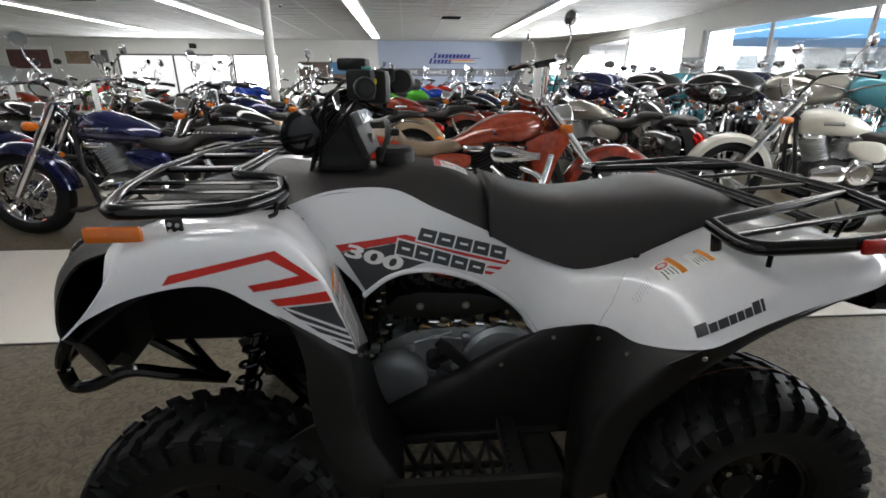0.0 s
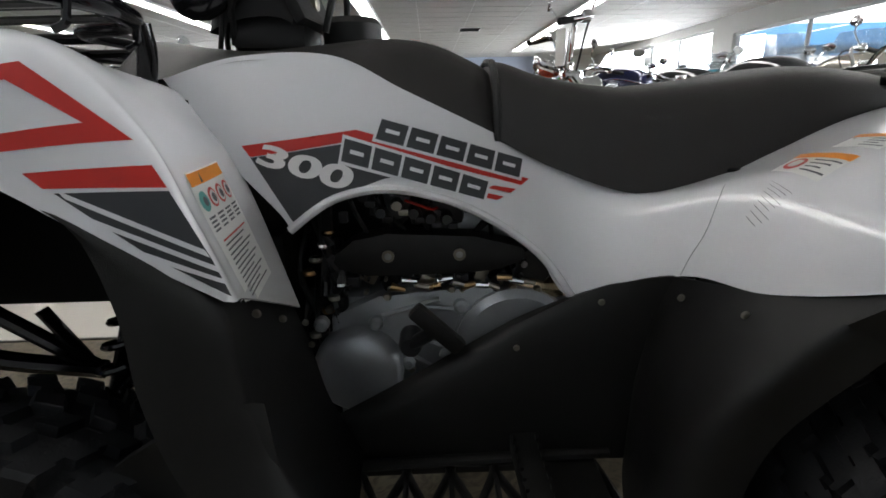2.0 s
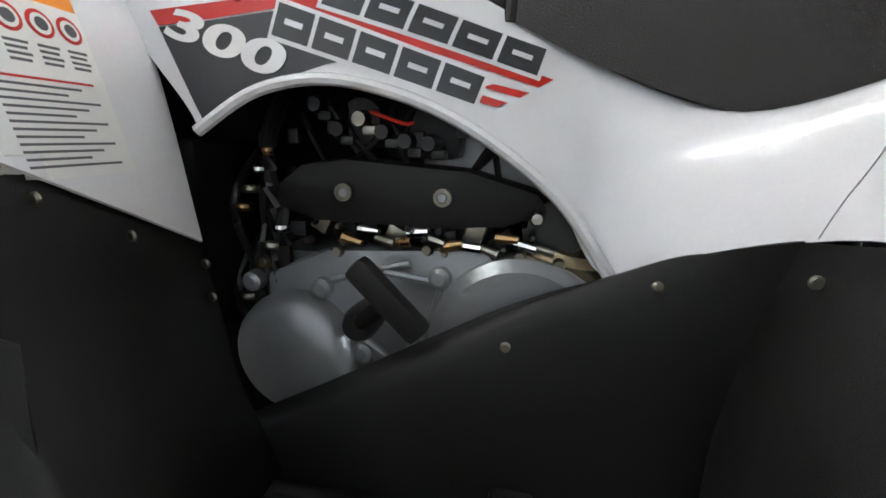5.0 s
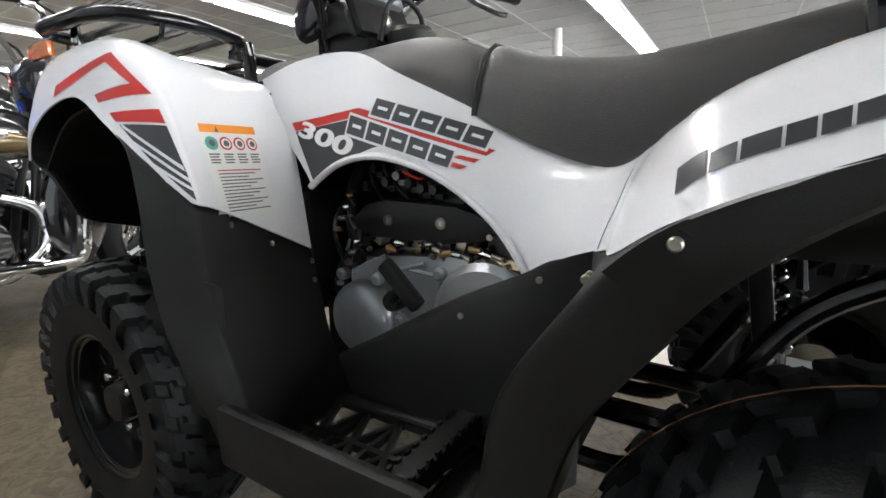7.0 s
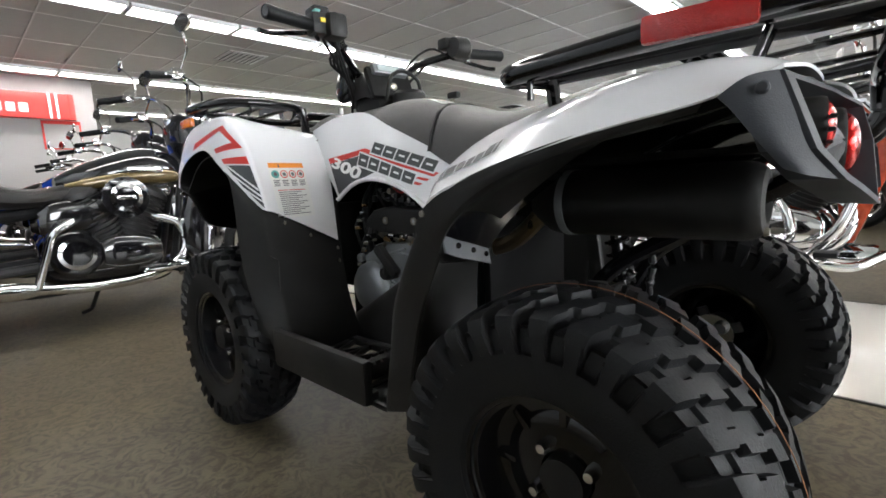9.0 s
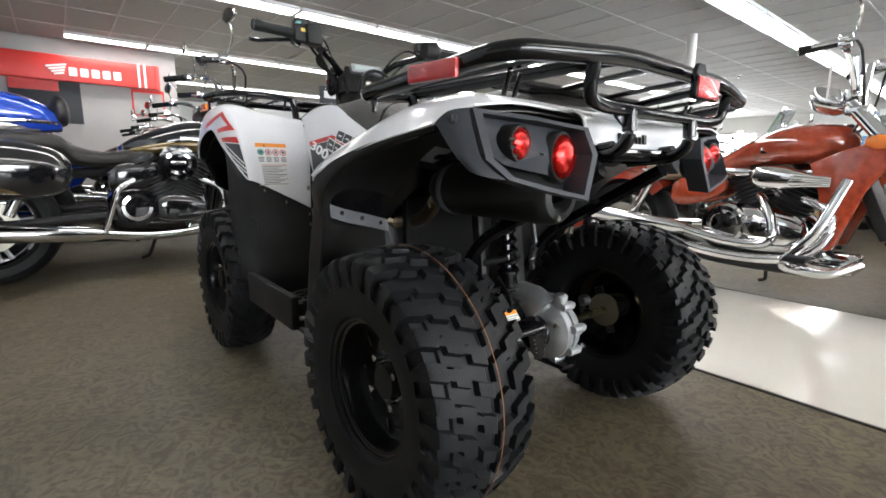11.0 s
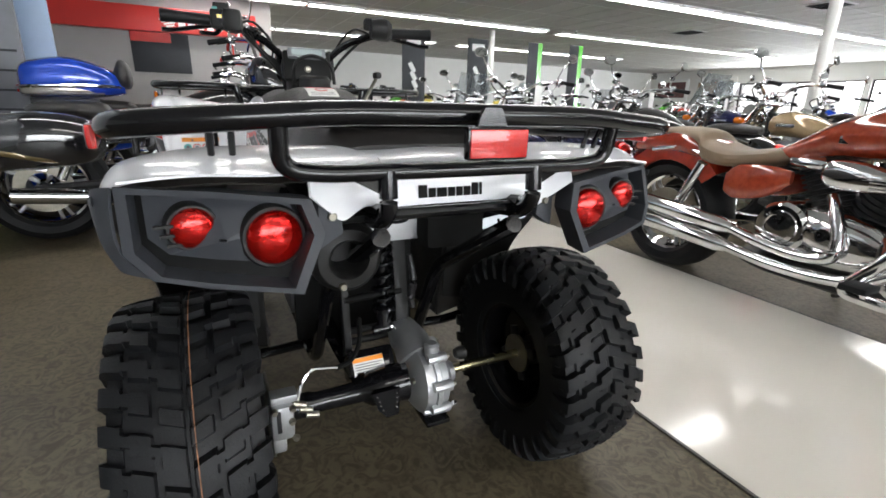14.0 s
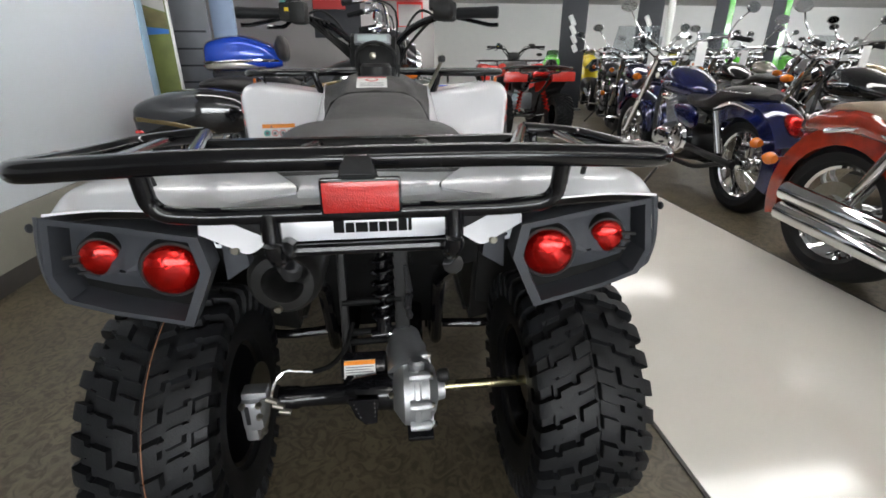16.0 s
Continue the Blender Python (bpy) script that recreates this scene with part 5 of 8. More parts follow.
random.seed(9)
for k in range(26):
    x0, z0 = random.uniform(-0.29, 0.05), random.uniform(0.540, 0.572)
    part("engine_fitting", bolt((x0, -0.172 + random.uniform(-0.01, 0.03), z0), random.uniform(0.0025, 0.006), -random.uniform(0.004, 0.012)), (M_steel, M_engine, M_engine)[k % 3], eng)
for k in range(10):
    x0 = -0.26 + 0.03 * k
    part("engine_fitting", box((x0, -0.150, 0.556 + 0.01 * (k % 2)), (0.020, 0.03, 0.018 + 0.006 * (k % 3)), 0.003, Matrix.Rotation(0.5 * k, 4, "Y")), (M_engine, M_steel, M_liner)[k % 3], eng)
part("inner_bulkhead", box((-0.13, 0.0, 0.66), (0.50, 0.16, 0.26), 0.01), M_liner, quad)
# added black plates, no real part: they keep the gap ahead of the engine dark
for s in (-1, 1):
    part("inner_panel", box((-0.320, s * 0.165, 0.335), (0.10, 0.012, 0.20), 0.004), M_liner, quad)
M_copper = mat("bronze_fitting", (0.42, 0.27, 0.13), 0.3, metal=1.0, var=0.3, scale=60)
M_hose = mat("rubber_hose", (0.012, 0.012, 0.013), 0.35, var=0.2, scale=40)
random.seed(21)
for k in range(9):
    x0, z0 = -0.335 + 0.012 * (k % 5), 0.44 + 0.022 * k
    part("hose", tube(spline([(x0, -0.12, z0 + 0.09), (x0 + random.uniform(-0.02, 0.03), -0.165, z0 + 0.03), (x0 + random.uniform(0.0, 0.05), -0.15, z0 - 0.06)], 4), random.uniform(0.005, 0.010), 8), M_hose, quad)
    part("hose_clip", lathe([(0.010, -0.004), (0.0115, 0), (0.010, 0.004)], (x0 + 0.008, -0.168, z0 + 0.028), "z", 12), (M_steel, M_chrome, M_copper)[k % 3], quad)
for k in range(12):
    x0, z0 = -0.185 + 0.019 * k, 0.552 + random.uniform(-0.006, 0.012)
    q = random.uniform(-0.6, 0.6)
    part("pipe_fitting", tube([(x0 - 0.012, -0.176, z0), (x0 + 0.012 * math.cos(q), -0.180, z0 + 0.012 * math.sin(q))], [random.uniform(0.004, 0.008), random.uniform(0.003, 0.006)], 9), (M_copper, M_chrome, M_steel)[k % 3], eng)
for k in range(10):
    x0, z0 = -0.235 + 0.026 * k, 0.655 + random.uniform(0.0, 0.045)
    part("carburettor_fitting", join(lathe([(0.008, -0.165), (0.011, -0.150), (0.009, -0.12)], (x0, 0, z0), "y", 10), box((x0 + 0.010, -0.150, z0 - 0.012), (0.016, 0.02, 0.010), 0.003)), (M_engine, M_hose, M_steel, M_engine)[k % 4], quad)
part("wire", tube(spline([(-0.17, -0.160, 0.69), (-0.13, -0.172, 0.678), (-0.12, -0.168, 0.679)], 4), 0.0022, 6), M_red, quad)
part("rubber_boot", lathe([(0.030, -0.165), (0.034, -0.158), (0.030, -0.150), (0.034, -0.142), (0.030, -0.134), (0.034, -0.126), (0.028, -0.118)], (0.035, 0, 0.575), "y", 20), M_hose, quad)
# ribs and bosses on the crankcase cover
for x0, z0, x1, z1 in ((-0.190, 0.440, -0.130, 0.400), (-0.185, 0.465, -0.110, 0.440), (-0.215, 0.500, -0.120, 0.528), (-0.105, 0.420, -0.085, 0.500), (-0.150, 0.515, -0.060, 0.505)):
    part("case_rib", tube([(x0, -0.173, z0), (x1, -0.173, z1)], [0.005, 0.004], 8), M_alupaint, eng)
for x0, z0 in ((-0.175, 0.415), (-0.110, 0.425), (-0.085, 0.515), (-0.225, 0.490), (-0.315, 0.490)):
    part("case_boss", lathe([(0.013, -0.168), (0.012, -0.182), (0.007, -0.186), (0.001, -0.186)], (x0, 0, z0), "y", 14), M_alupaint, eng)
part("front_bulkhead", box((-0.356, 0, 0.545), (0.02, 0.44, 0.22), 0.006), M_liner, quad)
for s in (-1, 1):
    for x, y, z in ((0.308, 0.520, 0.655), (0.120, 0.246, 0.546), (0.203, 0.308, 0.577), (0.224, 0.404, 0.596), (-0.005, 0.245, 0.474), (-0.325, 0.40, 0.615), (-0.322, 0.33, 0.575), (-0.318, 0.25, 0.53), (-0.312, 0.252, 0.495)):
        part("guard_bolt", bolt((x, s * y, z), 0.0052, s * 0.003), M_steel, quad)

def blob_oval(c, a, b, h):
    """A flattened rounded shield."""
    bm = lathe([(0.05, -1.0), (0.45, -0.9), (0.8, -0.6), (0.97, -0.25), (1.0, 0.0), (0.97, 0.25), (0.8, 0.6), (0.45, 0.9), (0.05, 1.0)], (0, 0, 0), "z", 20)
    bmesh.ops.scale(bm, vec=(a, b, h), verts=bm.verts)
    bmesh.ops.transform(bm, matrix=Matrix.Translation(c) @ Matrix.Rotation(radians(-35), 4, "Y"), verts=bm.verts)
    return bm


# front bumper, suspension, dash, handlebar
for s in (-1, 1):
    part("front_bumper", tube(rounded([(-0.70, s * 0.15, 0.405), (-0.83, s * 0.17, 0.435), (-0.915, s * 0.18, 0.463), (-1.00, s * 0.19, 0.424), (-1.050, s * 0.19, 0.420), (-1.063, s * 0.19, 0.49), (-1.025, s * 0.19, 0.565), (-0.92, s * 0.18, 0.64), (-0.82, s * 0.17, 0.70)], 0.05), 0.0165), M_paintblk, quad)
    part("wishbone", tube(rounded([(-0.69, s * 0.10, 0.30), (-0.63, s * 0.36, 0.28), (-0.52, s * 0.10, 0.30)], 0.03), 0.013), M_paintblk, quad)
    fs = part("front_shock", rod((-0.64, s * 0.27, 0.32), (-0.57, s * 0.16, 0.66), 0.015), M_paintblk, quad)
    hel = [(-0.63 + 0.055 * t + 0.028 * math.cos(t * 50), s * (0.27 - 0.11 * t) + 0.028 * math.sin(t * 50), 0.37 + 0.27 * t) for t in (k / 150 for k in range(151))]
    part("spring", tube(hel, 0.005, 6), M_paintblk, fs)
    part("front_inner_guard", skin([[(-0.80, s * 0.47, 0.70), (-0.80, s * 0.30, 0.735), (-0.80, s * 0.18, 0.70)], [(-0.66, s * 0.47, 0.79), (-0.66, s * 0.30, 0.84), (-0.66, s * 0.18, 0.80)], [(-0.50, s * 0.47, 0.79), (-0.50, s * 0.30, 0.84), (-0.50, s * 0.18, 0.80)], [(-0.40, s * 0.45, 0.66), (-0.40, s * 0.30, 0.66), (-0.40, s * 0.18, 0.66)]], 4, 4, 0.004), M_liner, quad)
    part("nose_guard", skin([[(-0.775, s * 0.440, 0.615), (-0.835, s * 0.38, 0.588), (-0.88, s * 0.22, 0.55)], [(-0.780, s * 0.470, 0.690), (-0.852, s * 0.40, 0.66), (-0.89, s * 0.22, 0.62)], [(-0.808, s * 0.486, 0.722), (-0.855, s * 0.40, 0.74), (-0.88, s * 0.22, 0.74)], [(-0.800, s * 0.480, 0.790), (-0.835, s * 0.40, 0.82), (-0.86, s * 0.22, 0.83)], [(-0.765, s * 0.466, 0.845), (-0.785, s * 0.38, 0.862), (-0.80, s * 0.22, 0.868)], [(-0.712, s * 0.452, 0.864), (-0.715, s * 0.36, 0.872), (-0.72, s * 0.20, 0.872)]], 5, 5, 0.004), M_black, quad)
    part("headlamp", dome((-0.85, s * 0.30, 0.79), 0.05, -0.03, "x"), M_glass, quad)
part("nose_panel", skin([[(-0.90, -0.20, 0.50), (-1.00, 0, 0.48), (-0.90, 0.20, 0.50)], [(-0.90, -0.24, 0.62), (-1.02, 0, 0.62), (-0.90, 0.24, 0.62)], [(-0.87, -0.24, 0.76), (-0.94, 0, 0.78), (-0.87, 0.24, 0.76)], [(-0.76, -0.24, 0.865), (-0.78, 0, 0.88), (-0.76, 0.24, 0.865)], [(-0.58, -0.20, 0.875), (-0.58, 0, 0.905), (-0.58, 0.20, 0.875)]], 5, 5, 0.004), M_black, quad)
for s in (-1, 1):
    part("bumper_plate", prism([(-1.03, 0.55), (-0.985, 0.48), (-0.91, 0.47), (-0.84, 0.55), (-0.80, 0.66), (-0.93, 0.66)], s * 0.185, s * 0.170, 0.004), M_black, quad)
    part("frame_tube", tube([(-0.86, s * 0.16, 0.53), (-0.70, s * 0.15, 0.40)], 0.014), M_paintblk, quad)
    part("frame_tube", tube([(-0.72, s * 0.14, 0.395), (-0.78, s * 0.15, 0.52)], 0.011), M_paintblk, quad)
part("front_frame", join(box((-0.64, 0, 0.70), (0.38, 0.42, 0.30), 0.02), box((-0.54, 0, 0.50), (0.18, 0.22, 0.26), 0.02), box((-0.86, 0, 0.64), (0.16, 0.32, 0.16), 0.02)), M_liner, quad)
part("bumper_crossbar", tube([(-1.062, -0.19, 0.49), (-1.08, 0, 0.49), (-1.062, 0.19, 0.49)], 0.014), M_paintblk, quad)

steer = part("steering_stem", rod((-0.50, 0, 0.60), (-0.40, 0, 1.02), 0.024), M_paintblk, quad)
TURN_B = Matrix.Translation((-0.39, 0, 0)) @ Matrix.Rotation(radians(-7), 4, "Z") @ Matrix.Translation((0.39, 0, 0))


def turned(bm):
    bmesh.ops.transform(bm, matrix=TURN_B, verts=bm.verts)
    return bm


hb = part("handlebar", turned(tube(rounded([(-0.235, -0.405, 1.118), (-0.275, -0.250, 1.120), (-0.365, -0.130, 1.085), (-0.398, -0.060, 1.020), (-0.398, 0.060, 1.020), (-0.365, 0.130, 1.085), (-0.275, 0.250, 1.120), (-0.235, 0.405, 1.118)], 0.05), 0.0115)), M_paintblk, quad, "black steel handlebar")
for s in (-1, 1):
    grip = [(-0.237 - 0.04 * (1 - t) * 0.8, s * (0.405 - 0.125 * (1 - t)), 1.118) for t in (0, 0.25, 0.5, 0.75, 0.96, 1)]
    part("grip", turned(tube(grip, [0.016, 0.0165, 0.0162, 0.0165, 0.018, 0.016], 14)), M_rubber, hb)
    part("switch_box", turned(box((-0.276, s * 0.252, 1.122), (0.05, 0.05, 0.055), 0.010)), M_black, hb)
    part("lever", turned(tube(rounded([(-0.30, s * 0.245, 1.112), (-0.315, s * 0.30, 1.105), (-0.285, s * 0.385, 1.085), (-0.275, s * 0.41, 1.085)], 0.03), 0.0065)), M_paintblk, hb)
    part("bar_cable", turned(tube(spline([(-0.295, s * 0.235, 1.115), (-0.36, s * 0.19, 1.10), (-0.40, s * 0.11, 1.02), (-0.43, s * 0.06, 0.93)], 5), 0.005, 7)), M_black, hb)
    part("bar_cable", turned(tube(spline([(-0.29, s * 0.225, 1.10), (-0.33, s * 0.16, 1.13), (-0.40, s * 0.10, 1.06), (-0.45, s * 0.07, 0.92)], 5), 0.004, 7)), M_black, hb)
part("switch_button", turned(box((-0.250, -0.250, 1.128), (0.004, 0.014, 0.010))), M_yellow, hb)
part("switch_button", turned(box((-0.262, -0.262, 1.151), (0.018, 0.014, 0.006))), M_teal, hb)
part("brake_reservoir", turned(box((-0.30, 0.215, 1.145), (0.045, 0.05, 0.035), 0.008)), M_black, hb)
part("switch_box_lid", turned(box((-0.290, -0.245, 1.158), (0.055, 0.045, 0.022), 0.006)), M_black, hb)
pod = part("dash_pod", turned(pillow([(-0.475, 0.985, 0.03, 0.95, 0.05), (-0.445, 1.035, 0.070, 0.955, 0.075), (-0.395, 1.052, 0.080, 0.965, 0.080), (-0.350, 1.032, 0.076, 0.965, 0.078), (-0.325, 1.000, 0.062, 0.955, 0.072)])), M_black, quad, "black instrument pod")
tiltd = Matrix.Rotation(radians(-24), 4, "Y")
part("dash_panel", turned(box((-0.332, 0, 1.005), (0.022, 0.155, 0.105), 0.010, tiltd)), M_black, pod)
part("display_ring", turned(box((-0.334, 0, 1.044), (0.024, 0.122, 0.034), 0.006, tiltd)), M_alupaint, pod)
part("display", turned(box((-0.326, 0, 1.047), (0.012, 0.098, 0.020), 0.002, tiltd)), M_screen, pod)
part("key_switch", turned(lathe([(0.011, -0.326), (0.011, -0.308), (0.006, -0.306)], (0, 0, 0.995), "x", 16)), M_steel, pod)
for s in (-1, 1):
    sh = blob_oval((-0.455, s * 0.085, 1.015), 0.062, 0.018, 0.050)
    part("pod_wing", turned(sh), M_paintblk, pod)
part("throttle_case", turned(lathe([(0.030, 0.205), (0.034, 0.225), (0.034, 0.255), (0.024, 0.268)], (-0.262, 0, 1.128), "y", 22)), M_black, hb)
part("choke_case", turned(box((-0.258, -0.215, 1.118), (0.060, 0.055, 0.065), 0.016)), M_black, hb)
part("parking_lever", turned(tube(rounded([(-0.285, -0.255, 1.095), (-0.255, -0.265, 1.078), (-0.205, -0.300, 1.075)], 0.02), 0.006)), M_paintblk, hb)
for k in range(5):
    part("bar_cable", turned(tube(spline([(-0.29 - 0.01 * k, -0.20 + 0.015 * k, 1.10), (-0.36 - 0.012 * k, -0.13 - 0.006 * k, 1.03 + 0.008 * k), (-0.44 + 0.01 * k, -0.06 + 0.02 * k, 0.95), (-0.47, 0.0, 0.88)], 5), 0.0045, 6)), M_black, hb)
part("pod_base", box((-0.38, 0, 0.945), (0.12, 0.13, 0.05), 0.015), M_black, quad)
part("fuel_vent_hose", tube(spline([(-0.29, -0.06, 0.945), (-0.27, -0.055, 1.01), (-0.275, 0.0, 1.035), (-0.27, 0.055, 1.01), (-0.28, 0.07, 0.95)], 6), 0.006, 8), M_black, quad)
part("fuel_cap", lathe([(0.05, 0.93), (0.05, 0.962), (0.042, 0.972)], (-0.255, 0, 0), "z", 28), M_black, quad)
part("gear_lever", tube(rounded([(-0.30, 0.17, 0.88), (-0.29, 0.20, 0.94), (-0.27, 0.215, 0.975)], 0.02), 0.006), M_steel, quad)
part("gear_knob", box((-0.268, 0.217, 0.985), (0.045, 0.022, 0.022), 0.008), M_black, quad)

# ---- graphics on the white panels ----
def surface(ob):
    bm = bmesh.new()
    bm.from_mesh(ob.data)
    tree = BVHTree.FromBMesh(bm)
    bm.free()
    return tree


def laid(bm, tree, s, off, way=None):
    """Press a flat shape drawn near the skin on to it."""
    bmesh.ops.triangulate(bm, faces=bm.faces[:])
    for _ in range(6):
        long = [e for e in bm.edges if e.calc_length() > 0.010]
        if not long:
            break
        bmesh.ops.subdivide_edges(bm, edges=long, cuts=1)
        bmesh.ops.triangulate(bm, faces=bm.faces[:])
    out = Vector(way) if way else Vector((0.0, 1.0, 0.25))
    out = Vector((out.x, s * out.y, out.z)).normalized()
    for v in bm.verts:
        loc = tree.ray_cast(v.co + out * 0.10, -out, 0.25)[0]
        if loc is None:
            loc = tree.find_nearest(v.co + out * 0.01)[0]
        v.co = loc + out * off
    return bm


def sheet(pts, material, parent, tree, s, off, name="graphic", way=None):
    """A decal through points of the left flank; mirrored for the right one."""
    bm = bmesh.new()
    bm.faces.new([bm.verts.new((x, y if s < 0 else -y, z)) for x, y, z in pts])
    return part(name, laid(bm, tree, s, off, way), material, parent)


def field(q, s):
    """Points in a four-sided field: u along, v down; read from the side that is looked at."""
    P = [Vector(p) for p in q]

    def at(u, v):
        if s > 0:
            u = 1 - u
        return (P[0] * (1 - u) + P[1] * u) * (1 - v) + (P[3] * (1 - u) + P[2] * u) * v
    return at


for s, body, fend in ((-1, body_l, fender_l), (1, body_r, fender_r)):
    tb_, tf_ = surface(body), surface(fend)
    sheet([(-0.389, -0.211, 0.782), (-0.312, -0.205, 0.790), (-0.232, -0.198, 0.800), (0.020, -0.174, 0.721), (0.007, -0.181, 0.713), (-0.113, -0.195, 0.748), (-0.219, -0.201, 0.779), (-0.252, -0.203, 0.783), (-0.322, -0.209, 0.773), (-0.378, -0.214, 0.767)], M_red, body, tb_, s, 0.0012)
    sheet([(-0.378, -0.214, 0.766), (-0.322, -0.209, 0.772), (-0.251, -0.203, 0.781), (-0.158, -0.198, 0.762), (-0.165, -0.203, 0.736), (-0.196, -0.207, 0.731), (-0.252, -0.214, 0.713), (-0.326, -0.226, 0.676)], M_dark, body, tb_, s, 0.0009)
    sheet([(-0.035, -0.190, 0.715), (-0.001, -0.185, 0.708), (-0.010, -0.189, 0.703), (-0.046, -0.193, 0.712)], M_red, body, tb_, s, 0.0012)
    sheet([(-0.046, -0.195, 0.705), (-0.020, -0.192, 0.698), (-0.031, -0.196, 0.694), (-0.056, -0.198, 0.700)], M_red, body, tb_, s, 0.0012)
    # the two words of the model badge, drawn as plain notched blocks
    for n_row, q in enumerate(([(-0.197, -0.191, 0.814), (0.014, -0.162, 0.749), (0.007, -0.177, 0.723), (-0.207, -0.198, 0.787)], [(-0.249, -0.201, 0.789), (-0.041, -0.190, 0.720), (-0.049, -0.198, 0.695), (-0.256, -0.207, 0.758)])):
        at = field(q, s)
        for k in range(5):
            u0, u1 = k / 5 + 0.008, (k + 1) / 5 - 0.012
            du = u1 - u0
            raw = lambda pts: [(p.x, p.y if s < 0 else p.y, p.z) for p in (at(u0 + a * du, b) for a, b in pts)]
            sheet(raw([(-0.10, -0.14), (1.10, -0.14), (1.10, 1.14), (-0.10, 1.14)]), M_white, body, tb_, s, 0.0016, "letter_edge")
            sheet(raw([(0, 0), (1, 0), (1, 1), (0, 1)]), M_dark, body, tb_, s, 0.0022, "letter_bar")
            sheet(raw([(0.26, 0.40), (0.76, 0.40), (0.76, 0.58), (0.26, 0.58)]), M_white, body, tb_, s, 0.0027, "letter_slot")
    # the number
    at = field([(-0.359, -0.209, 0.785), (-0.231, -0.208, 0.746), (-0.249, -0.214, 0.715), (-0.372, -0.215, 0.758)], s)
    tx = text_mesh("300", 0.06, 0.0, 0.0022)
    xs, ys = [v.co.x for v in tx.verts], [v.co.y for v in tx.verts]
    for v in tx.verts:
        p = at((v.co.x - min(xs)) / (max(xs) - min(xs)), 1 - (v.co.y - min(ys)) / (max(ys) - min(ys)))
        v.co = Vector((p.x, p.y * -s, p.z))
    part("number", laid(tx, tb_, s, 0.0022), M_signwhite, body)
    # maker's name on the rear mudguard as plain bars
    at = field([(0.302, -0.479, 0.699), (0.428, -0.476, 0.752), (0.425, -0.493, 0.735), (0.303, -0.494, 0.682)], s)
    u = 0.0
    for w, h in zip(KW, KT):
        a0, a1 = u / ksum, (u + w) / ksum
        sheet([tuple(at(a, b)) for a, b in ((a0, 1 - h), (a1, 1 - h), (a1, 1), (a0, 1))], M_dark, body, tb_, s, 0.0014, "letter_bar", (0.0, 1.0, 0.8))
        u += w + 0.10
    # front mudguard stripes
    FW = (0.45, 1.0, 0.25)
    Z = [(-0.608, -0.497, 0.836), (-0.443, -0.481, 0.869), (-0.379, -0.466, 0.808), (-0.481, -0.492, 0.801), (-0.489, -0.493, 0.813), (-0.410, -0.475, 0.822), (-0.453, -0.487, 0.856), (-0.620, -0.499, 0.819)]
    for i in ((0, 1, 6, 7), (1, 2, 5, 6), (2, 3, 4, 5)):
        sheet([Z[k] for k in i], M_red, fend, tf_, s, 0.0016, "graphic", FW)
    sheet([(-0.458, -0.490, 0.785), (-0.370, -0.462, 0.786), (-0.362, -0.460, 0.766), (-0.446, -0.489, 0.772)], M_red, fend, tf_, s, 0.0014, "graphic", FW)
    sheet([(-0.439, -0.488, 0.768), (-0.361, -0.460, 0.763), (-0.338, -0.452, 0.696), (-0.327, -0.448, 0.656), (-0.383, -0.470, 0.706)], M_dark, fend, tf_, s, 0.0012, "graphic", FW)
    for q in ([(-0.437, -0.488, 0.771), (-0.342, -0.454, 0.706), (-0.339, -0.453, 0.698), (-0.432, -0.487, 0.763)], [(-0.416, -0.482, 0.744), (-0.336, -0.451, 0.689), (-0.334, -0.450, 0.682), (-0.410, -0.480, 0.735)], [(-0.389, -0.472, 0.712), (-0.332, -0.449, 0.675), (-0.330, -0.448, 0.669), (-0.382, -0.470, 0.702)]):
        sheet(q, M_white, fend, tf_, s, 0.0020, "graphic_line", FW)

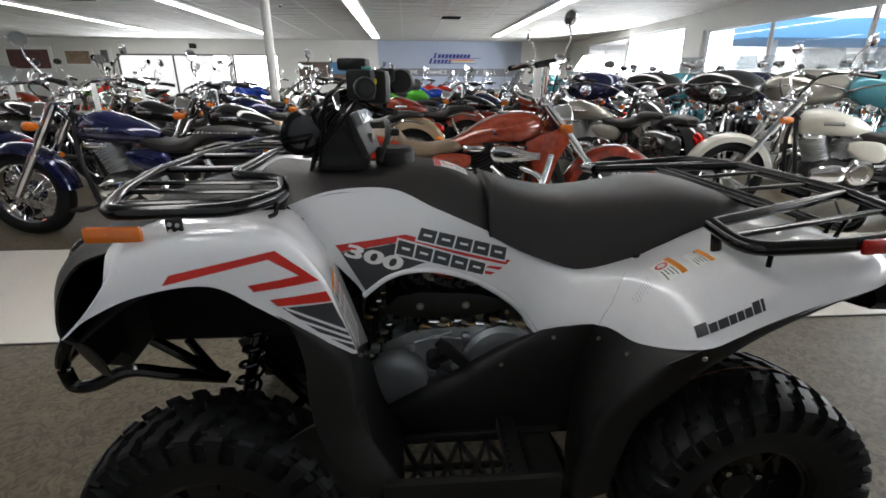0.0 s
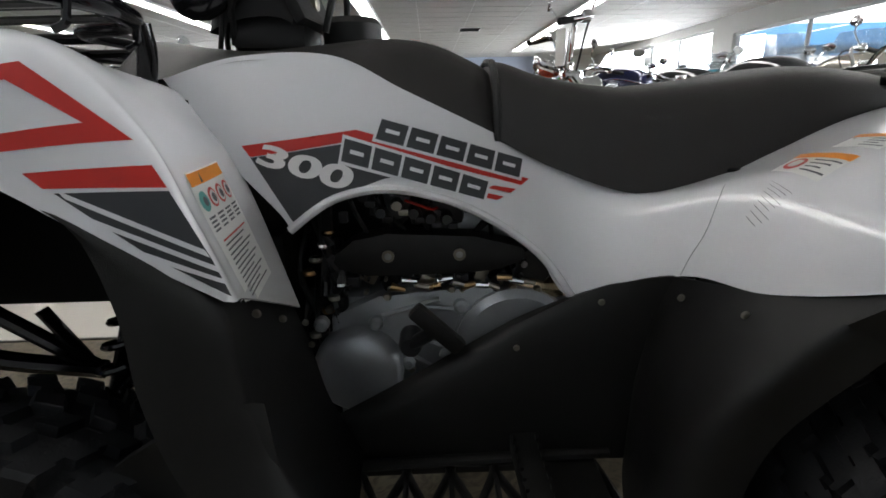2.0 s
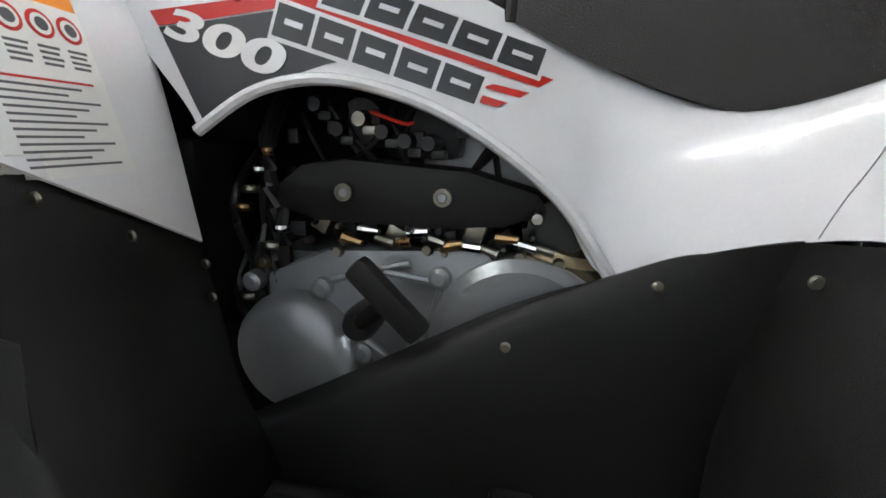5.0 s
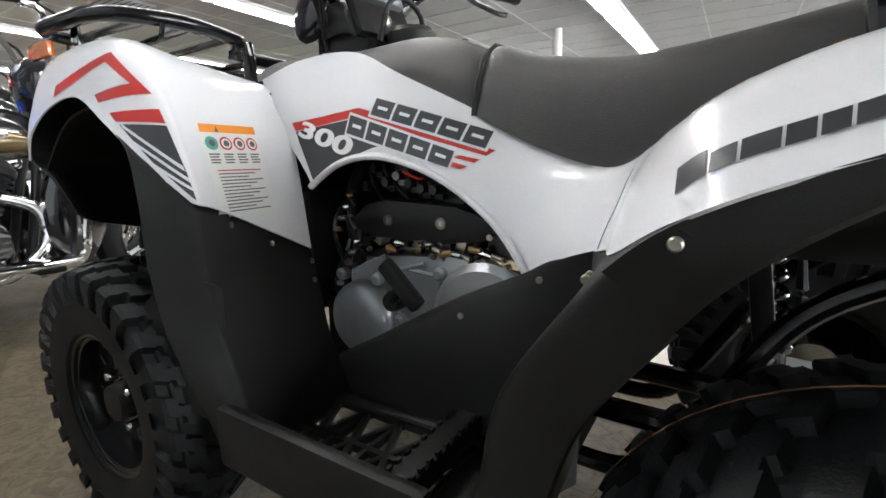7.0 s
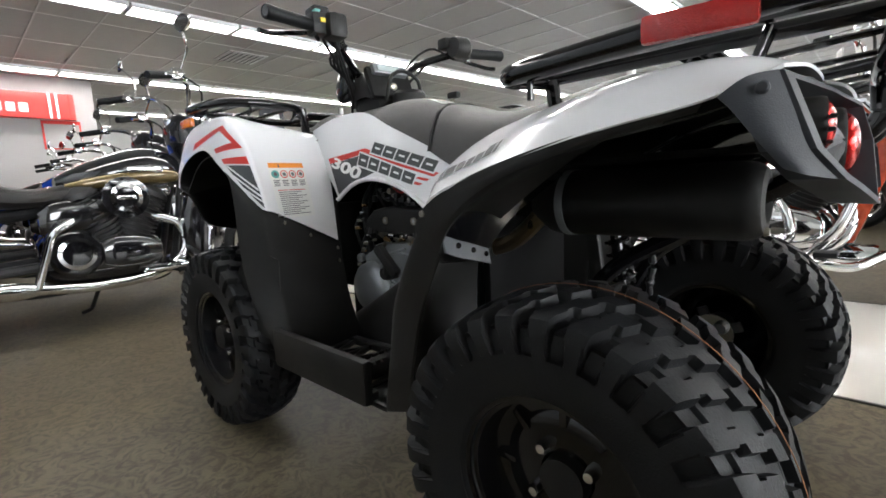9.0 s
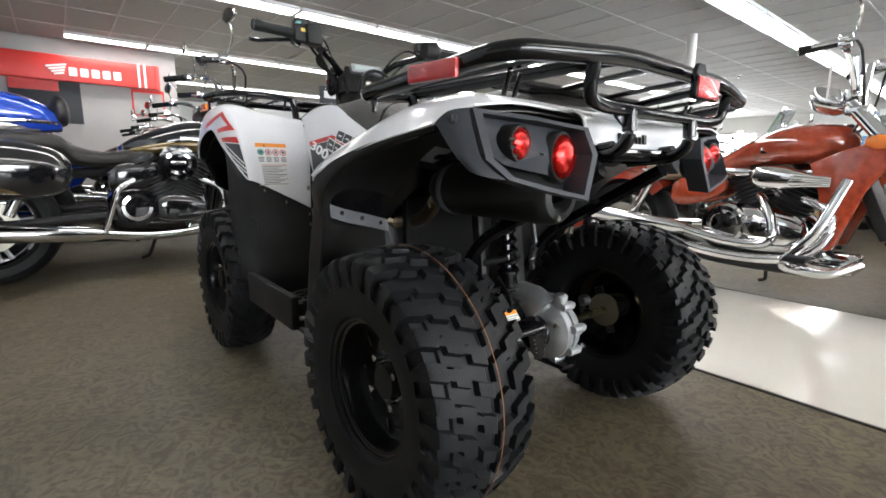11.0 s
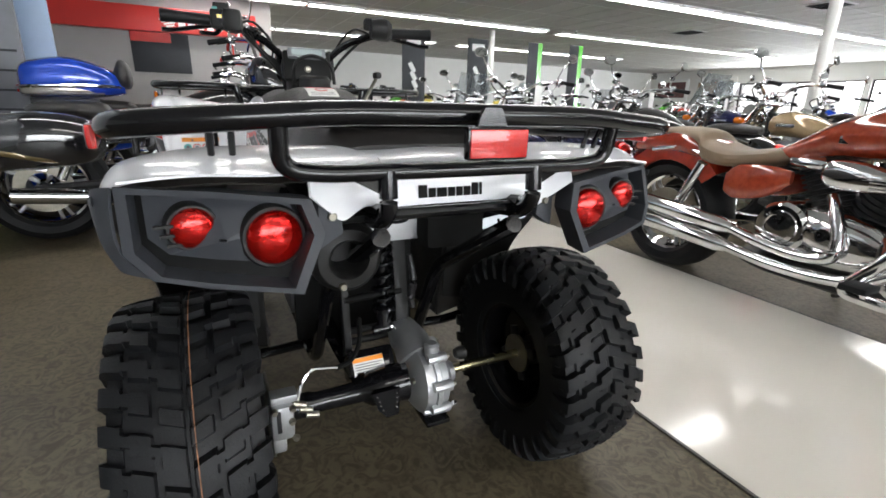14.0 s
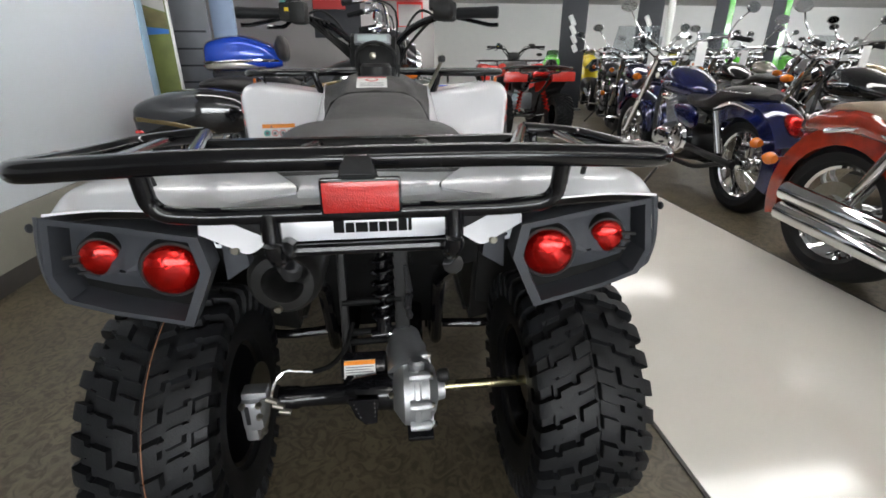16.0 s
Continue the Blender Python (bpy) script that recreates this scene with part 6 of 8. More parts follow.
# warning sticker on the flank that faces the rider (left side)
def sticker(parent, tree, corner, wdir, hdir, w, h):
    """A label laid on the flank: sheet, orange head, four round pictograms, rows of fine print."""
    def lay_x(pts, material, off, name):
        bm = bmesh.new()
        bm.faces.new([bm.verts.new(Vector(corner) + Vector(wdir) * (a * w) + Vector(hdir) * (b * h)) for a, b in pts])
        bmesh.ops.triangulate(bm, faces=bm.faces[:])
        for _ in range(3):
            long = [e for e in bm.edges if e.calc_length() > 0.02]
            if long:
                bmesh.ops.subdivide_edges(bm, edges=long, cuts=1)
                bmesh.ops.triangulate(bm, faces=bm.faces[:])
        for v in bm.verts:
            hit = tree.ray_cast(v.co + Vector((0.3, 0, 0)), Vector((-1, 0, 0)))
            if hit[0] is not None:
                v.co = hit[0] + Vector((off, 0, 0))
        return part(name, bm, material, parent)
    rect = lambda a0, a1, b0, b1: [(a0, b0), (a1, b0), (a1, b1), (a0, b1)]
    lay_x(rect(0, 1, 0, 1), M_label, 0.0012, "sticker_sheet")
    lay_x(rect(0.01, 0.99, 0.01, 0.10), M_orange, 0.0018, "sticker_head")
    lay_x([(0.25, 0.09), (0.31, 0.09), (0.28, 0.02)], M_ink, 0.0024, "sticker_mark")
    for k in range(4):
        c = 0.15 + 0.235 * k
        ring = lambda r0: [(c + r0 * math.cos(q), 0.215 + r0 * 0.70 * math.sin(q)) for q in (2 * math.pi * i / 16 for i in range(16))]
        lay_x(ring(0.105), M_teal if k == 0 else M_red, 0.0018, "pictogram")
        lay_x(ring(0.078), M_label if k else M_teal, 0.0024, "pictogram")
        lay_x(ring(0.05), M_ink, 0.0030, "pictogram")
        for j in range(4):
            lay_x(rect(c - 0.09, c + 0.08 - 0.02 * (j % 2), 0.325 + 0.03 * j, 0.340 + 0.03 * j), M_ink, 0.0018, "print_line")
    for j in range(13):
        lay_x(rect(0.12, 0.88 - 0.13 * ((j * 7) % 3), 0.50 + 0.036 * j, 0.513 + 0.036 * j), M_red if j == 0 else M_ink, 0.0018, "print_line")


sticker(fender_l, surface(fender_l), (-0.385, -0.412, 0.772), (0.0, 1, 0), (0.045 / 0.155, 0, -0.148 / 0.155), 0.112, 0.152)
# warning label on the tank cover
tree_t = surface(tank)
TOP = (0.25, 0.0, 1.0)
patch = lambda x0, x1, y0, y1: [(x0, y0, 0.92), (x1, y0, 0.92), (x1, y1, 0.92), (x0, y1, 0.92)]
wl = sheet(patch(-0.160, -0.070, -0.056, 0.034), M_label, tank, tree_t, -1, 0.0012, "warning_label", TOP)
sheet(patch(-0.159, -0.143, -0.054, 0.032), M_red, wl, tree_t, -1, 0.0020, "label_band", TOP)
sheet([(-0.122 + 0.016 * math.cos(i * 0.449), -0.011 + 0.020 * math.sin(i * 0.449), 0.92) for i in range(14)], M_red, wl, tree_t, -1, 0.0020, "label_ring", TOP)
sheet([(-0.122 + 0.011 * math.cos(i * 0.449), -0.011 + 0.014 * math.sin(i * 0.449), 0.92) for i in range(14)], M_label, wl, tree_t, -1, 0.0027, "label_ring", TOP)
for k in range(3):
    sheet(patch(-0.099 + 0.009 * k, -0.096 + 0.009 * k, -0.046, 0.024), M_ink, wl, tree_t, -1, 0.0020, "print_line", TOP)
# small labels on the rear mudguard
tree_l = surface(body_l)
UP = (0.0, 0.5, 1.0)
for k_, q in enumerate(([(0.351, -0.277, 0.757), (0.340, -0.375, 0.767), (0.297, -0.380, 0.748), (0.300, -0.300, 0.743)], [(0.403, -0.298, 0.782), (0.398, -0.370, 0.788), (0.358, -0.376, 0.774), (0.366, -0.305, 0.770)], [(0.284, -0.315, 0.737), (0.281, -0.385, 0.740), (0.247, -0.395, 0.713), (0.247, -0.330, 0.714)])):
    at = field(q, -1)
    strip = lambda a0, a1, b0, b1: [tuple(at(a, b)) for a, b in ((a0, b0), (a1, b0), (a1, b1), (a0, b1))]
    if k_ < 2:
        lb = sheet(strip(0, 1, 0, 1), M_label, quad, tree_l, -1, 0.0008, "caution_label", UP)
        sheet(strip(0, 1, 0, 0.26), M_orange, lb, tree_l, -1, 0.0014, "label_band", UP)
        sheet([tuple(at(0.24 + 0.17 * math.cos(i * 0.449), 0.60 + 0.30 * math.sin(i * 0.449))) for i in range(14)], M_red if k_ == 0 else M_label, lb, tree_l, -1, 0.0014, "label_ring", UP)
        sheet([tuple(at(0.24 + 0.11 * math.cos(i * 0.449), 0.60 + 0.20 * math.sin(i * 0.449))) for i in range(14)], M_label, lb, tree_l, -1, 0.0020, "label_ring", UP)
        for k in range(4):
            sheet(strip(0.47, 0.95 - 0.09 * (k % 3), 0.36 + 0.15 * k, 0.41 + 0.15 * k), M_ink, lb, tree_l, -1, 0.0014, "print_line", UP)
    else:
        for k in range(9):
            sheet(strip(0.22 + 0.012 * k, 0.80 - 0.07 * (k % 3), 0.06 + 0.10 * k, 0.070 + 0.10 * k), M_ink, quad, tree_l, -1, 0.0010, "print_line", UP)
# seam of the rear mudguard
for s, tb_ in ((-1, surface(body_l)), (1, surface(body_r))):
    seam = [(0.262, 0.270, 0.728), (0.247, 0.288, 0.708), (0.231, 0.298, 0.670), (0.216, 0.295, 0.632), (0.207, 0.293, 0.604)]
    pts = []
    for p in spline(seam, 5):
        loc, nrm, _, _ = tb_.find_nearest(Vector((p.x, s * p.y, p.z)))
        pts.append(loc + (nrm if nrm.y * s > 0 else -nrm) * 0.0004)
    part("panel_seam", tube(pts, 0.0005, 6), M_alupaint, quad)

# ---- motorcycles ----
def bike_wheel(parent, c, R, W, rim, style, tyre_mat=M_rubber):
    h = W / 2
    prof = [(rim, -h * 0.7), (rim + 0.02, -h * 0.95), (R - 0.05, -h), (R - 0.015, -h * 0.72), (R, -h * 0.25), (R, h * 0.25), (R - 0.015, h * 0.72), (R - 0.05, h), (rim + 0.02, h * 0.95), (rim, h * 0.7)]
    t = part("tyre", lathe(prof, c, "y", 44, closed=True), tyre_mat, parent)
    part("rim", lathe([(rim + 0.006, -h * 0.74), (rim - 0.012, -h * 0.6), (rim - 0.018, 0), (rim - 0.012, h * 0.6), (rim + 0.006, h * 0.74), (rim - 0.002, 0.0)], c, "y", 44, closed=True), M_chrome, t)
    sp = []
    if style == "wire":
        for k in range(28):
            q = 2 * math.pi * k / 28
            s = 1 if k % 2 else -1
            sp.append(tube([(c[0] + 0.035 * math.cos(q + 0.7 * s), c[1] + 0.03 * s, c[2] + 0.035 * math.sin(q + 0.7 * s)), (c[0] + rim * 0.97 * math.cos(q), c[1], c[2] + rim * 0.97 * math.sin(q))], 0.0022, 5))
    else:
        for k in range(5):
            for d in (-0.13, 0.13):
                q = 2 * math.pi * k / 5
                sp.append(tube([(c[0] + 0.03 * math.cos(q), c[1], c[2] + 0.03 * math.sin(q)), (c[0] + rim * 0.97 * math.cos(q + d), c[1], c[2] + rim * 0.97 * math.sin(q + d))], 0.011, 7))
    part("spokes", join(*sp), M_chrome if style == "wire" else M_alu, t)
    part("hub", lathe([(0.03, -h * 0.9), (0.045, -h * 0.5), (0.045, h * 0.5), (0.03, h * 0.9)], c, "y", 20), M_chrome, t)
    part("brake_disc", lathe([(0.145, -h * 0.85), (0.145, -h * 0.85 - 0.005), (0.085, -h * 0.85 - 0.005), (0.085, -h * 0.85)], c, "y", 32, closed=True), M_steel, t)
    return t


def arc_guard(c, R, W, a0, a1, flare=1.0, n=16):
    """A mudguard: an arched shell round a wheel from angle a0 to a1 (degrees, 0 ahead, 90 up)."""
    secs = []
    for i in range(n + 1):
        q = radians(a0 + (a1 - a0) * i / n)
        row = []
        for f, dr in ((-1.0, -0.055 * flare), (-0.93, -0.012), (-0.6, 0.012), (0, 0.022), (0.6, 0.012), (0.93, -0.012), (1.0, -0.055 * flare)):
            r = R + dr
            row.append((c[0] + r * math.cos(q), c[1] + f * W / 2, c[2] + r * math.sin(q)))
        secs.append(row)
    return thicken(grid_mesh(secs), 0.004)


def finned(c, axis_dir, r, length, n, rx=1.0):
    """A finned cylinder barrel along a tilted axis."""
    prof = []
    for i in range(n):
        a = length * i / n
        prof += [(r, a), (r, a + length / n * 0.35), (r * 0.84, a + length / n * 0.4), (r * 0.84, a + length / n * 0.95)]
    prof += [(r * 1.02, length), (r * 1.0, length * 1.10), (r * 0.7, length * 1.22)]
    bm = lathe(prof, (0, 0, 0), "z", 20)
    bmesh.ops.scale(bm, vec=(rx, 1, 1), verts=bm.verts)
    m = Matrix.Translation(c) @ Vector((0, 0, 1)).rotation_difference(Vector(axis_dir)).to_matrix().to_4x4()
    bmesh.ops.transform(bm, matrix=m, verts=bm.verts)
    return bm


def blob(stations, n=6, m=4):
    """A closed smooth body: stations of x, centre z, half width, half height, and squareness."""
    rows = []
    for x, z, w, h, sq in stations:
        row = []
        for j in range(20):
            q = 2 * math.pi * j / 20
            cx, sx = math.cos(q), math.sin(q)
            row.append(Vector((x, w * abs(cx) ** sq * (1 if cx > 0 else -1), z + h * abs(sx) ** sq * (1 if sx > 0 else -1))))
        rows.append(row)
    cols = [spline(list(c), n) for c in zip(*rows)]
    return grid_mesh([list(r) for r in zip(*cols)], close_v=True, caps=True)


def cruiser(label, paint, at, rz, wb=1.65, seat=M_vinyl, bars=1.12, pull=0.0, screen=0.0, bags=False, fairing=None, pipes=2, style="cast", flame=False, tail=True, tag=True, touring=False, tank_top=None, studs=False, plain=False, guards=None, group="parked motorcycles", far=False, aircover="round"):
    b = thing("motorcycle", (at[0], at[1], 0.0), label, "motorcycle", group, rz)
    if touring:
        b.matrix_world = b.matrix_world @ Matrix.Scale(1.06, 4)
    xf, xr, rf, rr = wb / 2, -wb / 2, 0.325, 0.325
    guards = guards or paint
    wf = bike_wheel(b, (xf, 0, rf), rf, 0.13 if not flame else 0.14, 0.225, style)
    wr = bike_wheel(b, (xr, 0, rr), rr, 0.17 if not flame else 0.22, 0.215, style)
    part("front_mudguard", arc_guard((xf, 0, rf), rf + 0.035, 0.17, 25, 175), guards, b)
    part("rear_mudguard", arc_guard((xr, 0, rr + 0.02), rr + 0.06, 0.26, 40, 200, 1.8), guards, b)
    # fork
    head = Vector((xf - (0.54 if flame else 0.42), 0, 0.98))
    foot = Vector((xf, 0, rf))
    d = (head - foot).normalized()
    for s in (-1, 1):
        o = Vector((0.0, s * 0.105, 0.0))
        fk = part("fork_leg", tube([foot + o, foot + o + d * 0.36, foot + o + d * 0.361, head + o + d * 0.05], [0.029, 0.031, 0.023, 0.023], 14), M_chrome, b)
        part("fork_shroud", tube([foot + o + d * 0.46, head + o], 0.032, 14), M_chrome if not touring else M_bike_black, fk)
    part("fork_yoke", box(head, (0.09, 0.26, 0.045), 0.012), M_chrome, b)
    for s in (-1, 1):
        part("bar_riser", tube([head + Vector((-0.01, s * 0.07, 0)), head + Vector((-0.01, s * 0.09, 0.07))], 0.022, 10), M_chrome, b)
    # headlamp
    hl = head + Vector((0.13, 0, -0.10))
    lamp = part("headlamp", blob([(hl.x - 0.09, hl.z, 0.03, 0.03, 1), (hl.x - 0.06, hl.z, 0.08, 0.08, 1), (hl.x + 0.02, hl.z, 0.098, 0.098, 1), (hl.x + 0.05, hl.z, 0.10, 0.10, 1)]), M_chrome, b)
    part("lamp_glass", dome((hl.x + 0.05, 0, hl.z), 0.092, 0.03, "x"), M_mirror, lamp)
    for s in (-1, 1):
        ind = part("front_indicator", rod((hl.x - 0.02, s * 0.10, hl.z - 0.05), (hl.x - 0.02, s * 0.20, hl.z - 0.05), 0.008), M_chrome, b)
        part("indicator_lens", blob([(hl.x - 0.06, hl.z - 0.05, 0.02, 0.02, 1), (hl.x - 0.02, hl.z - 0.05, 0.032, 0.032, 1), (hl.x + 0.02, hl.z - 0.05, 0.028, 0.028, 1)]), M_amber, ind)
        ind.children[0].location = (0, s * 0.215, 0)
    # handlebar, grips, levers, mirrors
    hbx, z = head.x - 0.02, bars
    pts = [(hbx - 0.27 - pull, -0.43, z - 0.03), (hbx - 0.12 - pull * 0.6, -0.36, z), (hbx - 0.02, -0.24, z - 0.01), (hbx + 0.01, -0.08, head.z + 0.05), (hbx + 0.01, 0.08, head.z + 0.05), (hbx - 0.02, 0.24, z - 0.01), (hbx - 0.12 - pull * 0.6, 0.36, z), (hbx - 0.27 - pull, 0.43, z - 0.03)]
    hb_ = part("handlebar", tube(rounded(pts, 0.07), 0.0125, 10), M_chrome, b)
    for s in (-1, 1):
        gx = hbx - 0.27 - pull
        part("grip", tube([(gx - 0.01, s * 0.437, z - 0.032), (gx + 0.11, s * 0.383, z - 0.008)], [0.019, 0.017], 12), M_rubber, hb_)
        part("lever", tube(rounded([(gx + 0.17, s * 0.37, z + 0.0), (gx + 0.16, s * 0.44, z - 0.01), (gx + 0.05, s * 0.50, z - 0.03)], 0.03), 0.007, 7), M_chrome, hb_)
        part("control_box", box((gx + 0.14, s * 0.375, z + 0.0), (0.05, 0.05, 0.06), 0.012), M_chrome, hb_)
        mr = part("mirror_stem", tube(rounded([(gx + 0.17, s * 0.37, z + 0.03), (gx + 0.19, s * 0.43, z + 0.12), (gx + 0.15, s * 0.49, z + 0.19)], 0.04), 0.006, 7), M_chrome, hb_)
        sh_ = lathe([(0.030, 0.012), (0.060, 0.006), (0.064, -0.004), (0.060, -0.010)], (0, 0, 0), "x", 20)
        bmesh.ops.scale(sh_, vec=(1, 1.0, 0.68), verts=sh_.verts)
        bmesh.ops.transform(sh_, matrix=pose(gx + 0.15, s * 0.51, z + 0.215, 0, 8, -s * 12), verts=sh_.verts)
        part("mirror", sh_, M_chrome, mr)
        mg = lathe([(0.055, -0.011), (0.001, -0.011)], (0, 0, 0), "x", 20)
        bmesh.ops.scale(mg, vec=(1, 1.0, 0.68), verts=mg.verts)
        bmesh.ops.transform(mg, matrix=pose(gx + 0.15, s * 0.51, z + 0.215, 0, 8, -s * 12), verts=mg.verts)
        part("mirror_glass", mg, M_mirror, mr)
        part("bar_cable", tube(spline([(gx + 0.17, s * 0.36, z), (hbx + 0.04, s * 0.25, z - 0.06), (hbx + 0.03, s * 0.07, head.z - 0.05), (hbx - 0.08, s * 0.05, 0.80)], 4), 0.006, 6), M_black, b)
    part("gauge", lathe([(0.05, 0), (0.055, 0.03), (0.05, 0.045)], (head.x - 0.05, 0, head.z + 0.06), "z", 24), M_chrome, b)
    # tank
    tx = head.x - 0.12
    if flame:
        tk = blob([(0.325, 0.83, 0.03, 0.03, 1), (0.28, 0.832, 0.11, 0.085, 0.95), (0.17, 0.828, 0.172, 0.107, 0.9), (0.05, 0.822, 0.168, 0.108, 0.9), (-0.10, 0.795, 0.14, 0.084, 0.9), (-0.25, 0.738, 0.10, 0.050, 0.9), (-0.38, 0.70, 0.05, 0.02, 1)])
    else:
        tk = blob([(tx + 0.06, 0.80, 0.03, 0.04, 1), (tx + 0.02, 0.80, 0.10, 0.09, 0.9), (tx - 0.12, 0.81, 0.155, 0.115, 0.85), (tx - 0.28, 0.79, 0.155, 0.10, 0.85), (tx - 0.44, 0.755, 0.105, 0.065, 0.85), (tx - 0.52, 0.74, 0.04, 0.03, 1)])
    tnk = part("fuel_tank", tk, M_flame_art if flame else paint, b)
    if tank_top:
        for s in (-1, 1):
            tp = blob([(tx + 0.03, 0.765, 0.02, 0.02, 0.9), (tx - 0.02, 0.765, 0.05, 0.040, 0.8), (tx - 0.14, 0.770, 0.062, 0.052, 0.8), (tx - 0.28, 0.755, 0.058, 0.045, 0.8), (tx - 0.42, 0.735, 0.035, 0.030, 0.85), (tx - 0.50, 0.728, 0.012, 0.010, 1)], 4)
            bmesh.ops.translate(tp, vec=(0, s * 0.103, 0), verts=tp.verts)
            part("tank_side_panel", tp, tank_top, tnk)
    part("filler_cap", lathe([(0.035, 0), (0.035, 0.012), (0.028, 0.018)], (tx - 0.16, 0, 0.905 if not flame else 0.918), "z", 20), M_chrome, tnk)
    for s in (-1, 1):
        part("tank_badge", box((tx - 0.16, s * (0.160 if not flame else 0.150), 0.80), (0.16, 0.004, 0.03), 0.002), M_chrome, tnk)
    # seat
    sx = tx - 0.46 if not flame else -0.34
    st = part("seat", blob([(sx + 0.10, 0.715, 0.06, 0.03, 0.9), (sx + 0.02, 0.700, 0.12, 0.045, 0.8), (sx - 0.16, 0.675, 0.165, 0.045, 0.75), (sx - 0.30, 0.695, 0.165, 0.06, 0.75), (sx - 0.36, 0.745, 0.135, 0.06, 0.8), (sx - 0.52, 0.770, 0.12, 0.045, 0.8), (sx - 0.66, 0.765, 0.10, 0.035, 0.85), (sx - 0.72, 0.76, 0.05, 0.02, 1)]), seat, b)
    if studs:
        for k in range(12):
            for s in (-1, 1):
                part("seat_stud", dome((sx - 0.32 - 0.03 * k, s * 0.128, 0.775), 0.008, 0.006, "z", 8, 2), M_chrome, st)
    # engine
    ex = -0.02
    en = part("crankcase", blob([(ex - 0.30, 0.36, 0.08, 0.08, 0.7), (ex - 0.24, 0.37, 0.14, 0.13, 0.7), (ex, 0.37, 0.15, 0.15, 0.7), (ex + 0.18, 0.36, 0.13, 0.12, 0.7), (ex + 0.24, 0.35, 0.06, 0.06, 0.7)], 3), M_chrome if flame else (M_bike_black if touring else M_engine), b)
    for a in (-0.45, 0.45):
        part("cylinder", finned((ex + 0.03 + a * 0.10, 0, 0.44), (a, 0, 1), 0.095 if not touring else 0.105, 0.25, 11, 1.05), M_engine if flame or touring else M_alu, en).location = (0, -0.055 if touring else 0, 0)
        part("rocker_cover", blob([(ex + 0.03 + a * 0.42 - 0.10, 0.715 - abs(a) * 0.06, 0.05, 0.02, 0.8), (ex + 0.03 + a * 0.42 - 0.06, 0.715 - abs(a) * 0.06, 0.10, 0.04, 0.8), (ex + 0.03 + a * 0.42 + 0.06, 0.715 - abs(a) * 0.06, 0.10, 0.04, 0.8), (ex + 0.03 + a * 0.42 + 0.10, 0.715 - abs(a) * 0.06, 0.05, 0.02, 0.8)], 3), M_chrome, en)
    for s in (-1, 1):
        part("clutch_cover", lathe([(0.115, s * 0.10), (0.115, s * 0.150), (0.100, s * 0.168), (0.03, s * 0.172)], (ex - 0.17, 0, 0.40), "y", 32), M_bike_black if touring else M_chrome, en)
        part("cover_ring", lathe([(0.075, s * 0.170), (0.078, s * 0.178), (0.060, s * 0.180), (0.058, s * 0.170)], (ex - 0.17, 0, 0.40), "y", 28, closed=True), M_chrome, en)
        part("primary_cover", blob([(ex - 0.06, 0.38, 0.02, 0.06, 0.7), (ex, 0.38, 0.03, 0.085, 0.7), (ex + 0.12, 0.375, 0.03, 0.08, 0.7), (ex + 0.20, 0.37, 0.02, 0.05, 0.7)], 3), M_bike_black if touring else M_chrome, en).location = (0, s * 0.145, 0)
    ac = -1
    if aircover == "round":
        part("air_cleaner", lathe([(0.100, ac * 0.10), (0.103, ac * 0.165), (0.105, ac * 0.190), (0.03, ac * 0.196)], (ex + 0.06, 0, 0.66), "y", 36), M_bike_black if touring else M_chrome, en)
        part("cleaner_ring", lathe([(0.068, ac * 0.192), (0.072, ac * 0.202), (0.052, ac * 0.204), (0.050, ac * 0.192)], (ex + 0.06, 0, 0.66), "y", 32, closed=True), M_chrome, en)
        part("cleaner_badge", box((ex + 0.06, ac * 0.199, 0.66), (0.085, 0.006, 0.022), 0.006), M_chrome, en)
    else:
        acm = blob([(ex - 0.05, 0.665, 0.02, 0.03, 0.8), (ex - 0.02, 0.665, 0.04, 0.055, 0.75), (ex + 0.08, 0.660, 0.048, 0.060, 0.75), (ex + 0.16, 0.655, 0.045, 0.045, 0.75), (ex + 0.27, 0.645, 0.02, 0.02, 0.9)], 4)
        bmesh.ops.translate(acm, vec=(0, ac * 0.16, 0), verts=acm.verts)
        a_ = part("air_cleaner", acm, M_chrome, en)
        for k in range(5):
            part("cleaner_fin", tube([(ex + 0.13, ac * 0.205, 0.622 + 0.015 * k), (ex + 0.29, ac * 0.180, 0.628 + 0.009 * k)], 0.005, 6), M_chrome, a_)
        part("cleaner_badge", blob([(ex - 0.03, 0.668, 0.01, 0.012, 1), (ex + 0.02, 0.668, 0.014, 0.020, 1), (ex + 0.09, 0.664, 0.01, 0.012, 1)], 3), M_engine, a_).location = (0, ac * 0.198, 0)
    part("frame_tube", tube(rounded([(head.x - 0.04, 0, 0.92), (ex + 0.34, 0.09, 0.62), (ex + 0.26, 0.10, 0.22), (ex - 0.38, 0.11, 0.22), (xr, 0.13, 0.34)], 0.10), 0.018, 10), M_engine, b)
    part("frame_tube", tube(rounded([(head.x - 0.04, 0, 0.92), (ex + 0.34, -0.09, 0.62), (ex + 0.26, -0.10, 0.22), (ex - 0.38, -0.11, 0.22), (xr, -0.13, 0.34)], 0.10), 0.018, 10), M_engine, b)
    part("frame_spine", tube(spline([(head.x - 0.02, 0, 0.90), (tx - 0.3, 0, 0.70), (sx - 0.2, 0, 0.60), (xr + 0.05, 0, 0.60)], 5), 0.03, 10), M_engine, b)
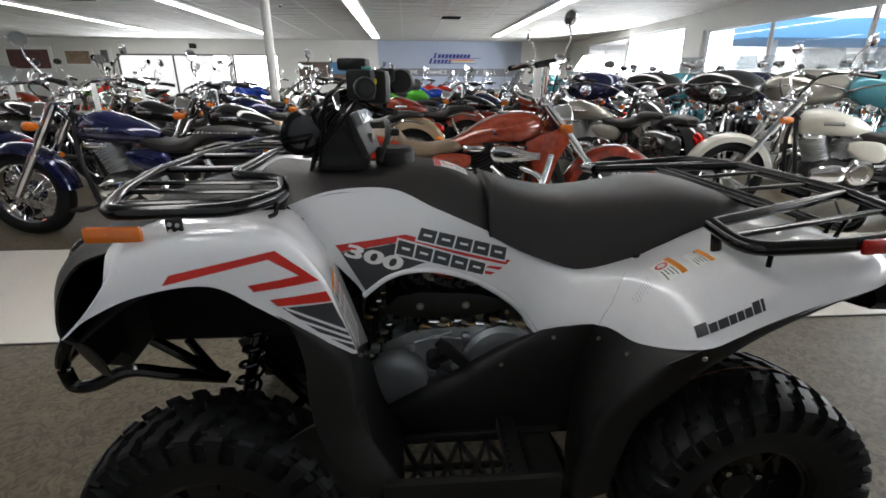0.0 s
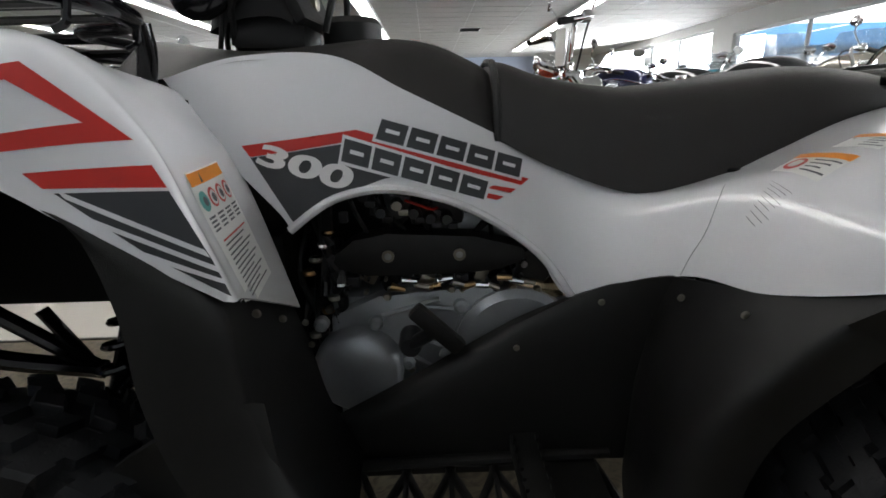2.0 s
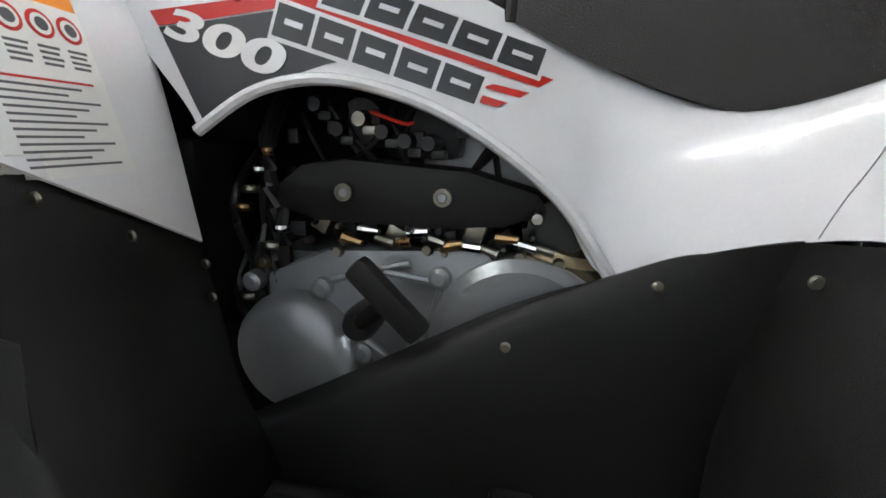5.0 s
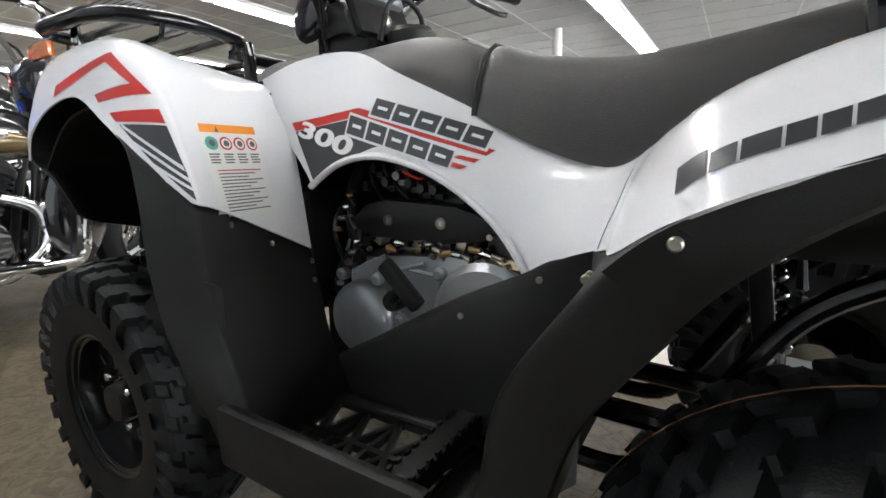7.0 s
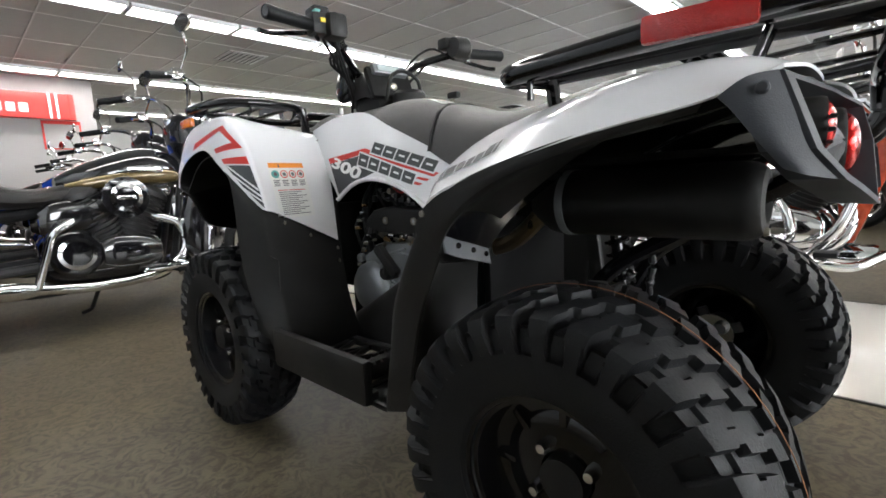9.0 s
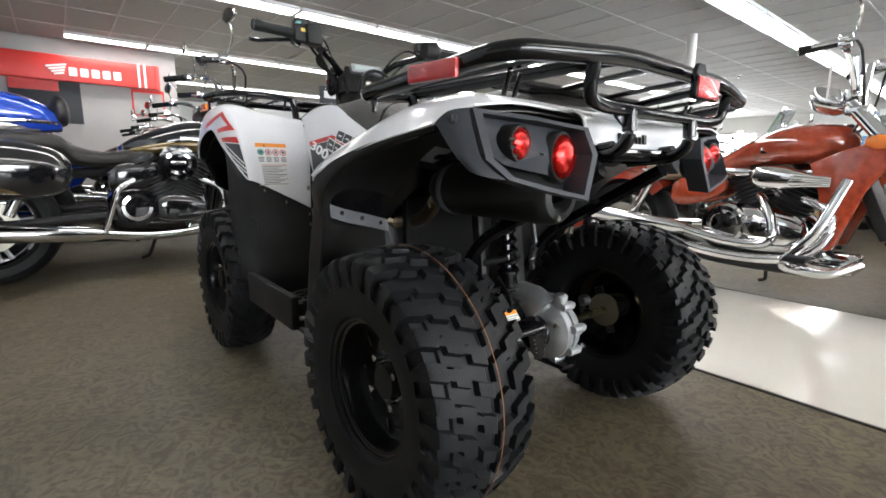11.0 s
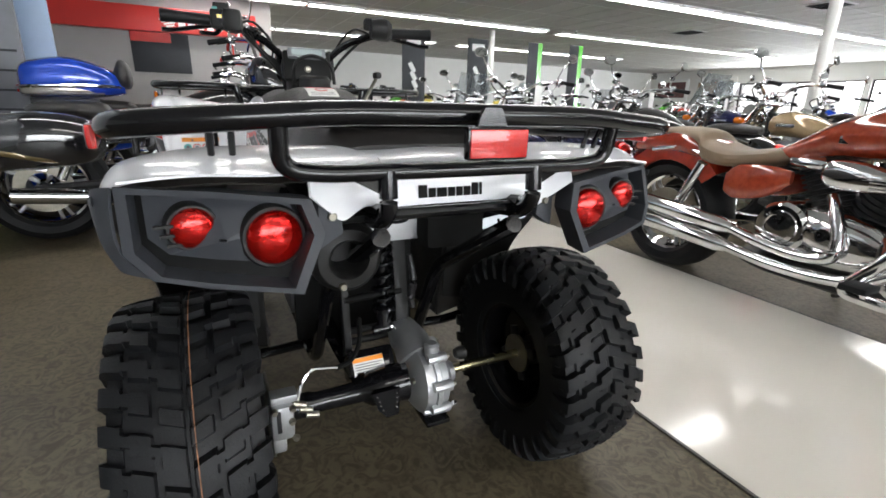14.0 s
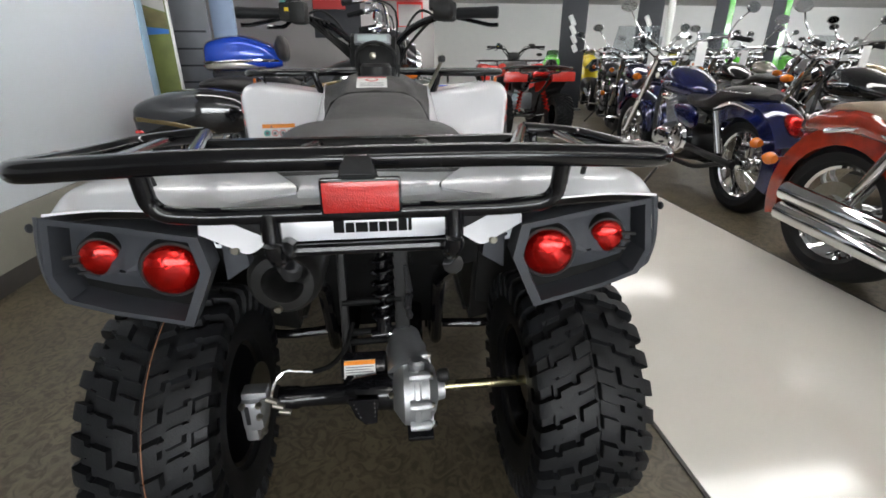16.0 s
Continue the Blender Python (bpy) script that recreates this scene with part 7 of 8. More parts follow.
    for s in (-1, 1):
        part("side_cover", blob([(sx - 0.16, 0.56, 0.015, 0.05, 0.8), (sx - 0.10, 0.57, 0.03, 0.085, 0.8), (sx + 0.04, 0.59, 0.03, 0.075, 0.8), (sx + 0.14, 0.62, 0.015, 0.03, 0.9)], 4), (M_flame_art if flame else paint) if not touring else M_bike_black, b).location = (0, s * 0.13, 0)
        part("swing_arm", tube([(sx - 0.05, s * 0.13, 0.36), (xr - 0.03, s * 0.13, rr)], 0.024, 10), M_engine if not flame else M_chrome, b)
        part("rear_shock", tube([(xr + 0.10, s * 0.15, 0.38), (xr + 0.22, s * 0.15, 0.64)], 0.026, 12), M_chrome, b)
        part("footrest", tube([(ex + 0.22, s * 0.12, 0.26), (ex + 0.24, s * 0.34, 0.27)], 0.014, 8), M_chrome, b)
        part("footrest_rubber", box((ex + 0.24, s * 0.33, 0.28), (0.09, 0.11, 0.025), 0.008), M_rubber, b)
        part("mudguard_strut", tube(rounded([(xr + 0.28, s * 0.125, 0.66), (xr + 0.08, s * 0.135, 0.72), (xr - 0.12, s * 0.13, 0.68)], 0.05), 0.014, 8), M_chrome, b)
    # exhaust, on the right side
    for k in range(pipes):
        dz = 0.095 * k
        pr = part("exhaust_pipe", tube(spline([(ex + 0.18 - 0.20 * k, -0.10, 0.56), (ex + 0.30 - 0.26 * k, -0.17, 0.50), (ex + 0.30 - 0.22 * k, -0.20, 0.36 + dz * 0.4), (ex + 0.16 - 0.10 * k, -0.21, 0.255 + dz * 0.7), (ex - 0.12, -0.215, 0.235 + dz * 0.8), (ex - 0.40, -0.22, 0.27 + dz)], 6), 0.025, 14), M_chrome, b)
        part("silencer", lathe([(0.026, 0), (0.040, 0.06), (0.044, 0.30), (0.044, 0.60), (0.036, 0.605), (0.032, 0.50)], (0, 0, 0), "x", 24), M_chrome, pr).matrix_local = Matrix.Translation((ex - 0.34, -0.222, 0.262 + dz)) @ Matrix.Rotation(radians(183.5), 4, "Z") @ Matrix.Rotation(radians(-5), 4, "Y")
    if touring:
        part("lamp_nacelle", blob([(head.x - 0.10, 1.00, 0.05, 0.05, 0.9), (head.x - 0.05, 0.98, 0.15, 0.14, 0.9), (head.x + 0.06, 0.93, 0.17, 0.17, 0.9), (head.x + 0.16, 0.89, 0.13, 0.13, 0.95)]), M_bike_black, b)
        for s in (-1, 1):
            part("leg_shield", blob([(ex + 0.30, 0.46, 0.03, 0.10, 0.75), (ex + 0.35, 0.48, 0.05, 0.20, 0.7), (ex + 0.44, 0.50, 0.05, 0.22, 0.7), (ex + 0.50, 0.50, 0.03, 0.12, 0.75)], 4), M_bike_black, b).location = (0, s * 0.22, 0)
            part("engine_guard", tube(rounded([(ex + 0.36, s * 0.10, 0.66), (ex + 0.40, s * 0.33, 0.56), (ex + 0.38, s * 0.34, 0.30), (ex + 0.30, s * 0.10, 0.22)], 0.08), 0.016, 10), M_chrome, b)
        part("floor_board", box((ex + 0.20, -0.32, 0.30), (0.30, 0.12, 0.03), 0.01), M_chrome, b)
        part("header_guard", tube(rounded([(ex - 0.18, -0.20, 0.56), (ex - 0.26, -0.225, 0.52), (ex - 0.34, -0.225, 0.27)], 0.05), 0.030, 12, flat=0.6), M_chrome, b)
    part("kickstand", tube(rounded([(ex - 0.02, 0.12, 0.24), (ex - 0.06, 0.30, 0.03), (ex - 0.10, 0.33, 0.012)], 0.03), 0.011, 8), M_engine, b)
    # rear lamp and indicators
    if tail:
        tl = part("tail_lamp", blob([(xr - 0.36, 0.59, 0.02, 0.03, 0.9), (xr - 0.33, 0.60, 0.05, 0.055, 0.9), (xr - 0.27, 0.62, 0.055, 0.06, 0.9), (xr - 0.22, 0.64, 0.03, 0.03, 0.9)]), M_redlens, b, "red tail lamp")
        for s in (-1, 1):
            st_ = part("indicator_stem", rod((xr - 0.30, s * 0.05, 0.52), (xr - 0.30, s * 0.20, 0.52), 0.009), M_chrome, b)
            part("indicator_lens", blob([(xr - 0.335, 0.52, 0.02, 0.02, 1), (xr - 0.30, 0.52, 0.033, 0.033, 1), (xr - 0.27, 0.52, 0.02, 0.02, 1)], 3), M_amber, st_).location = (0, s * 0.215, 0)
        part("plate_holder", box((xr - 0.37, 0, 0.44), (0.012, 0.19, 0.12), 0.004), M_black, b)
    if flame:
        for s in (-1, 1):
            part("radiator_cowl", prism([(0.17, 0.735), (0.30, 0.80), (0.44, 0.845), (0.475, 0.74), (0.40, 0.61), (0.355, 0.46), (0.31, 0.315), (0.215, 0.30), (0.245, 0.43), (0.225, 0.58)], s * 0.165, s * 0.125, 0.014), M_flame_art, b)
        part("gauge_nacelle", blob([(0.10, 1.06, 0.03, 0.03, 1), (0.13, 1.055, 0.065, 0.062, 0.95), (0.20, 1.035, 0.070, 0.066, 0.95), (0.25, 1.02, 0.04, 0.04, 1)]), M_chrome, b)
        part("gauge_glass", lathe([(0.058, 0.125), (0.004, 0.118)], (0, 0, 1.056), "x", 22), M_bike_black, b)
        for s in (-1, 1):
            part("bar_riser", tube(rounded([(head.x, s * 0.06, 0.96), (head.x - 0.02, s * 0.07, 1.05), (hbx - 0.01, s * 0.16, z - 0.03)], 0.05), 0.019, 12), M_chrome, b)
        part("lower_fairing", box((0.30, 0, 0.235), (0.20, 0.26, 0.09), 0.03), M_chrome, b)
        part("radiator", box((ex + 0.45, 0, 0.52), (0.05, 0.22, 0.30), 0.01, Matrix.Rotation(radians(-24), 4, "Y")), M_black, b)
        part("engine_guard", tube(rounded([(ex + 0.36, -0.20, 0.66), (ex + 0.28, -0.25, 0.40), (ex + 0.14, -0.25, 0.22), (ex + 0.34, -0.22, 0.20), (ex + 0.44, -0.12, 0.26)], 0.06), 0.024, 12), M_chrome, b)
        part("belly_pan", blob([(ex - 0.36, 0.21, 0.10, 0.04, 0.8), (ex - 0.2, 0.20, 0.14, 0.05, 0.8), (ex + 0.2, 0.20, 0.14, 0.05, 0.8), (ex + 0.40, 0.22, 0.08, 0.04, 0.8)], 3), M_engine, b)
        part("tail_cowl", blob([(xr - 0.36, 0.66, 0.04, 0.03, 0.9), (xr - 0.25, 0.70, 0.12, 0.06, 0.8), (xr, 0.73, 0.15, 0.07, 0.8), (xr + 0.2, 0.70, 0.14, 0.06, 0.8), (xr + 0.32, 0.67, 0.08, 0.03, 0.9)]), paint, b)
    if tag:
        part("price_tag", box((hbx - 0.08, -0.20, z - 0.13), (0.006, 0.10, 0.19), 0.002, Matrix.Rotation(radians(15), 4, "Z")), M_label, b, "white blank price tag")
    if screen:
        ws = [[(head.x + 0.18 - 0.22 * v, y * (0.27 - 0.05 * abs(v - 0.4)), 0.92 + screen * v) for y in (-1, -0.7, -0.35, 0, 0.35, 0.7, 1)] for v in (0, 0.3, 0.6, 0.85, 1.0)]
        ws = [[(x - 0.06 * (abs(y) / 0.27) ** 2, y, z_) for x, y, z_ in r] for r in ws]
        part("windscreen", thicken(grid_mesh(ws), 0.004), M_smoke, b)
    if fairing:
        part("front_fairing", blob([(head.x - 0.06, 1.08, 0.40, 0.16, 1.0), (head.x - 0.02, 1.07, 0.45, 0.20, 1.0), (head.x + 0.06, 1.06, 0.44, 0.215, 0.95), (head.x + 0.16, 1.05, 0.36, 0.20, 0.9), (head.x + 0.24, 1.03, 0.22, 0.16, 0.9), (head.x + 0.28, 1.01, 0.12, 0.11, 0.95)]), fairing, b)
        part("fairing_trim", tube(spline([(head.x + 0.09, -0.43, 1.00), (head.x + 0.19, -0.33, 1.06), (head.x + 0.285, 0, 1.12), (head.x + 0.19, 0.33, 1.06), (head.x + 0.09, 0.43, 1.00)], 6), 0.012, 8), M_chrome, b)
        part("fairing_lamp", dome((head.x + 0.275, 0, 1.00), 0.088, 0.03, "x"), M_mirror, b)
        for s in (-1, 1):
            part("spot_lamp", blob([(head.x + 0.10, 0.86, 0.02, 0.02, 1), (head.x + 0.14, 0.86, 0.055, 0.055, 1), (head.x + 0.20, 0.86, 0.058, 0.058, 1), (head.x + 0.21, 0.86, 0.03, 0.03, 1)], 3), M_chrome, b).location = (0, s * 0.17, 0)
        wsr = [[(head.x + 0.16 - 0.16 * v - 0.10 * y * y, y * 0.33 * (1 - 0.2 * v), 1.28 + 0.22 * v) for y in (-1, -0.5, 0, 0.5, 1)] for v in (0, 0.5, 1)]
        part("windscreen", thicken(grid_mesh(wsr), 0.004), M_smoke, b)
    if bags:
        for s in (-1, 1):
            yb = 0.35 if touring else 0.26
            bg = blob([(xr - 0.31, 0.565, 0.05, 0.06, 0.7), (xr - 0.275, 0.575, 0.115, 0.105, 0.65), (xr - 0.10, 0.60, 0.148, 0.140, 0.65), (xr + 0.12, 0.615, 0.150, 0.145, 0.65), (xr + 0.30, 0.61, 0.115, 0.115, 0.7), (xr + 0.37, 0.61, 0.04, 0.05, 0.8)]) if touring else blob([(xr - 0.36, 0.50, 0.05, 0.07, 0.6), (xr - 0.32, 0.51, 0.10, 0.14, 0.6), (xr - 0.05, 0.51, 0.115, 0.165, 0.55), (xr + 0.22, 0.50, 0.105, 0.15, 0.6), (xr + 0.30, 0.50, 0.05, 0.08, 0.6)])
            bmesh.ops.translate(bg, vec=(0, s * yb, 0), verts=bg.verts)
            bgo = part("pannier", bg, paint, b)
            if tank_top:
                stp = blob([(xr - 0.312, 0.588, 0.052, 0.020, 0.7), (xr - 0.277, 0.590, 0.117, 0.034, 0.65), (xr - 0.10, 0.575, 0.150, 0.036, 0.65), (xr + 0.10, 0.530, 0.146, 0.030, 0.65), (xr + 0.20, 0.505, 0.10, 0.012, 0.8)], 5)
                bmesh.ops.translate(stp, vec=(0, s * yb, 0), verts=stp.verts)
                part("pannier_stripe", stp, tank_top, bgo)
            part("pannier_reflector", box((xr - 0.262, s * (yb + 0.105), 0.520), (0.07, 0.03, 0.020), 0.006, Matrix.Rotation(radians(-12 * s), 4, "Z")) if touring else box((xr - 0.33, s * 0.345, 0.46), (0.02, 0.04, 0.018), 0.004), M_redrefl, bgo)
            part("pannier_latch", box((xr + 0.07, s * 0.385, 0.752), (0.13, 0.035, 0.014), 0.006) if touring else box((xr - 0.02, s * 0.372, 0.60), (0.12, 0.012, 0.02), 0.006), M_chrome, bgo)
            if touring:
                for x in (xr - 0.22, xr + 0.09):
                    part("pannier_tab", box((x, s * (yb + 0.12), 0.470), (0.045, 0.02, 0.010), 0.003), M_chrome, bgo)
    return b


cruiser("red flame painted cruiser with chrome pipes on its stand", M_bike_flame, (0.41, 2.12), -1, 1.70, seat=M_tan_seat, bars=1.25, pull=-0.13, style="cast", flame=True, aircover="long", pipes=2)
cruiser("dark blue cruiser with studded black seat and chrome", M_bike_blue, (-2.27, 2.44), 178, 1.62, bars=1.14, pull=0.05, studs=True, style="wire")
cruiser("black and bronze touring cruiser with panniers", M_bike_black, (-2.38, -0.37), 92, 1.70, bars=1.26, bags=True, touring=True, tank_top=M_bike_gold, pipes=1, tag=False)

COL = [("black cruiser with chrome engine parked in a row", M_bike_black), ("tan cruiser with chrome engine parked in a row", M_bike_tan), ("dark blue cruiser with chrome parked in a row", M_bike_blue), ("silver cruiser with chrome parked in a row", M_bike_silver), ("red cruiser with chrome parked in a row", M_bike_flame), ("white cruiser with chrome parked in a row", M_bike_white)]
PROTO = []
for i, (lab, pm) in enumerate(COL):
    PROTO.append(cruiser(lab, pm, ((-1.75, 3.45), (-0.95, 4.35), (-4.35, 3.1), (1.95, 4.4), (-0.2, 5.5), (3.45, 2.65))[i], (182, 176, 168, 150, 180, 166)[i], 1.60, bars=(1.10, 1.16, 1.10, 1.16, 1.08, 1.20)[i], pull=0.04, screen=(0, 0, 0.42, 0, 0.45, 0)[i], style=("wire", "cast")[i % 2], tag=i % 2 == 0))


def again(i, x, y, rz):
    copy_thing(PROTO[i], pose(x, y, 0, 0, 0, rz))


cruiser("black bagger with hard panniers seen from behind", M_bike_black, (2.62, 4.15), 84, 1.60, bars=1.10, bags=True, style="cast", tag=False)
FAIR = [cruiser("black faired touring motorcycle by the window", M_bike_black, (4.0, 4.95), 226, 1.62, bars=1.12, fairing=M_bike_black, bags=True, tag=False), cruiser("champagne silver faired touring motorcycle by the window", M_bike_silver, (4.80, 4.60), 226, 1.62, bars=1.12, fairing=M_bike_silver, bags=True, tag=False), cruiser("teal faired touring motorcycle by the window", M_bike_teal, (5.38, 4.02), 224, 1.62, bars=1.12, fairing=M_bike_teal, bags=True, tag=False), cruiser("dark blue faired touring motorcycle by the window", M_bike_blue, (2.9, 6.4), 226, 1.62, bars=1.12, fairing=M_bike_blue, bags=True, tag=False)]
for i, x, y, rz in ((2, 4.6, 7.0, 230), (0, 3.9, 6.6, 228), (3, 5.3, 6.2, 228), (1, 6.3, 5.4, 226), (1, 5.6, 8.6, 230), (0, 4.4, 9.6, 228), (2, 3.4, 10.8, 232), (1, 5.8, 11.2, 232)):
    copy_thing(FAIR[i], pose(x, y, 0, 0, 0, rz))
random.seed(11)
n_ = 0
for x, y, rz in ((-2.9, 4.3, 176), (-2.2, 5.3, 182), (-1.5, 6.4, 178), (-3.7, 5.6, 174), (-4.4, 4.4, 170), (-3.0, 6.7, 180), (-4.9, 6.8, 172), (0.9, 6.3, 170), (1.7, 5.6, 152), (2.3, 6.8, 150), (1.3, 7.8, 160), (-0.6, 7.5, 180), (-1.6, 8.6, 175), (-3.4, 8.4, 178), (0.4, 9.2, 172), (2.2, 9.0, 155), (-5.9, 5.2, 168), (-6.6, 6.6, 170), (-5.3, 8.6, 176), (-7.2, 8.4, 172), (-6.2, 3.6, 165), (-7.6, 5.0, 168), (-2.4, 10.4, 180), (1.2, 11.0, 170), (-4.6, 10.6, 174), (-8.6, 7.0, 168), (-8.9, 10.2, 170), (-0.4, 12.6, 176), (-3.6, 13.0, 178), (2.4, 13.2, 160), (-6.8, 12.4, 172)):
    again((0, 2, 0, 1, 0, 2, 3, 0, 4, 0, 2)[n_ % 11], x, y, rz + random.uniform(-4, 4))
    n_ += 1
for x, y, rz, i in ((-4.40, -0.25, 90, 3), (-5.45, -0.3, 92, 0), (-6.5, -0.2, 90, 0)):
    again(i, x, y, rz)


# ---- sports motorcycles ----
def sport(label, paint, second, at, rz):
    b = thing("sports_motorcycle", (at[0], at[1], 0), label, "motorcycle", "sports motorcycles", rz)
    bike_wheel(b, (0.68, 0, 0.30), 0.30, 0.12, 0.21, "cast")
    bike_wheel(b, (-0.68, 0, 0.31), 0.31, 0.17, 0.21, "cast")
    part("fairing", blob([(0.85, 0.80, 0.03, 0.04, 0.9), (0.74, 0.84, 0.14, 0.10, 0.85), (0.50, 0.78, 0.21, 0.26, 0.8), (0.25, 0.62, 0.20, 0.30, 0.8), (0.0, 0.45, 0.17, 0.18, 0.8), (-0.15, 0.38, 0.08, 0.08, 0.9)]), paint, b)
    part("fuel_tank", blob([(0.34, 0.86, 0.06, 0.05, 0.9), (0.25, 0.88, 0.14, 0.10, 0.85), (0.05, 0.87, 0.15, 0.11, 0.85), (-0.10, 0.80, 0.09, 0.06, 0.9)]), paint, b)
    part("seat", blob([(-0.08, 0.80, 0.08, 0.03, 0.9), (-0.25, 0.80, 0.14, 0.04, 0.8), (-0.45, 0.84, 0.12, 0.04, 0.8), (-0.62, 0.92, 0.09, 0.03, 0.8)]), M_vinyl, b)
    part("tail", blob([(-0.30, 0.76, 0.10, 0.05, 0.9), (-0.50, 0.82, 0.12, 0.06, 0.8), (-0.72, 0.90, 0.08, 0.04, 0.8), (-0.84, 0.93, 0.03, 0.02, 0.9)]), second, b)
    part("windscreen", blob([(0.66, 0.92, 0.02, 0.02, 0.9), (0.56, 0.99, 0.12, 0.05, 0.9), (0.44, 1.08, 0.12, 0.03, 0.9), (0.40, 1.10, 0.06, 0.01, 1)]), M_smoke, b)
    part("front_mudguard", arc_guard((0.68, 0, 0.30), 0.325, 0.14, 20, 160), second, b)
    part("engine", blob([(-0.25, 0.42, 0.1, 0.1, 0.7), (0, 0.45, 0.18, 0.16, 0.7), (0.2, 0.45, 0.14, 0.12, 0.7)], 3), M_engine, b)
    for s in (-1, 1):
        part("fork_leg", tube([(0.68, s * 0.10, 0.30), (0.44, s * 0.10, 0.95)], 0.026, 10), M_steel, b)
        part("handlebar", tube([(0.42, s * 0.10, 0.94), (0.32, s * 0.34, 0.92)], 0.014, 8), M_black, b)
        part("mirror", blob([(0.58, 1.02, 0.02, 0.01, 1), (0.54, 1.03, 0.06, 0.03, 0.9), (0.51, 1.03, 0.04, 0.02, 0.9)], 3), M_black, b).location = (0, s * 0.27, 0)
        part("swing_arm", tube([(-0.1, s * 0.10, 0.40), (-0.68, s * 0.11, 0.31)], 0.03, 8), M_alu, b)
    part("silencer", tube([(-0.20, -0.16, 0.35), (-0.62, -0.20, 0.55)], [0.035, 0.05], 14), M_steel, b)
    part("kickstand", tube([(-0.05, 0.12, 0.26), (-0.08, 0.26, 0.012)], 0.010, 7), M_engine, b)
    return b


SP = [sport("lime green sports motorcycle with black tail", M_green, M_bike_black, (-9.0, 5.4), 160), sport("bright blue and white sports motorcycle", M_bike_rblue, M_bike_white, (0.5, 8.4), 175), sport("red sports motorcycle with black tail", M_bodyred, M_bike_black, (1.1, 10.0), 172), sport("yellow sports motorcycle with black tail", M_yellow, M_bike_black, (-8.4, 4.2), 165)]
for i, x, y, rz in ((0, 0.1, 8.0, 176), (0, -7.0, 10.5, 170), (3, -8.6, 6.2, 160), (0, -9.9, 8.6, 168), (1, -3.9, 11.8, 176), (2, -6.0, 9.6, 170), (0, -7.9, 3.2, 160), (2, 0.9, 12.0, 176), (0, -11.5, 11.5, 170), (1, -10.5, 6.6, 165)):
    copy_thing(SP[i], pose(x, y, 0, 0, 0, rz))
bt = cruiser("bright blue touring motorcycle with blue top case", M_bike_rblue, (-3.30, -0.30), 93, 1.66, bars=1.16, bags=True, touring=True, pipes=1, tag=False)
tc_ = part("top_case", blob([(-1.34, 1.00, 0.12, 0.07, 0.6), (-1.28, 1.02, 0.22, 0.12, 0.55), (-1.05, 1.04, 0.25, 0.14, 0.55), (-0.84, 1.02, 0.22, 0.10, 0.6), (-0.74, 0.99, 0.10, 0.05, 0.6)]), M_bike_rblue, bt)
part("case_trim", tube(spline([(-0.76, -0.10, 0.985), (-0.86, -0.235, 0.99), (-1.06, -0.262, 0.985), (-1.27, -0.232, 0.975), (-1.35, -0.10, 0.965), (-1.35, 0.10, 0.965), (-1.27, 0.232, 0.975), (-1.06, 0.262, 0.985), (-0.86, 0.235, 0.99), (-0.76, 0.10, 0.985)], 4, closed=True), 0.012, 8, closed=True), M_chrome, tc_)
part("case_panel", blob([(-1.345, 0.95, 0.10, 0.03, 0.7), (-1.29, 0.955, 0.222, 0.05, 0.6), (-1.05, 0.96, 0.252, 0.055, 0.6), (-0.86, 0.955, 0.20, 0.04, 0.7)], 4), M_bike_silver, tc_)
part("case_lamp", box((-1.352, 0, 0.96), (0.02, 0.16, 0.05), 0.008), M_redrefl, tc_)
part("case_backrest", blob([(-0.80, 1.06, 0.10, 0.04, 0.8), (-0.76, 1.08, 0.17, 0.10, 0.75), (-0.71, 1.07, 0.16, 0.09, 0.75), (-0.69, 1.06, 0.08, 0.04, 0.8)], 3), M_vinyl, tc_)
part("case_rack", box((-0.90, 0, 0.80), (0.40, 0.24, 0.05), 0.015), M_engine, bt)
tc_.location = (0.20, 0, -0.08)

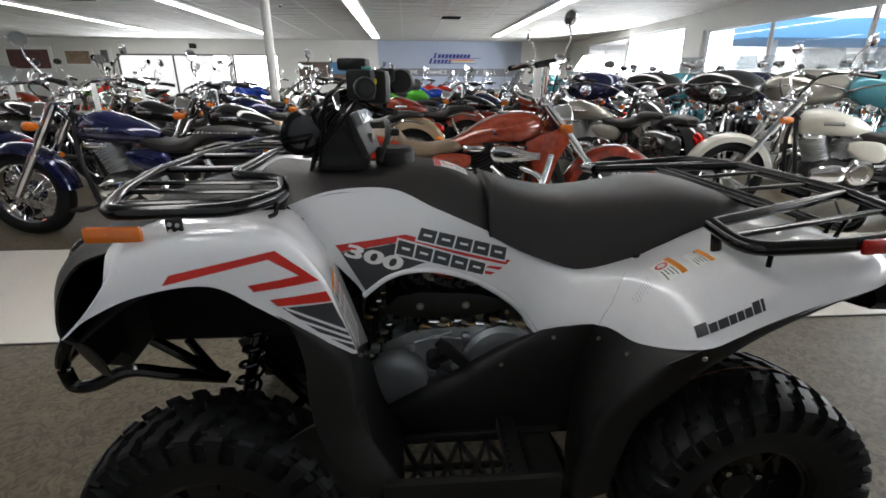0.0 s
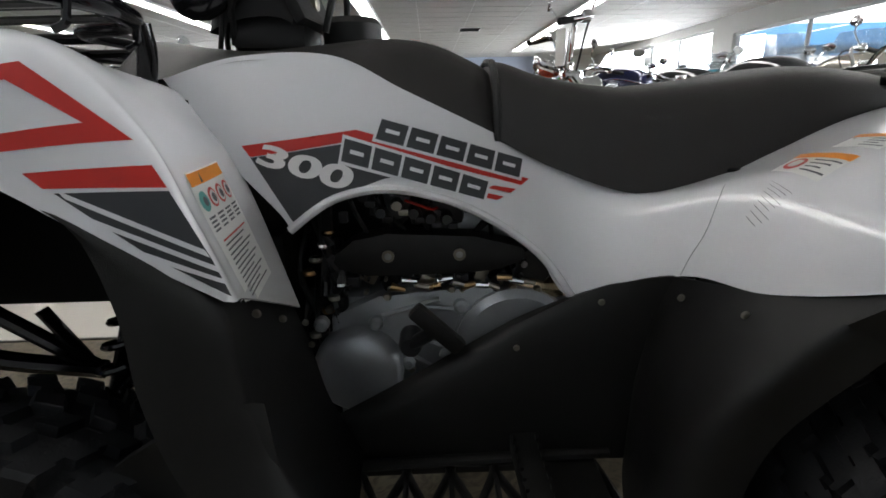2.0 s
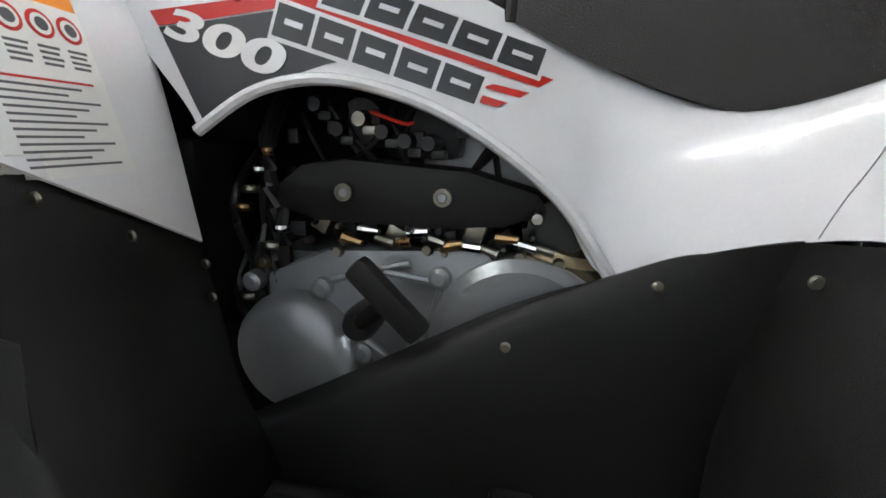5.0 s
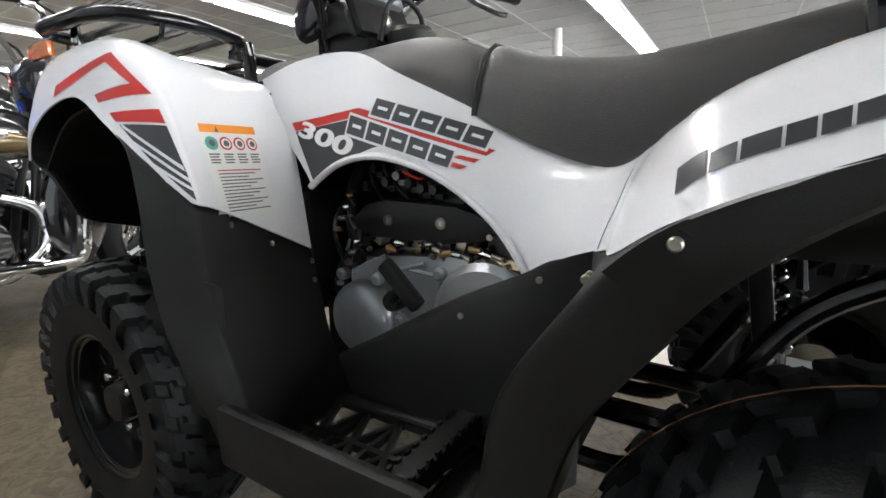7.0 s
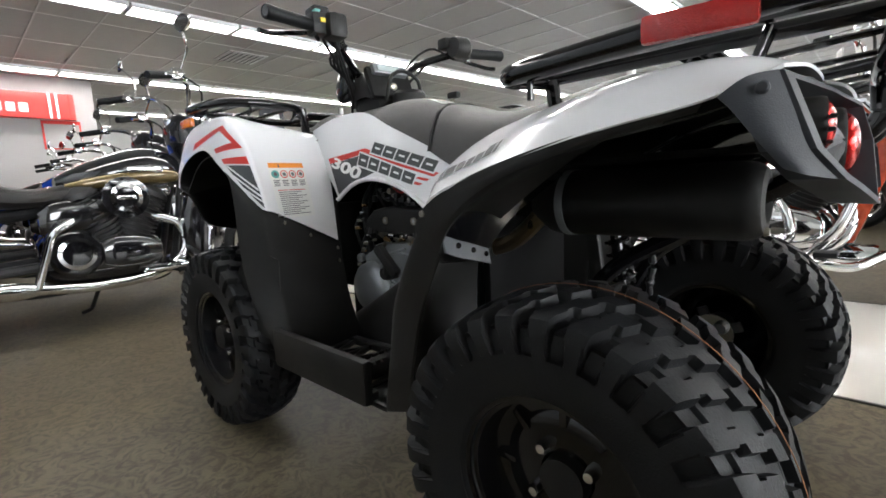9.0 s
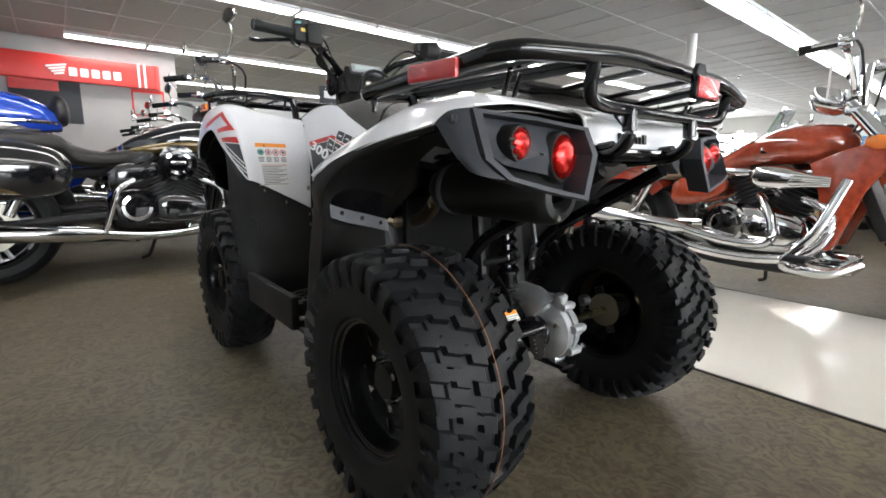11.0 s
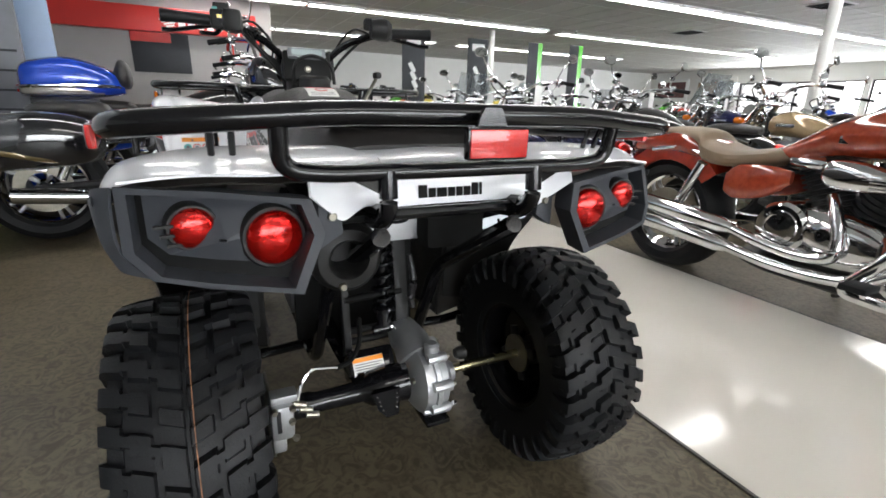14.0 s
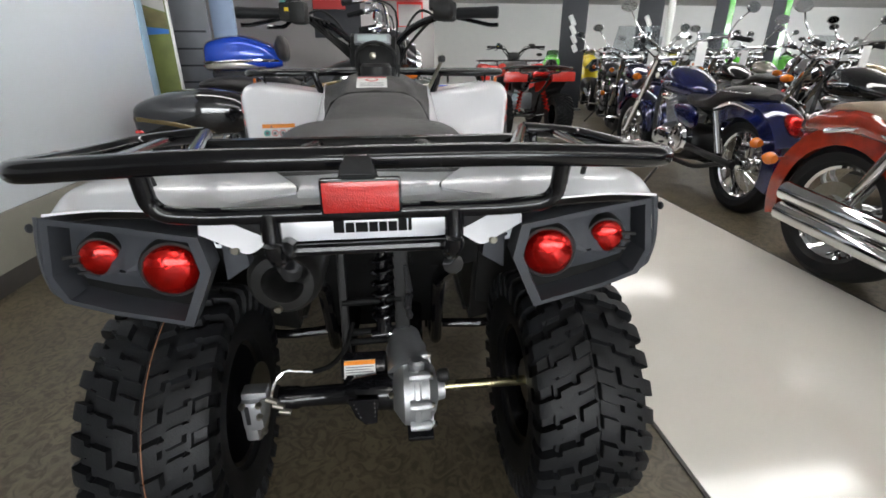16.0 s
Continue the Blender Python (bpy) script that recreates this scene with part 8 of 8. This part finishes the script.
# ---- a red quad bike further on, and hanging banners ----
rq = thing("quad_bike", (-5.35, 1.90, 0), "red quad bike with black racks seen from behind", "quad bike", rz=2)
swap = {}
for o in list(quad.children):
    base = o.name.split(".")[0]
    if base in ("tyre", "front_mudguard", "side_panel", "rear_deck", "seat", "tank_cover", "front_rack", "rear_rack", "handlebar", "front_leg_guard", "rear_leg_guard", "rear_wheel_liner", "dash_pod", "nose_panel", "nose_guard", "frame_tube", "axle_tube", "steering_stem", "muffler", "rear_inner_guard", "swing_arm", "engine_case"):
        def clone(src, dad):
            me = src.data
            if me.materials and me.materials[0] is M_white:
                if me.name not in swap:
                    c = me.copy()
                    c.materials.clear()
                    c.materials.append(M_bodyred)
                    swap[me.name] = c
                me = swap[me.name]
            n2 = new(src.name.split(".")[0], me)
            n2.parent, n2.matrix_local = dad, src.matrix_local.copy()
            return n2
        c_ = clone(o, rq)
        if base in ("tyre", "front_rack", "rear_rack", "handlebar"):
            for ch in o.children:
                clone(ch, c_)
part("tail_lamp", box((0.80, 0, 0.79), (0.03, 0.20, 0.06), 0.012), M_redlens, rq)
for s in (-1, 1):
    part("tail_panel", box((0.77, s * 0.31, 0.76), (0.05, 0.30, 0.12), 0.02), M_bodyred, rq)
    hel = [(0.58 - 0.10 * t + 0.03 * math.cos(t * 44), s * (0.20 - 0.06 * t) + 0.03 * math.sin(t * 44), 0.34 + 0.30 * t) for t in (k / 120 for k in range(121))]
    part("spring", tube(hel, 0.007, 6), M_bodyred, rq)

for x, y, kind_ in ((-8.0, 3.6, 0), (-8.0, 5.1, 0), (-7.8, 6.4, 1), (-7.6, 7.4, 1)):
    bn = thing("banner_stand", (x, y, 0), "tall dark grey advertising banner on a stand" if not kind_ else "tall black and lime green advertising banner", "banner", "banner stands")
    part("sheet", box((0, 0, 1.15), (0.02, 0.50 if not kind_ else 0.26, 2.25), 0.004), M_grey, bn)
    part("foot", box((0, 0, 0.02), (0.30, 0.52, 0.04), 0.01), M_alu, bn)
    if kind_:
        part("edge_band", box((0.002, 0.19, 1.15), (0.02, 0.12, 2.25)), M_green, bn)
    else:
        part("badge", box((0.014, 0, 2.10), (0.008, 0.30, 0.14), 0.01), M_signwhite, bn)
        for k in range(4):
            part("letter_bar", box((0.014, -0.04 + 0.03 * k, 1.62 - 0.16 * k), (0.006, 0.20 - 0.02 * k, 0.09), 0.02, Matrix.Rotation(radians(-60), 4, "X")), M_signwhite, bn)
